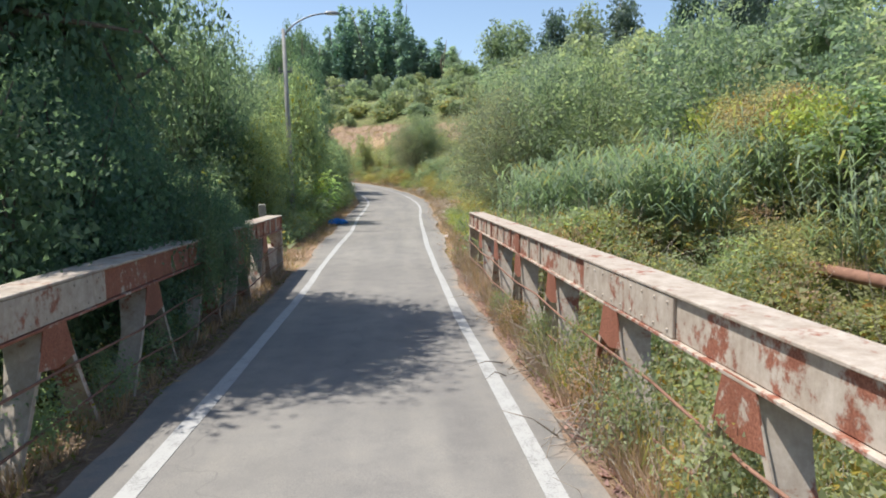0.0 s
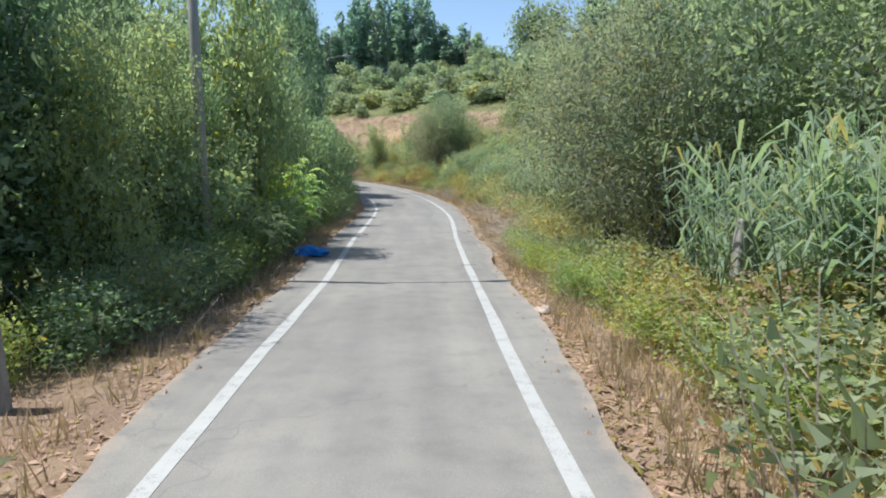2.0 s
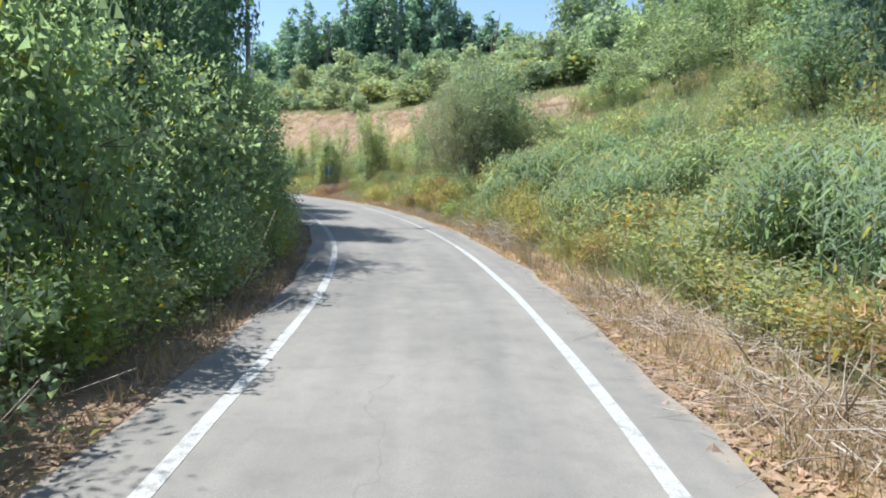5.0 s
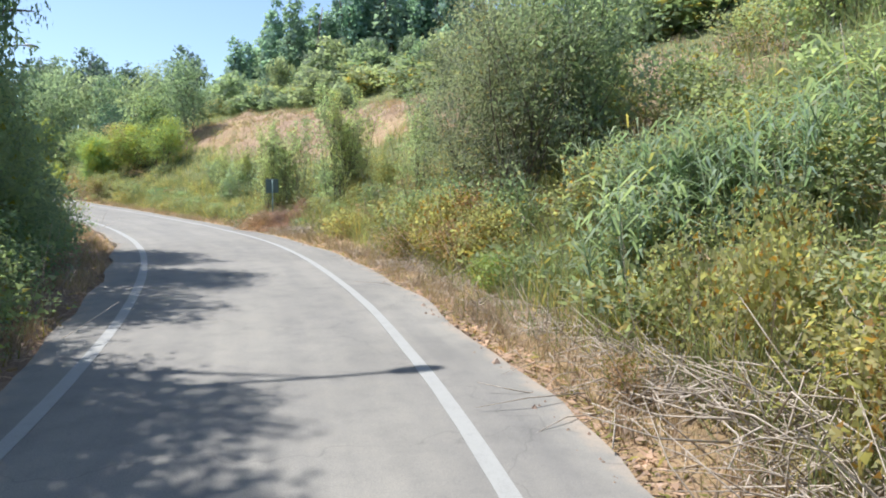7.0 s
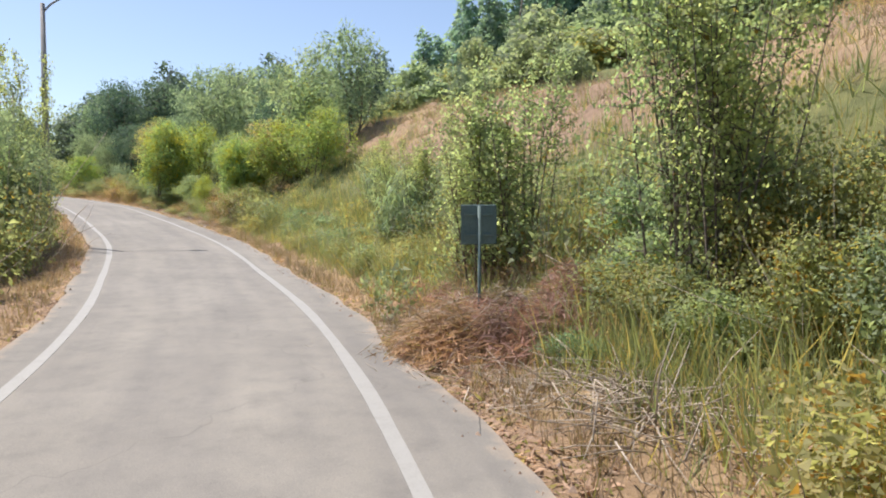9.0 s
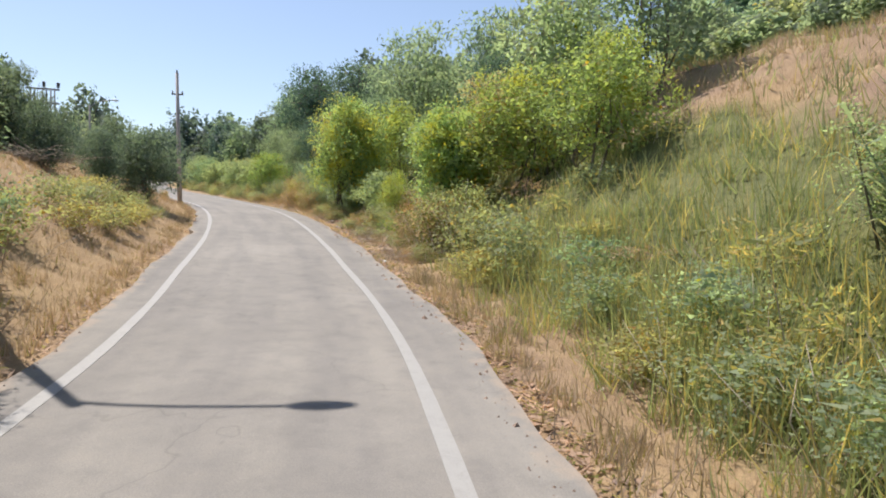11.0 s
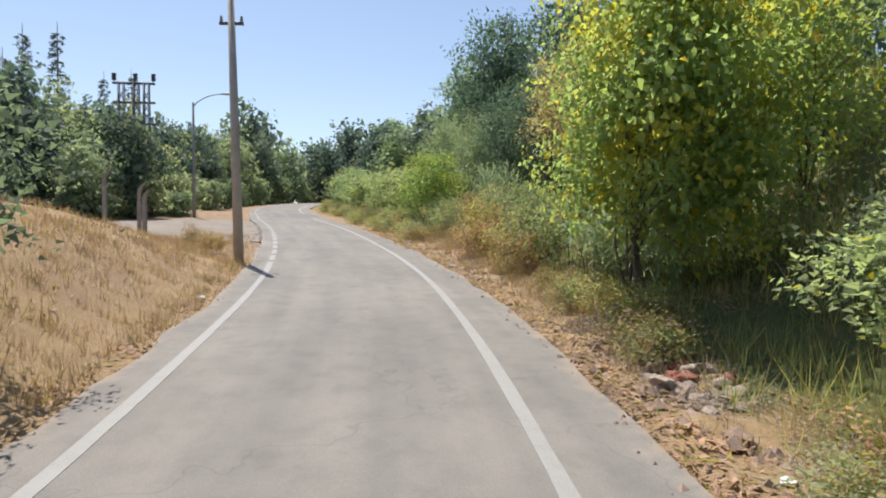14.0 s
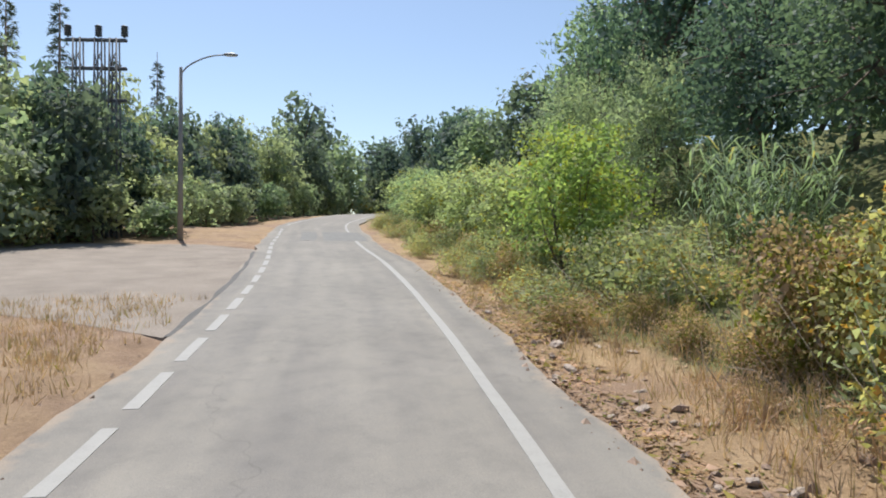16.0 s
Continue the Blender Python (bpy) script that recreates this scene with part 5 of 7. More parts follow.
def join_weeds():
    """One object for each kind of countless weeds: foliage and stems, set down over and over."""
    names = {"slope_green": "rough green weeds covering the hillside and ditch", "slope_gold": "yellow-green weeds on the hillside and ditch", "slope_dry": "sun-dried weeds on the bare slope", "fill_weed": "tangled olive-green undergrowth beside the road", "fill_greenweed": "bright green undergrowth beside the road", "fill_gold": "yellowing undergrowth beside the road", "fill_lime": "sunlit yellow-green undergrowth beside the road", "fill_russet": "drying orange-brown undergrowth beside the road"}
    for kind, label in names.items():
        for which, word in ((1, "undergrowth" if kind.startswith("fill_") else "hillside_weeds"), (0, "weed_stalks")):
            vs, sizes, mat = [], [], None
            for (k, seed), rows in WEEDS.items():
                if k != kind:
                    continue
                me = build_plant(kind, seed)[2][which][1]
                mat = me.materials[0]
                co = np.empty(len(me.vertices) * 3, np.float32)
                me.vertices.foreach_get("co", co)
                n = len(me.polygons)
                tot, idx = np.empty(n, np.int32), np.empty(len(me.loops), np.int32)
                me.polygons.foreach_get("loop_total", tot)
                me.loops.foreach_get("vertex_index", idx)
                flat = co.reshape(-1, 3)[idx]
                for x, y, z, h, w, a in rows:
                    ca, sa = math.cos(a), math.sin(a)
                    vs.append(np.stack([x + w * (ca * flat[:, 0] - sa * flat[:, 1]), y + w * (sa * flat[:, 0] + ca * flat[:, 1]), z + h * flat[:, 2]], 1))
                    sizes.append(tot)
            v, tot = np.concatenate(vs), np.concatenate(sizes)
            me = bpy.data.meshes.new(word)
            me.vertices.add(len(v))
            me.vertices.foreach_set("co", v.astype(np.float32).ravel())
            me.loops.add(len(v))
            me.loops.foreach_set("vertex_index", np.arange(len(v), dtype=np.int32))
            me.polygons.add(len(tot))
            me.polygons.foreach_set("loop_start", np.concatenate([[0], np.cumsum(tot)[:-1]]).astype(np.int32))
            me.materials.append(mat)
            me.update()
            tagged(new(word, me), label if which else "thin dry stalks among the weeds", "weeds", kind="stuff")


def plants(kind, rows, seeds=3):
    """Rows of: metres along the road, metres to its right, height factor, width factor."""
    for k, (s, o, h, w) in enumerate(rows):
        x, y = at(s, o)
        back = "_back" if abs(o) > 9.2 and kind in ("willow", "fresh", "broad", "tall", "olive", "yellow") else ""
        plant(kind + back, float(x), float(y), h, w, k % seeds)


def deck_plants(kind, rows):
    """Plants rooted in the earth along the bridge kerb."""
    for k, (s, o, h, w) in enumerate(rows):
        x, y = at(s, o)
        plant(kind, float(x), float(y), h, w, k % 2, float(road_z(s)) - 0.04)


for k, (s, o, z, h, w) in enumerate(((6.6, -3.7, -0.9, 0.56, 0.42), (8.6, -3.6, -0.9, 0.58, 0.42), (4.6, -4.0, -0.9, 0.5, 0.4), (10.2, -3.8, -0.9, 0.5, 0.38), (9.7, -3.05, -0.8, 0.42, 0.3), (8.3, -3.1, -0.8, 0.36, 0.28), (9.6, -2.42, -0.12, 0.25, 0.15), (10.9, -2.45, -0.12, 0.28, 0.16), (12.2, -2.5, -0.12, 0.25, 0.14), (10.2, -2.6, 0.35, 0.26, 0.18))):
    x, y = at(s, o)
    plant("broad_near", float(x), float(y), h, w, 0, z)
deck_plants("greenweed", [(5.2, -2.5, 0.42, 0.4), (6.4, -2.4, 0.36, 0.36), (7.6, -2.5, 0.4, 0.4), (4.0, -2.6, 0.4, 0.4), (9.0, -2.55, 0.3, 0.34), (2.6, -2.6, 0.4, 0.45)])
deck_plants("weed", [(4.6, 2.2, 0.5, 0.36), (6.2, 2.2, 0.5, 0.32), (3.4, 2.2, 0.5, 0.4), (7.9, 2.2, 0.36, 0.28), (10.4, 2.15, 0.3, 0.26), (1.8, 2.2, 0.5, 0.4)])
deck_plants("russet", [(5.5, 2.15, 0.4, 0.3), (9.2, 2.15, 0.35, 0.28)])
deck_plants("brush", [(14.2, 2.1, 0.45, 0.3), (16.0, 2.1, 0.45, 0.3), (13.0, -2.5, 0.4, 0.3), (15.4, -2.5, 0.4, 0.3), (5.0, 2.2, 0.9, 0.4), (7.2, 2.2, 0.9, 0.35), (12.0, 2.15, 0.6, 0.3), (3.0, -2.5, 0.5, 0.4), (9.8, 2.2, 0.7, 0.35)])
# left of the bridge and the first stretch
plants("tall_near", [(9.3, -5.5, 1.2, 0.7), (11.3, -5.4, 1.22, 0.74), (10.3, -6.9, 1.3, 0.85)], 1)
plants("tall", [(10.4, -8.8, 1.1, 1.0), (7.2, -9.8, 0.7, 0.8), (10.8, -6.1, 1.24, 0.75), (9.3, -6.4, 1.2, 0.75), (11.9, -6.2, 1.2, 0.7)])
plants("willow", [(19.5, -9.0, 1.5, 1.0), (23.8, -9.4, 1.55, 1.0), (28.4, -8.8, 1.5, 0.95), (33.2, -9.0, 1.45, 0.95)])
plants("fresh", [(14.2, -5.2, 0.5, 0.65), (16.2, -5.0, 0.45, 0.6), (18.2, -5.2, 0.4, 0.6), (20.4, -5.6, 0.5, 0.65)])
plants("lime", [(19.6, -4.3, 0.5, 0.6), (21.4, -4.2, 0.55, 0.65), (23.2, -4.3, 0.55, 0.7), (15.5, -4.0, 0.6, 0.6), (13.2, -4.1, 0.7, 0.6)])
plants("fresh", [(29.6, -4.5, 0.7, 0.7), (32.2, -4.3, 1.42, 0.66), (33.5, -4.3, 1.35, 0.62), (27.6, -4.7, 0.7, 0.7)])
plants("lime", [(30.6, -3.6, 0.5, 0.6), (28.8, -3.7, 0.45, 0.6)])
crowd = np.random.default_rng(77)
for k in range(26):
    s = 22.4 + 1.75 * k + float(crowd.uniform(-0.4, 0.4))
    x, y = map(float, at(s, (-3.95 if 31 < s < 42 else -3.35) - float(crowd.uniform(0, 0.5))))
    plant(("greenweed", "weed", "greenweed", "lime", "weed")[k % 5], x, y, float(crowd.uniform(0.7, 1.1)) * (0.75 if s < 29 else 1.0), float(crowd.uniform(0.75, 1.0)), k % 2)
plants("fresh_near", [(24.6, -4.7, 0.85, 0.55), (27.4, -4.7, 0.95, 0.56), (30.2, -4.6, 0.9, 0.54)], 1)
plants("fresh", [(37.8, -4.3, 1.0, 0.62), (41.6, -4.2, 0.85, 0.66), (45.8, -4.3, 0.85, 0.66), (50.2, -4.4, 0.8, 0.7), (54.6, -4.4, 0.85, 0.7), (58.6, -4.4, 0.9, 0.7)])
plants("broad", [(25.2, -6.2, 0.75, 0.6), (33.0, -6.4, 0.85, 0.62), (40.5, -6.6, 0.95, 0.66), (48.4, -6.6, 1.0, 0.7), (53.6, -6.4, 1.1, 0.72), (60.4, -6.6, 1.05, 0.7)])
plants("willow", [(36.4, -7.0, 1.35, 0.9), (44.0, -6.8, 1.3, 0.9), (51.0, -8.6, 1.5, 1.0), (57.0, -8.8, 1.6, 1.0)])
plants("broad", [ (2.4, -9.6, 0.9, 1.1), (6.0, -4.9, 0.5, 0.5), (3.6, -5.0, 0.42, 0.45), (14.2, -5.4, 0.5, 0.5)])
plants("willow", [(46, -7.2, 1.2, 0.85), (52, -6.7, 1.5, 0.9)])
plants("broad", [(56, -6.8, 1.6, 0.8)])
for k, (x, y, h, w) in enumerate(((-12.0, 73.0, 1.1, 0.52), (-10.5, 70.2, 1.18, 0.5), (-10.4, 67.4, 1.18, 0.5), (-10.6, 64.4, 1.12, 0.5), (-15.5, 75.5, 0.95, 0.6), (-7.6, 61.0, 1.15, 0.52), (-7.4, 57.2, 0.75, 0.46), (-8.8, 63.0, 1.22, 0.5))):
    plant("tall", x, y, h, w, k % 3)
plants("willow", [(17.5, -9.5, 1.4, 1.1), (24, -12, 1.5, 1.2), (24, -7.0, 1.6, 0.85), (28, -8.6, 1.0, 0.9), (36, -11.5, 1.3, 1.2), (22, -15, 1.6, 1.4), (42, -9.5, 1.1, 0.95)])
plants("fresh", [(24.2, -6.0, 0.7, 0.85), (33, -6.6, 0.75, 0.85), (36.5, -6.0, 0.55, 0.8), (41.0, -6.8, 0.8, 0.85), (46.5, -6.6, 0.85, 0.85), (30, -7.4, 0.9, 0.85), (46, -12, 1.7, 1.1), (51.5, -13, 1.9, 1.2), (40, -15, 1.9, 1.3)])
plants("aspen", [(33.4, -5.3, 0.8, 0.9), (31.6, -5.5, 0.85, 0.8), (37.5, -5.5, 0.8, 0.9), (26.6, -5.2, 1.0, 0.8)], 2)
plants("yellow", [(34.5, -4.1, 0.55, 0.58), (33.2, -4.2, 0.46, 0.5), (35.8, -4.3, 0.5, 0.5)])
plants("pinnate", [(35.0, -3.5, 1.1, 1.15), (33.0, -3.8, 0.8, 1.0), (36.0, -3.6, 1.0, 1.0)], 1)
for s, o, h, w in ((31.4, -3.4, 0.75, 1.0), (32.6, -3.6, 0.6, 0.9), (36.4, -4.0, 0.8, 1.0), (38.0, -4.1, 0.9, 1.0), (29.6, -3.5, 0.8, 1.0), (34.0, -3.7, 0.5, 0.8)):
    plant("pinnate", *map(float, at(s, o)), h, w, 1)
plants("lime", [(34.2, -4.1, 0.6, 0.7), (36.0, -4.1, 0.5, 0.7), (38.2, -4.2, 0.7, 0.9), (41.5, -3.8, 0.8, 0.9), (45.0, -3.7, 0.7, 0.9), (49, -3.7, 0.6, 0.8)])
plants("willow", [(39.5, -7.4, 1.0, 0.75), (43.8, -7.8, 1.05, 0.75), (48.5, -7.6, 1.1, 0.75), (34.8, -8.6, 1.15, 0.8)])
plants("willow", [(26, -6.5, 1.3, 0.75), (29.4, -6.7, 1.35, 0.75), (32.4, -6.5, 1.15, 0.68)])
plants("greenweed", [(24.8, -3.7, 0.7, 0.8), (26.4, -3.6, 0.7, 0.8), (28.2, -3.6, 0.7, 0.8), (30.2, -3.7, 0.7, 0.8)])
plants("broad", [(38, -11, 1.3, 1.0), (44.5, -11.5, 1.35, 1.0)])
plants("greenweed", [(61.5, -3.7, 0.6, 0.8), (64.5, -3.7, 0.7, 0.9), (67.5, -3.8, 0.7, 0.9), (70.5, -3.8, 0.8, 0.9), (73.5, -3.8, 0.8, 0.9), (76.5, -3.8, 0.8, 0.9), (58.5, -3.7, 0.6, 0.8), (55, -3.7, 0.6, 0.8), (51, -3.7, 0.6, 0.9), (47.5, -3.7, 0.6, 0.9)])
plants("greenweed", [(23.5, -4.0, 0.7, 0.9), (27, -4.2, 0.9, 1.1), (29, -3.9, 0.9, 1.0), (33, -4.2, 0.8, 1.1), (37, -4.3, 0.7, 1.1), (40, -4.1, 0.8, 1.2), (44, -4.2, 0.8, 1.2), (2.5, -3.9, 0.9, 1.0), (5.5, -3.6, 0.8, 0.9)])
plants("fresh", [(49.5, -4.9, 0.5, 0.7), (53, -4.8, 0.45, 0.7), (56.5, -4.9, 0.42, 0.7), (60, -5.0, 0.38, 0.65), (63, -4.7, 0.45, 0.7), (66.5, -4.8, 0.6, 0.75), (70.5, -5.2, 0.95, 0.85), (74.5, -5.0, 0.9, 0.85), (78.6, -5.0, 0.65, 0.75)])
plants("willow", [(70.8, -4.9, 0.64, 0.6), (73.4, -4.6, 0.4, 0.45)])
plants("broad", [(72, -9, 0.7, 0.6), (77, -8, 0.6, 0.55), (69, -7, 0.6, 0.5)])
plants("weed", [(82, -4.4, 1.5, 1.3), (85.5, -4.3, 1.5, 1.3), (89, -4.4, 1.7, 1.4), (92.5, -4.6, 1.8, 1.5), (95.5, -4.9, 1.8, 1.5), (78.5, -4.2, 1.2, 1.2), (87, -6.5, 2.0, 1.8), (93, -7, 2.2, 1.9)])
plants("aspen", [(98.5, -4.2, 1.35, 0.8), (97.5, -5.4, 1.1, 0.8), (112, -10.5, 0.9, 0.9), (116.5, -9.2, 1.0, 0.9)], 2)
plants("willow", [(99.8, -4.8, 0.62, 0.52), (101.6, -5.6, 0.62, 0.52), (97.2, -4.7, 0.68, 0.55), (94.6, -4.8, 0.7, 0.55), (103.6, -6.2, 0.55, 0.55)])
plants("gold", [(101.5, -4.6, 0.8, 1.0), (104, -4.8, 0.6, 0.9), (107, -4.2, 0.45, 0.8), (109, -4.0, 0.42, 0.75), (110.8, -3.9, 0.4, 0.7), (112.4, -4.2, 0.42, 0.8), (114.0, -3.9, 0.36, 0.7), (115.4, -4.3, 0.36, 0.7), (111.4, -5.2, 0.4, 0.8), (113.2, -5.3, 0.4, 0.8)])
plants("weed", [(110, -4.8, 0.4, 0.8), (112.8, -4.7, 0.4, 0.8), (115.8, -3.8, 0.3, 0.6), (108, -5.0, 0.5, 0.8)])
plants("olive", [(118.3, -5.7, 0.66, 0.5), (116.2, -7.0, 0.7, 0.55)], 2)
plants("olive", [(120.7, -4.3, 0.86, 0.92), (121.9, -5.7, 0.85, 0.85), (117.5, -8.6, 1.0, 0.8), (118.8, -9.5, 1.0, 0.9), (115.2, -11, 1.25, 1.0), (122.5, -10.5, 1.2, 1.1), (118, -12, 1.1, 1.1), (113, -14, 1.2, 1.2), (124, -15, 1.2, 1.2)], 2)
plants("brush", [(115.5, -7.4, 1.0, 1.2), (119, -7.6, 0.8, 1.1), (4, -3.2, 0.6, 0.7), (0.5, -3.4, 0.7, 0.7)], 2)

# right of the bridge and the first stretch
reeds = np.random.default_rng(21)
for k in range(26):
    s, o = float(reeds.uniform(15, 23.5)), float(reeds.uniform(5.0, 8.5))
    if k % 3 == 0:
        s, o = float(reeds.uniform(9, 20)), float(reeds.uniform(10.2, 13))
    x, y = at(s, o)
    plant("reed", float(x), float(y), float(reeds.uniform(0.8, 1.1)), float(reeds.uniform(1.0, 1.4)), k % 3)
for k in range(52):
    s, o = 5.5 + 16.5 * (k + float(reeds.random())) / 52, float(reeds.uniform(3.5, 9.0))
    low = float(np.interp(s, (12, 16.5), (1.25, 0.62))) * (1.12 if o < 0.42 * s else 0.9)
    x, y = at(s, o)
    plant("fill_" + ("gold", "weed", "weed", "greenweed", "gold", "russet", "weed")[k % 7], float(x), float(y), low * float(reeds.uniform(0.85, 1.1)), float(reeds.uniform(0.85, 1.15)), k % 2)
for k in range(16):
    x, y = at(float(reeds.uniform(8, 24)), float(reeds.uniform(10.5, 15)))
    plant("fill_" + ("weed", "gold", "greenweed", "lime")[k % 4], float(x), float(y), float(reeds.uniform(1.5, 1.9)), float(reeds.uniform(1.2, 1.6)), k % 2)
for k in range(26):
    s, o = float(reeds.uniform(36, 50)), float(reeds.uniform(5.9, 9.0))
    x, y = at(s, o)
    plant("reed", float(x), float(y), float(reeds.uniform(0.65, 0.95)), float(reeds.uniform(1.0, 1.4)), k % 3)
for s0, s1, o0, o1, num in ((54, 58, 5.8, 7.8, 8), (63.0, 68, 5.6, 7.8, 10), (89, 97, 5.6, 7.6, 6), (126, 128, 5.5, 7, 4)):
    for k in range(num):
        x, y = at(float(reeds.uniform(s0, s1)), float(reeds.uniform(o0, o1)))
        plant("reed", float(x), float(y), float(reeds.uniform(0.55, 0.85)), float(reeds.uniform(0.9, 1.3)), k % 3)
for s, o, h, w in ((28.6, 5.2, 1.0, 0.98), (31.8, 5.3, 1.05, 0.98)):
    plant("willow_near", *map(float, at(s, o)), h, w, 1)
plants("lime", [(25.4, 3.0, 0.42, 0.5), (27.0, 3.1, 0.5, 0.55), (28.8, 3.0, 0.45, 0.5), (30.4, 3.1, 0.4, 0.5), (32.2, 3.2, 0.42, 0.55)])
plants("weed", [(26.2, 3.1, 0.45, 0.55), (29.6, 3.2, 0.5, 0.6), (31.4, 3.3, 0.5, 0.6), (33.4, 3.3, 0.45, 0.6)])
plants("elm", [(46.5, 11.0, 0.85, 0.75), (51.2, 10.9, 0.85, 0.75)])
plants("willow", [(28.0, 7.0, 1.15, 0.9), (31.2, 7.3, 1.2, 0.95), (35.0, 6.6, 1.12, 0.95), (26.4, 8.5, 1.0, 0.9), (37, 9, 1.15, 1.05), (44, 9.6, 1.15, 1.05), (25, 12, 1.0, 1.05), (31, 14, 1.2, 1.1), (18, 17, 1.15, 1.2)])
plants("willow", [(29, 22, 1.2, 1.15), (8, 24, 1.1, 1.2), (37, 19, 1.2, 1.15), (14, 25, 1.2, 1.2), (22, 27, 1.2, 1.2), (2, 21, 1.0, 1.1)])
plants("far_round", [(46, 18, 1.3, 1.2), (40, 26, 1.3, 1.3), (52, 21, 1.2, 1.2), (33, 30, 1.3, 1.3), (56, 15, 1.0, 1.0), (60, 20, 1.2, 1.2), (-4, 25, 1.2, 1.3), (20, 35, 1.4, 1.3), (10, 33, 1.4, 1.3)])
for s, o, h, w in ((70.2, 6.7, 0.98, 0.86), (72.6, 6.9, 0.85, 0.75)):
    plant("willow_near", *map(float, at(s, o)), h, w, 1)
plants("willow", [(71.8, 8.3, 0.95, 0.85), (69.6, 8.0, 0.92, 0.8), (74, 9.2, 0.7, 0.8), (128, 10.5, 1.3, 1.1), (132, 11.5, 1.35, 1.1), (121, 12, 1.1, 1.0), (157, 12, 1.3, 1.2)])
plants("gold", [(22.3, 3.7, 0.6, 0.85), (24.0, 3.8, 0.65, 0.85), (20.3, 3.9, 0.6, 0.85), (18.3, 4.0, 0.6, 0.9), (31.5, 4.0, 0.6, 0.9), (33.8, 4.2, 0.6, 0.9),  (58, 5.2, 0.6, 0.9),  (76.5, 4.3, 0.6, 0.9), (54.2, 4.9, 0.6, 0.9), (56.0, 4.8, 0.65, 0.9), (58.2, 4.6, 0.55, 0.8), (60.0, 5.0, 0.6, 0.9), (35.2, 5.0, 0.6, 0.9), (37.8, 5.1, 0.65, 1.0), (40.3, 5.0, 0.6, 1.0), (42.8, 5.0, 0.6, 1.0), (45.5, 4.9, 0.55, 1.0), (48.5, 5.0, 0.6, 1.0)])
plants("weed", [(19.5, 4.0, 0.6, 0.9), (26.5, 4.2, 0.6, 0.9), (29, 3.9, 0.5, 0.8), (36, 4.4, 0.5, 0.9), (39, 4.8, 0.55, 1.0), (43, 4.8, 0.55, 1.0), (47, 5.0, 0.6, 1.0), (51, 5.0, 0.7, 1.0), (73.5, 5.0, 0.7, 1.0), (77.5, 6.2, 0.6, 1.0), (80.6, 5.4, 0.5, 0.9)])
plants("gold_near", [(68.2, 4.9, 0.95, 0.85), (70.4, 4.7, 1.05, 0.85), (72.2, 4.8, 0.95, 0.85), (74.2, 5.0, 0.75, 0.8)], 2)
plants("russet_near", [(69.3, 4.6, 0.7, 0.7), (71.4, 4.3, 0.6, 0.6), (70.2, 5.6, 1.0, 0.8)], 1)
plants("greenweed", [(71.2, 5.6, 1.1, 0.9), (68.9, 5.7, 1.1, 0.9), (73.4, 5.7, 0.9, 0.9)])
plants("lime", [(67.2, 4.5, 0.5, 0.6)])
plants("gold", [(62.3, 4.7, 0.95, 0.68), (61.2, 4.9, 1.05, 0.7), (59.3, 4.6, 1.0, 0.75), (57.6, 5.2, 0.85, 0.8), (61.8, 5.5, 1.1, 0.75)])
plants("russet", [(59.9, 5.1, 0.6, 0.6), (61.5, 3.55, 0.36, 0.34), (58.3, 4.3, 0.5, 0.6)], 2)
plants("reed", [(57.6, 5.6, 0.75, 1.1), (58.6, 6.6, 0.7, 1.2), (60.2, 7.2, 0.7, 1.2), (56.4, 6.4, 0.7, 1.2), (55.2, 5.4, 0.65, 1.0), (61.6, 8.4, 0.65, 1.2), (63.2, 8.0, 0.65, 1.2), (59.4, 9.4, 0.6, 1.2)])
plants("brush", [(60.4, 4.6, 1.2, 1.0), (59.6, 4.3, 0.9, 0.9), (58.0, 4.2, 0.9, 0.9), (61.4, 4.5, 0.8, 0.9), (62.6, 4.4, 0.7, 0.8)], 2)
plants("brush", [(68.2, 3.9, 0.6, 0.8), (71.4, 4.0, 0.7, 0.8), (73.2, 4.1, 0.6, 0.8), (66.4, 4.2, 0.6, 0.8)], 2)
plants("lime", [(19.0, 3.2, 0.45, 0.6), (20.6, 3.4, 0.5, 0.65), (22.2, 3.3, 0.5, 0.65), (24.2, 3.4, 0.5, 0.65), (21.4, 4.3, 0.6, 0.8), (26, 3.6, 0.5, 0.7)])
plants("reed", [(23.6, 5.2, 0.95, 1.0), (22.0, 5.6, 1.0, 1.1), (25.0, 5.6, 1.0, 1.0), (20.4, 5.8, 1.0, 1.1)])
for k in range(54):
    s = 49 + 25 * (k + float(crowd.random())) / 54
    o = float(edge_right(s)) + 2.2 + float(crowd.gamma(2.0, 2.1))
    x, y = map(float, at(s, o))
    plant("fill_" + ("greenweed", "weed", "gold", "greenweed", "weed", "weed")[k % 6], x, y, float(crowd.uniform(0.7, 1.1)), float(crowd.uniform(0.9, 1.3)), k % 2)
plants("fresh", [(53, 15, 0.8, 0.9), (57, 18, 0.9, 1.0), (61, 17.5, 0.85, 1.0), (64.5, 19.5, 0.9, 1.0), (68.5, 21, 0.9, 1.1), (73, 21.5, 0.85, 1.1), (49, 14, 0.85, 0.9)])
plants("willow", [(55.5, 11.5, 0.5, 0.6), (62.5, 12.5, 0.5, 0.65), (67, 13, 0.45, 0.6), (46, 13.5, 0.9, 0.9), (42, 12.5, 0.95, 0.9)])
plants("greenweed", [(90, 4.6, 0.4, 0.7), (94, 4.8, 0.45, 0.8),  (97, 5.4, 0.6, 0.9), (101, 5.6, 0.6, 0.9), (60, 8.0, 1.0, 1.2), (64, 9.0, 1.1, 1.3)])
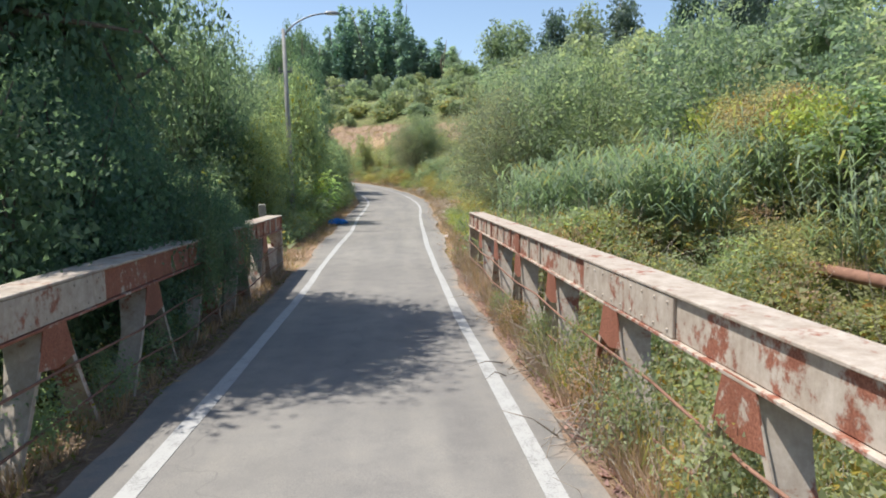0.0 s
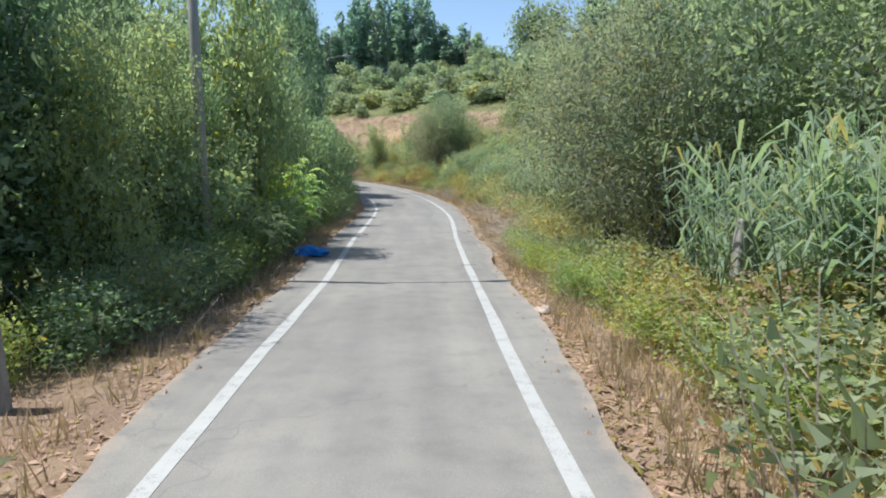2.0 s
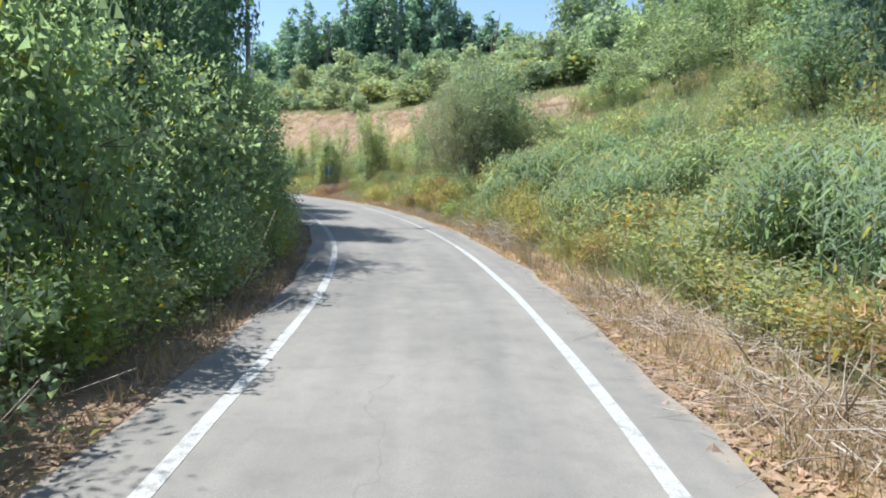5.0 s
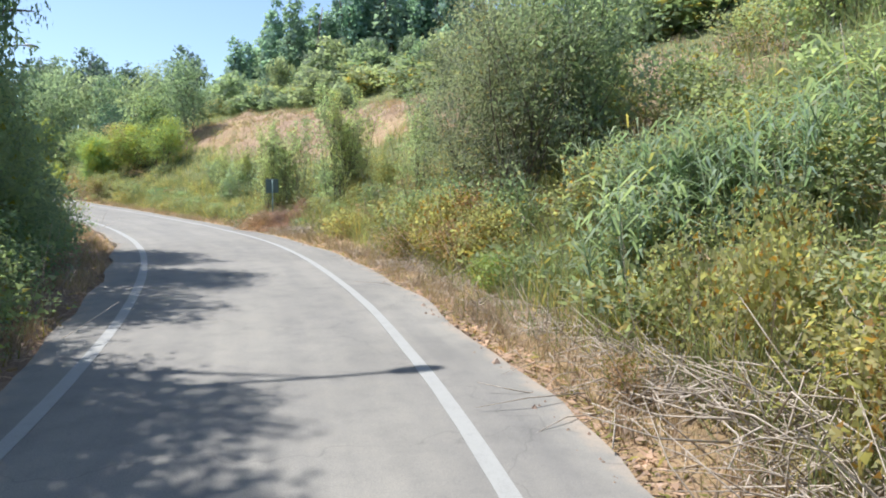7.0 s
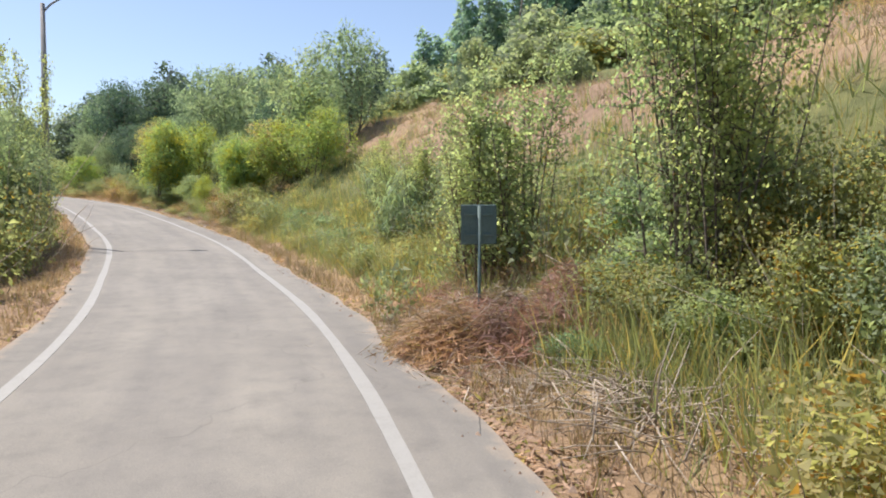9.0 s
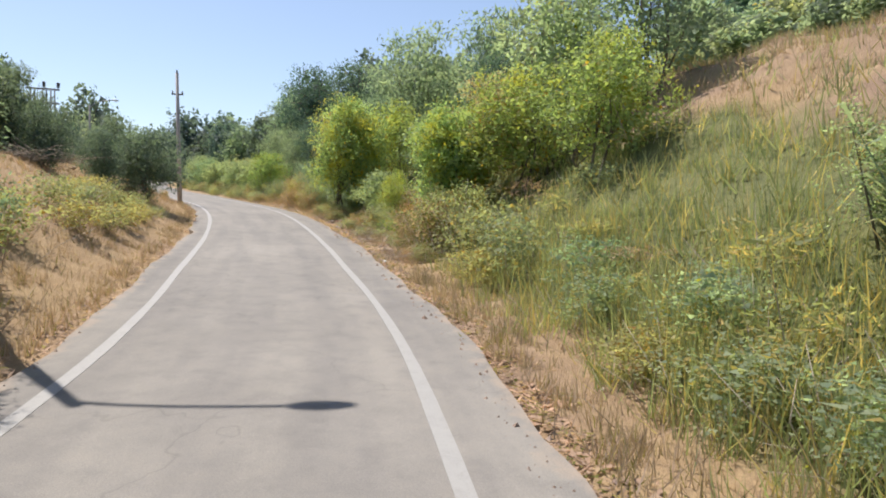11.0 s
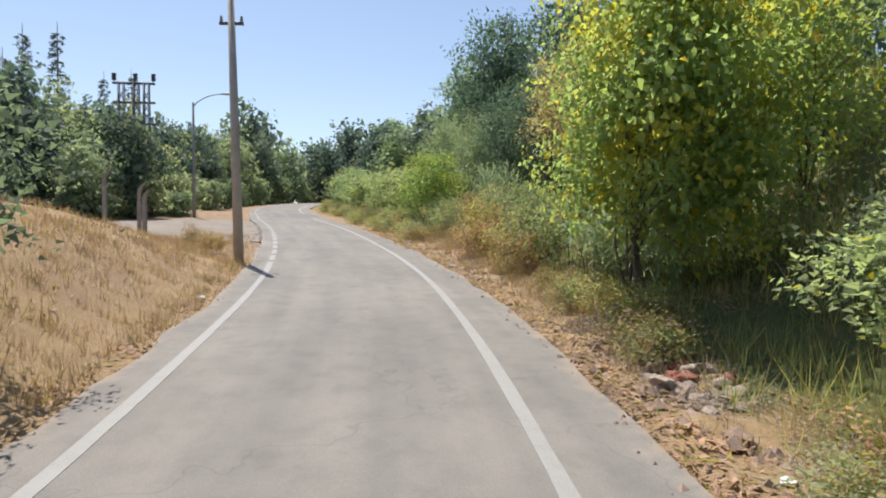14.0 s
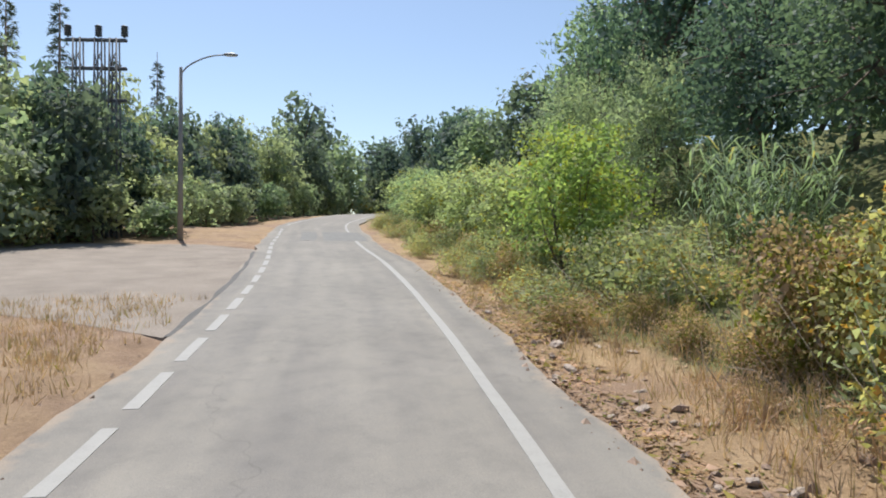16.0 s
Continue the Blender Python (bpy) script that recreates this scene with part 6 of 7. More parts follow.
plants("aspen", [(92.3, 5.8, 0.7, 0.6), (90.8, 6.4, 0.75, 0.7), (89.4, 6.9, 0.75, 0.7), (94.6, -4.1, 0.85, 0.6), (93.0, -4.4, 0.75, 0.6), (96.4, -4.2, 0.95, 0.6)], 2)
plants("weed", [(91.6, 5.6, 0.7, 0.8), (90.0, 5.8, 0.8, 0.9), (88.6, 6.4, 0.9, 1.0), (90.2, 7.8, 0.9, 1.1), (92.8, 7.2, 0.8, 1.0)])
plants("gold", [(97.4, -3.7, 0.75, 0.7), (99.2, -3.8, 0.6, 0.65), (91.4, -3.8, 0.9, 0.8), (93.2, -3.7, 1.0, 0.8), (95.3, -3.8, 1.1, 0.85)])
plants("weed", [(92.3, -3.9, 1.0, 0.8), (94.3, -3.9, 1.1, 0.85), (96.4, -3.9, 1.0, 0.8), (98.4, -4.1, 0.9, 0.75)])
plants("aspen", [(79, 9.0, 0.6, 0.8), (96.5, 7.2, 0.45, 0.7), (75.5, 6.6, 0.7, 0.8), (62, 15, 1.1, 1.0), (66, 17, 1.2, 1.0), (58, 16, 1.1, 1.0), (70, 19, 1.2, 1.1)], 2)
plants("weed", [(87.5, 4.6, 0.45, 0.7), (89.5, 4.3, 0.4, 0.7), (92, 4.5, 0.45, 0.8), (95.5, 4.6, 0.45, 0.8), (99, 4.8, 0.5, 0.8)])
plants("gold", [(88.5, 5.0, 0.5, 0.8), (91, 4.9, 0.45, 0.7), (97, 4.4, 0.4, 0.7), (103, 4.4, 0.5, 0.8)])
for k, (x, y, h, w) in enumerate(((-3.7, 81.7, 1.1, 0.9), (-3.2, 82.2, 0.9, 0.9), (-3.3, 81.2, 1.05, 0.8), (-6.7, 84.6, 1.02, 0.95), (-6.1, 85.0, 0.9, 0.9), (-7.2, 85.3, 0.72, 0.8))):
    plant("aspen", x, y, h, w, k % 2)
for k in range(22):
    x, y = float(reeds.uniform(-8.6, -4.0)), float(reeds.uniform(83.7, 85.8))
    plant(("slope_gold", "slope_green", "slope_dry", "slope_green")[k % 4], x, y, float(reeds.uniform(0.7, 1.1)), float(reeds.uniform(0.5, 0.8)), k % 3)
plants("deadred", [(84.9, 3.7, 0.26, 0.42), (85.5, 4.1, 0.28, 0.4), (84.2, 4.4, 0.36, 0.6), (82.8, 4.2, 0.3, 0.6), (83.6, 5.0, 0.42, 0.65)], 2)
heap = np.random.default_rng(8)
for k in range(17):
    x, y = -6.05 + float(heap.uniform(-0.85, 1.0)), 81.9 + float(heap.uniform(-0.5, 0.6))
    plant("deadstalk", x, y, float(heap.uniform(0.85, 1.45)), float(heap.uniform(0.8, 1.15)), 0 if k % 3 == 0 else 1)
for k in range(7):
    x, y = -6.1 + float(heap.uniform(-0.8, 1.0)), 81.95 + float(heap.uniform(-0.4, 0.5))
    plant("deadred", x, y, float(heap.uniform(0.35, 0.5)), float(heap.uniform(0.4, 0.5)), k % 2)
plants("deadstalk", [(82.6, 3.9, 0.6, 1.0), (83.6, 4.4, 0.8, 1.05), (82.0, 4.6, 0.8, 1.0), (84.4, 4.3, 0.7, 0.95), (83.2, 5.1, 1.0, 0.9), (81.2, 4.3, 0.6, 0.95), (84.3, 5.2, 1.1, 0.8), (82.2, 5.4, 0.9, 0.9)], 2)
plants("greenweed_near", [(81.0, 6.0, 0.45, 0.7), (79.0, 5.3, 0.5, 0.6), (80.2, 4.3, 0.26, 0.45), (81.8, 6.4, 0.7, 0.8)], 1)
plants("gold_near", [(80.2, 5.2, 0.5, 0.55), (81.2, 5.2, 0.45, 0.5), (79.3, 6.1, 0.75, 0.6), (78.4, 5.8, 0.7, 0.6), (78.0, 6.7, 0.85, 0.65)], 1)
plants("weed_near", [(79.6, 5.3, 0.55, 0.55), (78.8, 6.6, 0.85, 0.65), (79.9, 6.7, 0.75, 0.6), (77.6, 5.9, 0.7, 0.6)], 1)
plants("brush", [(81.8, 3.6, 0.4, 1.0), (80.0, 3.8, 0.4, 0.9), (83.2, 3.5, 0.4, 0.9), (79.4, 4.4, 0.5, 0.9), (38, 4.2, 0.7, 1.0), (40.5, 4.4, 0.7, 1.1), (37, 5.0, 0.8, 1.0), (108, 4.0, 0.8, 0.9), (70, 3.9, 0.8, 0.8), (113, 4.2, 0.8, 0.9), (6, 3.1, 0.8, 0.6), (9, 3.1, 0.9, 0.6), (11.5, 3.2, 1.2, 0.9), (13, 3.4, 1.2, 0.9), (14.5, 3.1, 0.9, 0.8), (16.8, 3.2, 0.7, 0.8)], 2)

# right, from the bend to the end
plants("yellow", [(109.4, 7.6, 0.75, 0.9), (117.8, 5.6, 0.42, 0.34), (119.4, 6.2, 0.42, 0.36), (145.3, 5.7, 0.75, 0.85), (105.5, 8.4, 0.7, 0.8), (125.5, 8.0, 0.9, 0.9)])
plants("fresh", [(117.5, 9.0, 0.5, 0.7), (119.5, 5.6, 0.45, 0.6), (149, 5.4, 0.55, 0.8), (154, 5.6, 0.55, 0.8), (160, 5.6, 0.55, 0.9), (166, 5.8, 0.6, 0.9), (172, 6.0, 0.7, 1.0)])
plants("willow", [(131, 9.0, 0.85, 0.75), (135, 9.8, 0.85, 0.75), (148, 9, 0.7, 0.7), (153, 9.2, 0.7, 0.75)])
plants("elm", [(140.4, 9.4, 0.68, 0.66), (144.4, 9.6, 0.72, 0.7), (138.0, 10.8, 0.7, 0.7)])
plants("far_bush", [(222, -9, 1.5, 1.2), (223, -5, 1.4, 1.2), (224, -1, 1.4, 1.2), (224, 3, 1.4, 1.2), (222, 7, 1.4, 1.2), (216, 8.5, 1.3, 1.2), (160, 8, 0.9, 0.9), (168, 8.5, 0.9, 0.9), (163, -7.2, 0.7, 0.8), (158.5, -11, 0.8, 0.9), (158, -15.5, 0.8, 0.9), (157, -20, 0.8, 0.9)])
plants("reed", [(140.5, 7.4, 0.8, 1.0), (142.5, 7.8, 0.8, 1.0), (125.2, 5.7, 0.7, 0.8), (125.9, 6.3, 0.75, 0.9), (126.8, 5.9, 0.7, 0.8), (124.6, 6.6, 0.7, 0.8)])
plants("maple_near", [(124.1, 5.1, 1.05, 0.88)])
plant("maple", -25.2, 106.3, 0.7, 0.66, 1)
plants("gold", [(123.2, 4.3, 0.5, 0.7), (124.6, 4.2, 0.45, 0.6)])
plants("lime", [(113.4, 4.6, 0.5, 0.7)])
plants("fresh", [(110.5, 9.5, 0.9, 0.9)])
plants("weed", [(113.4, 6.3, 0.9, 1.0), (115.2, 6.6, 1.0, 1.0), (116.6, 7.2, 1.0, 1.0), (114.4, 7.8, 1.1, 1.1), (121.4, 6.6, 0.9, 1.0)])
plants("russet", [(112.8, 6.0, 0.7, 0.8), (115.9, 5.9, 0.6, 0.8), (117.4, 6.4, 0.7, 0.9), (113.6, 7.2, 1.0, 1.0)], 2)
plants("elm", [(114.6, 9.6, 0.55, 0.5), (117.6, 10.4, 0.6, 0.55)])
plants("ochre", [(111.2, 7.4, 0.8, 0.85)])
plants("willow", [(113.5, 11, 1.1, 1.0), (108.5, 11.5, 1.05, 1.0)])
plants("ochre", [(18, 11.2, 0.6, 0.8), (13.5, 12.5, 0.5, 0.7)])
plants("fresh", [(15.5, 12, 0.55, 0.8)])
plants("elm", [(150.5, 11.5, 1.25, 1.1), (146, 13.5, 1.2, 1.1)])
plants("ochre", [(133.5, 7.8, 1.0, 0.95), (137, 9, 0.9, 0.9)], 2)
plants("fresh", [(120.5, 8.6, 0.7, 0.8)])
plants("russet", [(70.2, 5.2, 0.6, 0.8), (72.6, 4.4, 0.5, 0.7), (36.5, 4.2, 0.4, 0.8), (42.0, 4.2, 0.4, 0.8), (53.5, 4.6, 0.5, 0.8)], 2)
plants("brush", [(33, 3.9, 0.7, 0.9), (35, 4.0, 0.7, 1.0), (43, 4.3, 0.7, 1.0), (46, 4.5, 0.7, 1.0), (34, 3.5, 0.6, 1.0), (36.3, 3.6, 0.6, 1.0), (38.6, 3.6, 0.6, 1.1), (41, 3.7, 0.6, 1.0), (44.5, 3.7, 0.6, 1.0), (48, 3.8, 0.6, 1.0), (50.5, 4.0, 0.6, 1.0), (30.5, 3.6, 0.6, 1.0), (35.4, 4.4, 0.9, 1.2), (59, 4.2, 0.8, 0.9), (61.5, 4.2, 0.8, 0.9), (64.5, 4.3, 0.7, 0.9), (78.5, 4.2, 0.8, 0.9)], 2)
plants("russet_near", [(108.4, 4.9, 0.9, 0.95), (137.3, 5.2, 1.05, 0.85)], 1)
plants("gold_near", [(109.6, 5.3, 1.05, 0.95), (107.2, 5.2, 1.1, 1.0)], 1)
plants("russet", [(110.2, 4.4, 0.6, 0.7),  (112.2, 4.7, 0.6, 0.8), (118.5, 4.5, 0.5, 0.7), (122.5, 4.0, 0.45, 0.7), (129.8, 4.3, 0.6, 0.8)], 2)
plants("gold_near", [(131.0, 4.7, 0.9, 0.9), (134.6, 4.9, 1.0, 0.95), (136.2, 5.6, 1.1, 1.0)], 2)
plants("russet", [(132.4, 4.4, 0.95, 0.9), (134.0, 4.2, 0.7, 0.8), (130.4, 4.2, 0.6, 0.7)], 2)
plants("weed_near", [(131.8, 5.2, 1.15, 1.0), (133.6, 5.2, 1.2, 1.05), (135.4, 5.4, 1.1, 1.0)], 1)
plants("weed", [(129.4, 5.0, 1.1, 1.0), (141, 5.4, 0.9, 1.1), (143, 5.2, 0.9, 1.0), (105, 5.2, 0.9, 1.1), (103, 5.0, 0.8, 1.0), (116.8, 4.9, 0.7, 0.9), (147.5, 4.6, 0.7, 0.9)])

for k in range(46):
    s = float(reeds.uniform(107, 132))
    x, y = map(float, at(s, float(edge_right(s)) + float(reeds.uniform(0.75, 1.6))))
    plant(("slope_dry", "fill_russet", "slope_dry", "fill_weed", "brush")[k % 5], x, y, float(reeds.uniform(0.25, 0.42)), float(reeds.uniform(0.35, 0.6)), k % 2)

for k in range(34):
    s = float(reeds.uniform(135.5, 144))
    x, y = map(float, at(s, float(edge_right(s)) + float(reeds.uniform(1.2, 2.6))))
    plant(("slope_dry", "slope_dry", "fill_russet")[k % 3], x, y, float(reeds.uniform(0.22, 0.42)), float(reeds.uniform(0.3, 0.55)), k % 2)

# dry growth along the far right verge
for k in range(26):
    s = 141 + 1.35 * k
    x, y = map(float, at(s, float(reeds.uniform(3.5, 4.9))))
    plant("fill_" + ("russet", "weed", "gold", "weed")[k % 4], x, y, float(reeds.uniform(0.4, 0.75)), float(reeds.uniform(0.6, 0.9)), k % 2)
# thicket behind the crest of the road
for k in range(13):
    t = k / 12
    x, y = -122 + 12 * t + 1.5 * (k % 2), 132 + 29 * t
    plant("far_bush" if k % 2 else "far_dark", x, y, 1.5 if k % 2 else 0.62, 1.3 if k % 2 else 0.6, k % 3, float(ground_z(x, y)[0]) - 0.9)

for x, y, h, w in ((-49.0, 112.3, 0.4, 0.35), (-49.8, 113.0, 0.36, 0.3), (-50.8, 112.6, 0.4, 0.35)):
    plant("russet", x, y, h, w)

# the woods past the gravel yard
plants("far_dark", [(160.8, -9.8, 0.66, 0.55), (162.3, -11.3, 0.72, 0.6), (161.5, -13, 0.68, 0.55), (162, -17, 0.62, 0.6), (161, -22, 0.65, 0.62), (158, -27, 0.7, 0.65), (153, -30, 0.7, 0.65), (166, -9.5, 0.55, 0.5), (172, -9.5, 0.58, 0.55), (178, -9.5, 0.6, 0.55), (185, -9, 0.65, 0.6), (192, -8.5, 0.75, 0.7), (199, -8, 0.85, 0.75), (147, -31, 0.7, 0.65), (206, -7, 0.9, 0.8), (213, -4, 0.95, 0.85), (219, 1, 1.0, 0.9), (214, 6, 0.95, 0.85)])
plants("far_dark", [(168, -19, 0.85, 0.75), (176, -17, 0.85, 0.75), (186, -17, 0.9, 0.8), (197, -16, 1.0, 0.85), (166, -29, 0.9, 0.8), (157, -36, 0.9, 0.8), (147, -40, 0.95, 0.85), (137, -36, 0.75, 0.8), (128, -34, 0.7, 0.8), (118, -28, 0.6, 0.75), (110, -26, 0.6, 0.75), (208, -16, 1.1, 0.95), (222, -9, 1.1, 1.0), (226, 8, 1.1, 1.0)])
plants("far_dark", [(207, 8, 0.85, 0.75), (200, 9.5, 0.8, 0.7), (193, 9.5, 0.75, 0.7), (186, 9.5, 0.7, 0.65), (179, 9.5, 0.65, 0.6), (172, 10.5, 0.6, 0.6), (166, 12, 0.65, 0.65), (160, 16, 0.8, 0.75), (170, 20, 0.9, 0.8), (182, 19, 0.9, 0.8), (196, 20, 1.0, 0.9)])
plants("far_round", [(160.2, -9.0, 0.55, 0.6), (159.8, -13.5, 0.6, 0.65), (159, -18.5, 0.6, 0.65), (157, -23, 0.6, 0.65), (165, -7.4, 0.5, 0.5), (169, -7.2, 0.5, 0.55), (174, -7.0, 0.55, 0.6), (180, -6.8, 0.55, 0.6), (187, -6.6, 0.6, 0.6), (194, -6.4, 0.6, 0.6), (201, -5.8, 0.7, 0.65), (150, -27, 0.6, 0.65), (176, 6.6, 0.45, 0.55), (182, 6.6, 0.5, 0.6), (189, 6.4, 0.55, 0.6), (196, 6.2, 0.6, 0.6), (203, 5.6, 0.65, 0.65), (210, 3.5, 0.7, 0.7), (222, -4, 0.6, 0.8), (224, 0, 0.6, 0.8), (224, 4, 0.6, 0.8), (217, 5, 0.6, 0.8)])
for k in range(13):
    x, y = -73.5 - 1.9 * k + float(crowd.uniform(-0.6, 0.6)), 116.0 + 1.15 * k + float(crowd.uniform(-0.8, 0.8))
    plant("far_round", x, y, float(crowd.uniform(0.7, 1.0)), float(crowd.uniform(0.6, 0.8)), 2 if k % 3 else 0)
for k in range(12):
    x, y = -76 - 2.6 * k + float(crowd.uniform(-0.8, 0.8)), 112.5 + 2.2 * k + float(crowd.uniform(-1, 1))
    plant("far_dark", x, y, float(crowd.uniform(0.75, 0.95)), float(crowd.uniform(0.55, 0.7)), k % 3)
for x, y, h in ((-106, 122, 1.6), (-101, 118, 1.45), (-112, 131, 1.35), (-98, 110, 1.5), (-110, 118, 1.5), (-105, 126, 1.2)):
    plant("conifer", x, y, h, h * 0.9)
for x, y, top, w in ((-133, 156, 31.0, 1.5), (-138, 160, 28.5, 1.4), (-132.5, 177, 30.5, 1.6), (-126, 181.5, 29.0, 1.5), (-129.5, 183, 30.0, 1.5)):
    h = (top - float(ground_z(x, y)[0])) / 11
    plant("far_dark", x, y, max(h, 0.6), w, int(abs(x)) % 2)

# trees on the hill
for x, y, top, w in ((-5.3, 123.7, 19.2, 0.85), (-14, 135, 21.5, 0.9), (-26.6, 145, 22.5, 1.0), (-20, 131, 18.5, 0.7), (-33, 140, 20, 1.0), (2, 126, 18.5, 0.8), (9, 122, 18, 0.9), (-42, 140, 21, 1.2), (-50, 147, 24, 1.3), (-38, 150, 23, 1.2), (-12, 126, 16.5, 0.6), (-56, 141, 21, 1.1)):
    h = (top - float(ground_z(x, y)[0])) / 6
    plant("far_round", x, y, max(h, 0.5), w, int(abs(x)) % 3)
for x, y, top, w in ((-64, 151, 27, 0.9), (-71, 183, 34, 1.0), (-76, 172, 30, 1.0), (-58, 170, 29, 1.0), (-86, 178, 31, 1.0), (-94, 170, 27, 1.0), (-48, 163, 28, 1.0), (-82, 160, 26, 0.9), (20, 112, 21, 0.9), (28, 118, 24, 1.0), (14, 132, 22, 0.9), (36, 110, 24, 1.0), (24, 100, 19, 0.9), (32, 92, 19, 0.9), (-104, 176, 28, 1.0), (-70, 160, 28, 0.9)):
    h = (top - float(ground_z(x, y)[0])) / 11
    plant("far_dark", x, y, max(h, 0.45), w, int(abs(x)) % 3)
hill = np.random.default_rng(5)
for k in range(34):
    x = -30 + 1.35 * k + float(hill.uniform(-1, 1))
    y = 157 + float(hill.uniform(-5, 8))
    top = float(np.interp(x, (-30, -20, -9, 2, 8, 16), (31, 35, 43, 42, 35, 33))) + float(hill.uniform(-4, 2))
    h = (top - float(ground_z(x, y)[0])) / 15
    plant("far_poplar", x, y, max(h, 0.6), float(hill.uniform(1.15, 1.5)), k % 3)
for x, y, top, w in ((20, 128, 33, 0.9), (30, 122, 34, 1.0), (40, 116, 35, 1.0), (26, 140, 36, 1.0), (48, 106, 35, 1.0), (54, 95, 34, 1.0), (38, 130, 37, 1.0), (58, 82, 33, 1.0), (60, 112, 38, 1.0), (64, 70, 32, 1.0), (-40, 165, 31, 1.0), (-52, 158, 29, 1.0), (-60, 160, 28, 0.9), (-66, 168, 30, 0.9), (46, 88, 30, 0.9), (70, 60, 31, 1.0)):
    h = (top - float(ground_z(x, y)[0])) / 11
    plant("far_dark", x, y, min(max(h, 0.5), 1.3), w, int(abs(x)) % 3)
for k in range(52):
    x, y = float(hill.uniform(-36, 34)), float(hill.uniform(108, 152))
    s_, o_, _ = along_of(x, y)
    if o_[0] < 24:
        continue
    plant("far_round", x, y, float(hill.uniform(0.45, 0.9)), float(hill.uniform(0.5, 0.95)), k % 3)
for k in range(330):
    s = float(hill.uniform(44, 112)) if k < 270 else float(hill.uniform(112, 160))
    o = float(edge_right(s)) + 1.9 + float(hill.gamma(1.7, 2.6))
    x, y = map(float, at(s, o))
    out = o - float(edge_right(s))
    if 74 < s < 112 and 5.0 < out < 18 and k % 6 or 70 < s < 75 and 7.5 < out < 18 and k % 5 or 79 < s < 84 and out < 4:
        continue
    kind = "slope_dry" if 70 < s < 112 and out > 8 else ("slope_green", "slope_gold", "slope_green", "slope_green" if s < 76 else "slope_gold", "slope_dry")[k % 5]
    plant(kind, x, y, float(hill.uniform(0.5, 1.0)) * (0.6 if s > 76 else 1.0), float(hill.uniform(0.8, 1.3)), k % 3)
for k in range(60):
    s, o = float(hill.uniform(6, 44)), float(hill.uniform(5, 22))
    if 0.4 * s < o < 9.6 and 8.5 < s < 24:
        continue
    x, y = map(float, at(s, o))
    plant(("slope_green", "slope_gold")[k % 2], x, y, float(hill.uniform(0.8, 1.5)), float(hill.uniform(1.0, 1.6)), k % 3)
for k in range(70):
    s, o = float(hill.uniform(2, 22)), float(hill.uniform(4.2, 15))
    x, y = map(float, at(s, o))
    if 0.4 * s < o < 9.6 and s > 8.5:
        continue
    tall = 0.75 if o > 0.4 * s else 1.15
    plant(("slope_dry", "slope_green", "gold", "slope_gold", "slope_green")[k % 5], x, y, tall * float(hill.uniform(0.7, 1.2)), float(hill.uniform(0.9, 1.5)), k % 3)
for k in range(70):
    s, o = float(hill.uniform(17, 34)), float(hill.uniform(9.5, 20))
    x, y = map(float, at(s, o))
    plant(("slope_green", "slope_gold", "slope_gold", "slope_dry")[k % 4], x, y, float(hill.uniform(0.9, 1.6)), float(hill.uniform(1.0, 1.6)), k % 3)
for k in range(60):
    s, o = float(hill.uniform(3, 18.5)), float(hill.uniform(2.9, 5.2))
    x, y = map(float, at(s, o))
    plant(("slope_green", "slope_gold", "slope_green", "slope_dry")[k % 4], x, y, float(hill.uniform(0.7, 1.2)), float(hill.uniform(0.7, 1.1)), k % 3)
for k in range(50):
    s, o = float(hill.uniform(1, 19)), float(hill.uniform(-6.0, -3.2))
    x, y = map(float, at(s, o))
    plant(("slope_green", "slope_gold", "slope_green")[k % 3], x, y, float(hill.uniform(0.6, 1.1)), float(hill.uniform(0.7, 1.1)), k % 3)
for k in range(80):
    s, o = float(hill.uniform(8.5, 22)), float(hill.uniform(4.5, 10))
    x, y = map(float, at(s, o))
    plant(("slope_gold", "slope_green", "slope_dry")[k % 3], x, y, float(hill.uniform(0.35, 0.6)), float(hill.uniform(0.7, 1.2)), k % 3)
for k in range(72):
    s = float(hill.uniform(48, 135))
    o = float(hill.uniform(20, 52))
    x, y = map(float, at(s, o))
    plant(("far_bush", "far_round", "far_bush")[k % 3], x, y, float(hill.uniform(0.4, 1.0)), float(hill.uniform(0.5, 1.1)), k // 3 % 3)
for k in range(18):
    s = 62 + 3.2 * k + float(hill.uniform(-1, 1))
    x, y = map(float, at(s, float(edge_right(s)) + float(hill.uniform(17, 25))))
    plant("far_round", x, y, float(hill.uniform(0.4, 0.75)), float(hill.uniform(0.45, 0.75)), k % 3)
for k in range(24):
    s = float(hill.uniform(60, 125))
    x, y = map(float, at(s, float(edge_right(s)) + float(hill.uniform(15, 24))))
    plant("far_bush", x, y, float(hill.uniform(0.35, 0.8)), float(hill.uniform(0.6, 1.2)), k % 3)
for k in range(10):
    s, o = float(hill.uniform(-10, 70)), float(hill.uniform(28, 50))
    x, y = map(float, at(s, o))
    plant("far_round", x, y, float(hill.uniform(0.8, 1.3)), float(hill.uniform(0.8, 1.3)), k % 3)
for k in range(12):
    s, o = float(hill.uniform(0, 60)), float(hill.uniform(-34, -18))
    x, y = map(float, at(s, o))
    plant("far_dark", x, y, float(hill.uniform(0.8, 1.1)), float(hill.uniform(0.8, 1.0)), k % 3)
for k in range(8):
    s, o = float(hill.uniform(64, 104)), float(hill.uniform(-34, -14))
    x, y = map(float, at(s, o))
    plant("far_round", x, y, float(hill.uniform(0.6, 0.9)), float(hill.uniform(0.7, 1.0)), k % 3)

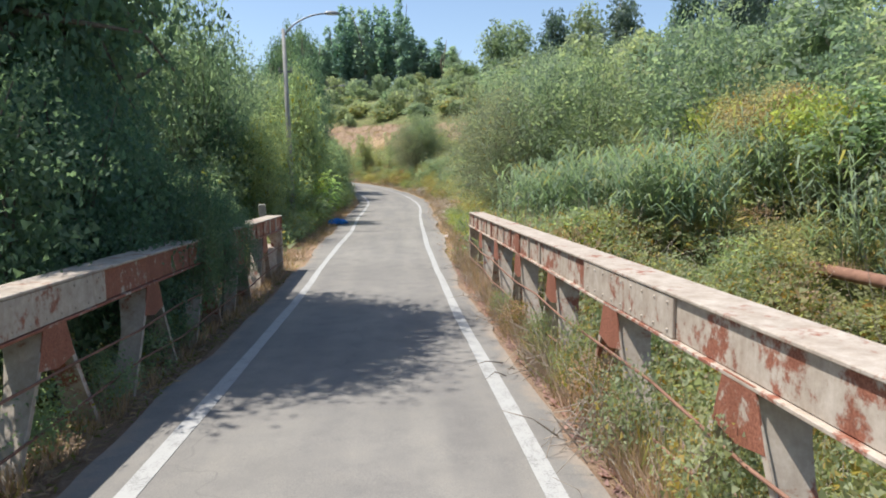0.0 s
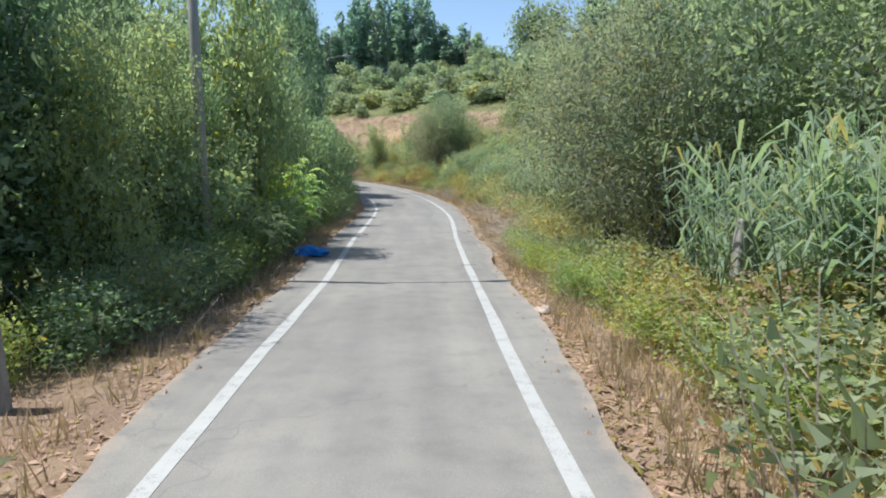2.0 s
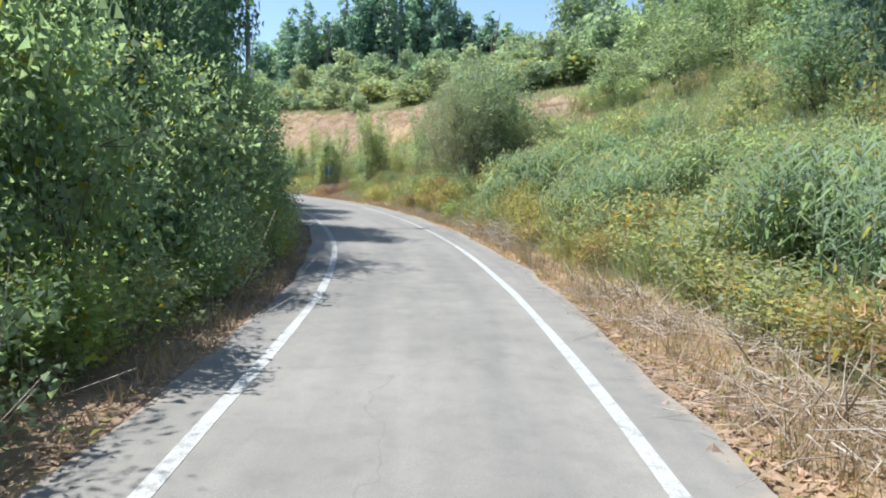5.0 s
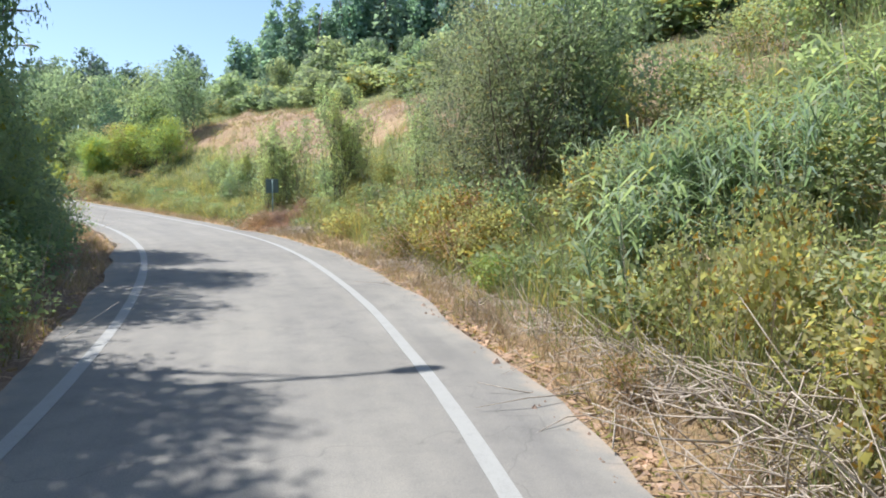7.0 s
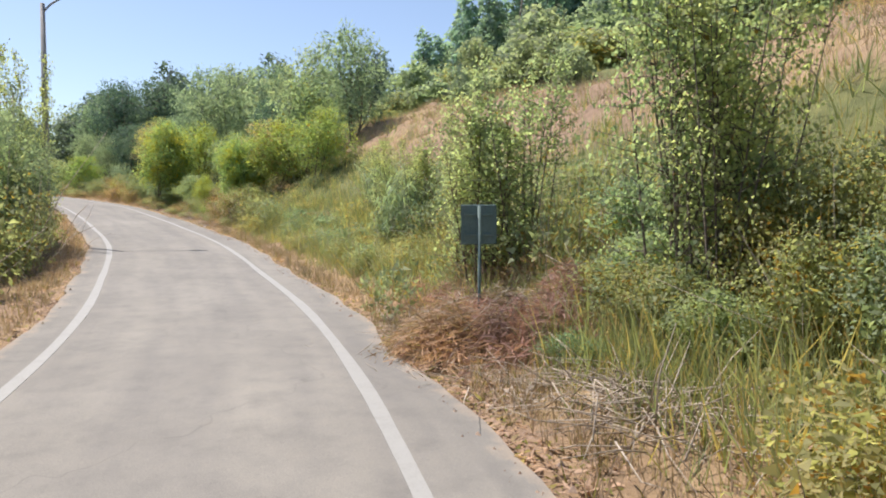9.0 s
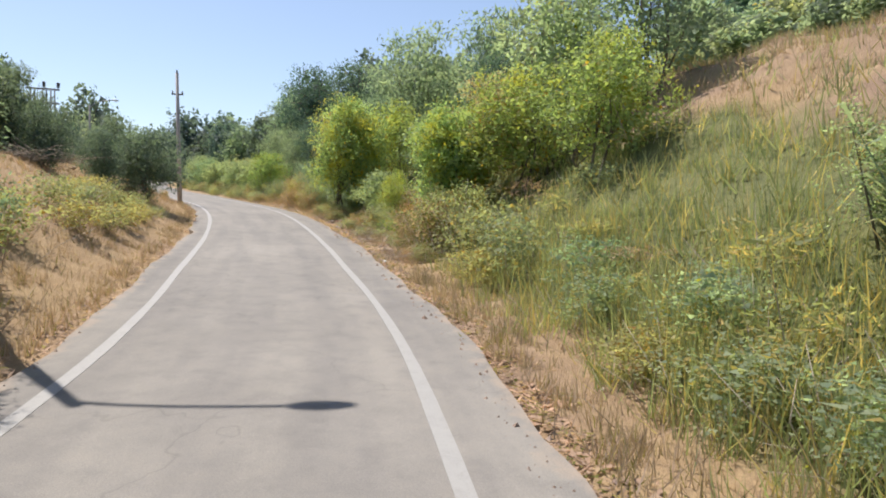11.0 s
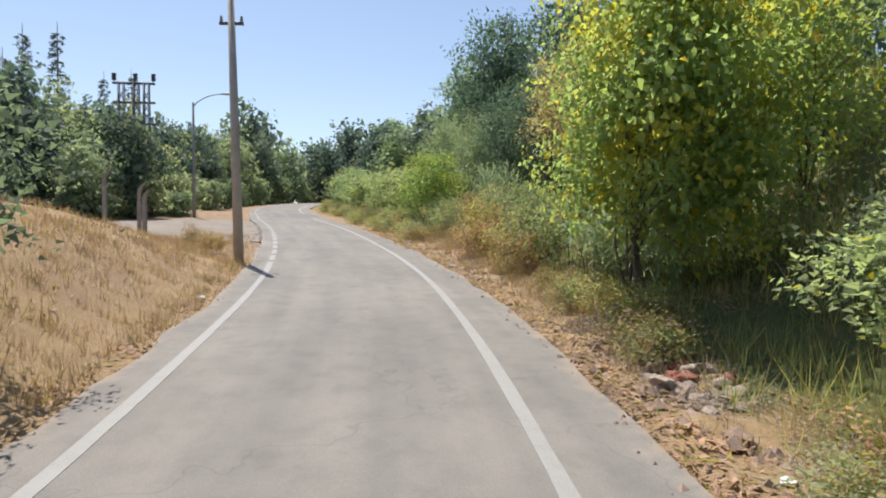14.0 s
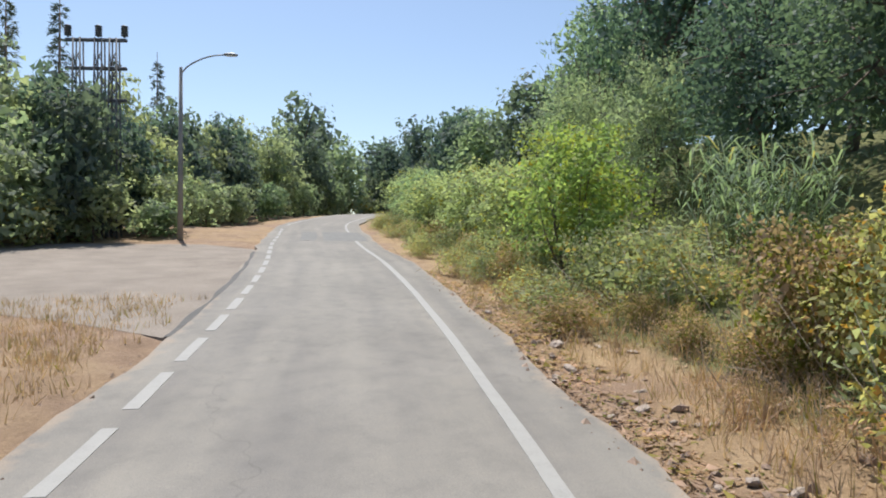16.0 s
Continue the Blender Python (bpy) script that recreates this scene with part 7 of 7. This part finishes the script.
for k in range(36):
    s, o = float(hill.uniform(76, 118)), float(hill.uniform(21, 34))
    x, y = map(float, at(s, o))
    plant("far_bush", x, y, float(hill.uniform(0.5, 0.85)), float(hill.uniform(1.2, 1.9)), 0 if k % 3 else 1)


join_weeds()


# ---- grass ----
def blades(name, s, o, high, material, label, seed, wide=0.016, deck=False):
    rng = np.random.default_rng(seed)
    x, y = at(s, o)
    n = len(s)
    z = road_z(s) - 0.04 if deck else ground_z(x, y)
    foot = np.stack([x, y, z - 0.02], 1)
    h = high * rng.uniform(0.45, 1.3, n)
    a = rng.uniform(0, 2 * np.pi, n)
    lean = rng.gamma(2.0, 0.22, n)
    tip = foot + np.stack([np.cos(a) * lean * h, np.sin(a) * lean * h, h], 1)
    t = rng.uniform(0, 2 * np.pi, n)
    w = np.stack([np.cos(t), np.sin(t), 0 * t], 1) * wide * rng.uniform(0.6, 1.4, (n, 1))
    ob = new(name, quads_mesh(name, np.stack([foot - w / 2, foot + w / 2, tip], 1), 3, material))
    return tagged(ob, label, "grass", kind="stuff")


def tufts(rng, n, per, s0, s1, o_of, spread):
    s = rng.uniform(s0, s1, n)
    o = o_of(s, rng)
    s, o = np.repeat(s, per), np.repeat(o, per)
    return s + rng.normal(0, spread, n * per), o + np.abs(rng.normal(0, spread, n * per)) * np.sign(o)


g = np.random.default_rng(3)
s, o = tufts(g, 2300, 14, 17, 106, lambda s, r: edge_right(s) + 0.1 + r.gamma(1.6, 0.75, len(s)), 0.13)
blades("dry_grass", s, o, 0.3, L_DRY, "dry straw-coloured grass along the sunny verge", 1)
s, o = tufts(g, 2600, 14, 18, 150, lambda s, r: edge_right(s) + 0.7 + r.gamma(2.2, 0.9, len(s)), 0.16)
keep = ~(((s > 28) & (s < 52) | (s > 106)) & (o - edge_right(s) < 1.9)) | (np.arange(len(s)) // 14 % 5 == 0)
keep &= ~((s > 126) & (o - edge_right(s) < 3.6))
s, o = s[keep], o[keep]
blades("green_grass", s, o, 0.5, L_GREENGRASS, "green and yellowing weeds and grass on the verge", 2)
s, o = tufts(g, 500, 13, 106, 150, lambda s, r: edge_right(s) + 0.25 + r.gamma(1.8, 0.75, len(s)), 0.12)
blades("dry_grass", s, o, 0.24, L_DRY, "thin dry grass on the stony verge", 11)
s, o = tufts(g, 420, 18, 124, 150, lambda s, r: edge_right(s) + 0.7 + r.gamma(2.0, 0.7, len(s)), 0.13)
blades("dry_grass", s, o, 0.32, L_DRY, "tufts of straw-coloured grass on the stony verge", 31)
s, o = tufts(g, 1500, 14, 54, 104, lambda s, r: edge_right(s) + 1.1 + r.gamma(2.0, 1.0, len(s)), 0.2)
blades("tall_grass", s, o, 0.8, L_GREENGRASS, "tall green and yellowing grass below the slope", 15, 0.022)
s, o = tufts(g, 1300, 14, 49, 68, lambda s, r: edge_right(s) + 1.6 + r.gamma(2.0, 1.8, len(s)), 0.2)
blades("tall_grass", s, o, 0.95, L_REED, "tall fresh green grass on the slope", 16, 0.02)
s, o = tufts(g, 1300, 14, 18, 134, lambda s, r: edge_left(s) - r.gamma(1.5, 0.5, len(s)), 0.13)
blades("dry_grass", s, o, 0.26, L_DRY, "dry straw-coloured grass along the shaded verge", 4)
s, o = tufts(g, 1900, 12, 112, 145, lambda s, r: edge_left(s) - 0.1 - r.gamma(1.8, 1.9, len(s)), 0.16)
blades("bank_grass", s, o, 0.19, L_DRY, "sunburnt golden grass on the dry bank", 5)
s, o = tufts(g, 700, 10, 98, 113, lambda s, r: edge_left(s) - 0.1 - r.gamma(1.8, 1.9, len(s)), 0.16)
blades("bank_grass", s, o, 0.2, L_DRY, "sparse golden grass on the dry bank", 12)
s, o = tufts(g, 620, 15, -6, 17.5, lambda s, r: 1.95 + np.abs(r.normal(0, 0.2, len(s))), 0.1)
blades("bridge_grass", s, o, 0.36, L_DRY, "dry weeds growing along the bridge kerb", 6, 0.012, True)
s, o = tufts(g, 170, 15, -6, 8, lambda s, r: 2.1 + np.abs(r.normal(0, 0.15, len(s))), 0.1)
blades("bridge_grass", s, o, 0.5, L_GREENGRASS, "green weeds growing along the bridge kerb", 9, 0.02, True)
s, o = tufts(g, 240, 13, -4, 17.5, lambda s, r: -2.2 - np.abs(r.normal(0, 0.15, len(s))), 0.08)
blades("bridge_grass", s, o, 0.22, L_DRY, "short dry weeds growing along the bridge kerb", 7, 0.016, True)
s, o = tufts(g, 5200, 10, 44, 135, lambda s, r: edge_right(s) + 2.5 + r.gamma(1.6, 5.0, len(s)), 0.3)
keep = ~((s > 72) & (s < 112) & (o - edge_right(s) > 7.5)) | (np.arange(len(s)) // 10 % 4 == 0)
s, o = s[keep], o[keep]
blades("hill_grass", s, o, 0.5, L_GREENGRASS, "rough grass and weeds on the hillside", 8, 0.03)


s, o = tufts(g, 2600, 9, 70, 113, lambda s, r: edge_right(s) + r.uniform(7.5, 16.5, len(s)), 0.14)
blades("slope_grass", s, o, 0.3, L_DRY, "short sunburnt grass on the bare reddish slope", 18, 0.02)


def litter(name, s, o, size, material, label, seed):
    """Small dry leaves and stalks lying flat."""
    rng = np.random.default_rng(seed)
    x, y = at(s, o)
    n = len(s)
    c = np.stack([x, y, ground_z(x, y) + 0.012], 1)
    a = rng.uniform(0, 2 * np.pi, n)
    d = np.stack([np.cos(a), np.sin(a), rng.normal(0.1, 0.25, n)], 1) * size * rng.uniform(0.5, 1.5, (n, 1))
    w = np.stack([-np.sin(a), np.cos(a), rng.normal(0, 0.3, n)], 1) * size * rng.uniform(0.12, 0.45, (n, 1))
    ob = new(name, quads_mesh(name, np.stack([c - d * 0.5, c + w, c + d * 0.5], 1), 3, material))
    return tagged(ob, label, "leaf litter", kind="stuff")


for side in (1, -1):
    s = g.uniform(-5, 17, 2600)
    o = side * (np.where(s > -9, 1.9 if side > 0 else 2.05, 0) + np.abs(g.normal(0, 0.22, len(s))))
    rng_x, rng_y = at(s, o)
    n = len(s)
    cc = np.stack([rng_x, rng_y, road_z(s) - 0.03 + g.uniform(0, 0.04, n)], 1)
    a = g.uniform(0, 2 * np.pi, n)
    d = np.stack([np.cos(a), np.sin(a), g.normal(0.1, 0.3, n)], 1) * 0.1 * g.uniform(0.4, 1.6, (n, 1))
    w = np.stack([-np.sin(a), np.cos(a), g.normal(0, 0.3, n)], 1) * 0.025 * g.uniform(0.4, 1.4, (n, 1))
    tagged(new("leaf_litter", quads_mesh("leaf_litter", np.stack([cc - d * 0.5, cc + w, cc + d * 0.5], 1), 3, L_DEADRED if side > 0 else L_RUSSET)), "dry brown leaves and twigs lying along the bridge kerb", "leaf litter", kind="stuff")
s = g.uniform(17, 150, 40000)
o = edge_right(s) + np.abs(g.gamma(1.5, 0.6, len(s))) - 0.12
litter("leaf_litter", s, o, 0.075, L_RUSSET, "brown dry leaves and stalks on the verge", 21)
s = g.uniform(17, 150, 16000)
o = edge_right(s) + np.abs(g.gamma(1.5, 0.6, len(s))) - 0.15
litter("straw_litter", s, o, 0.15, L_DRY, "pale dry stalks lying on the verge", 22)
s = g.uniform(18, 134, 12000)
o = edge_left(s) - np.abs(g.gamma(1.5, 0.5, len(s))) + 0.12
litter("straw_litter", s, o, 0.12, L_DRY, "pale dry stalks lying along the road edge", 23)
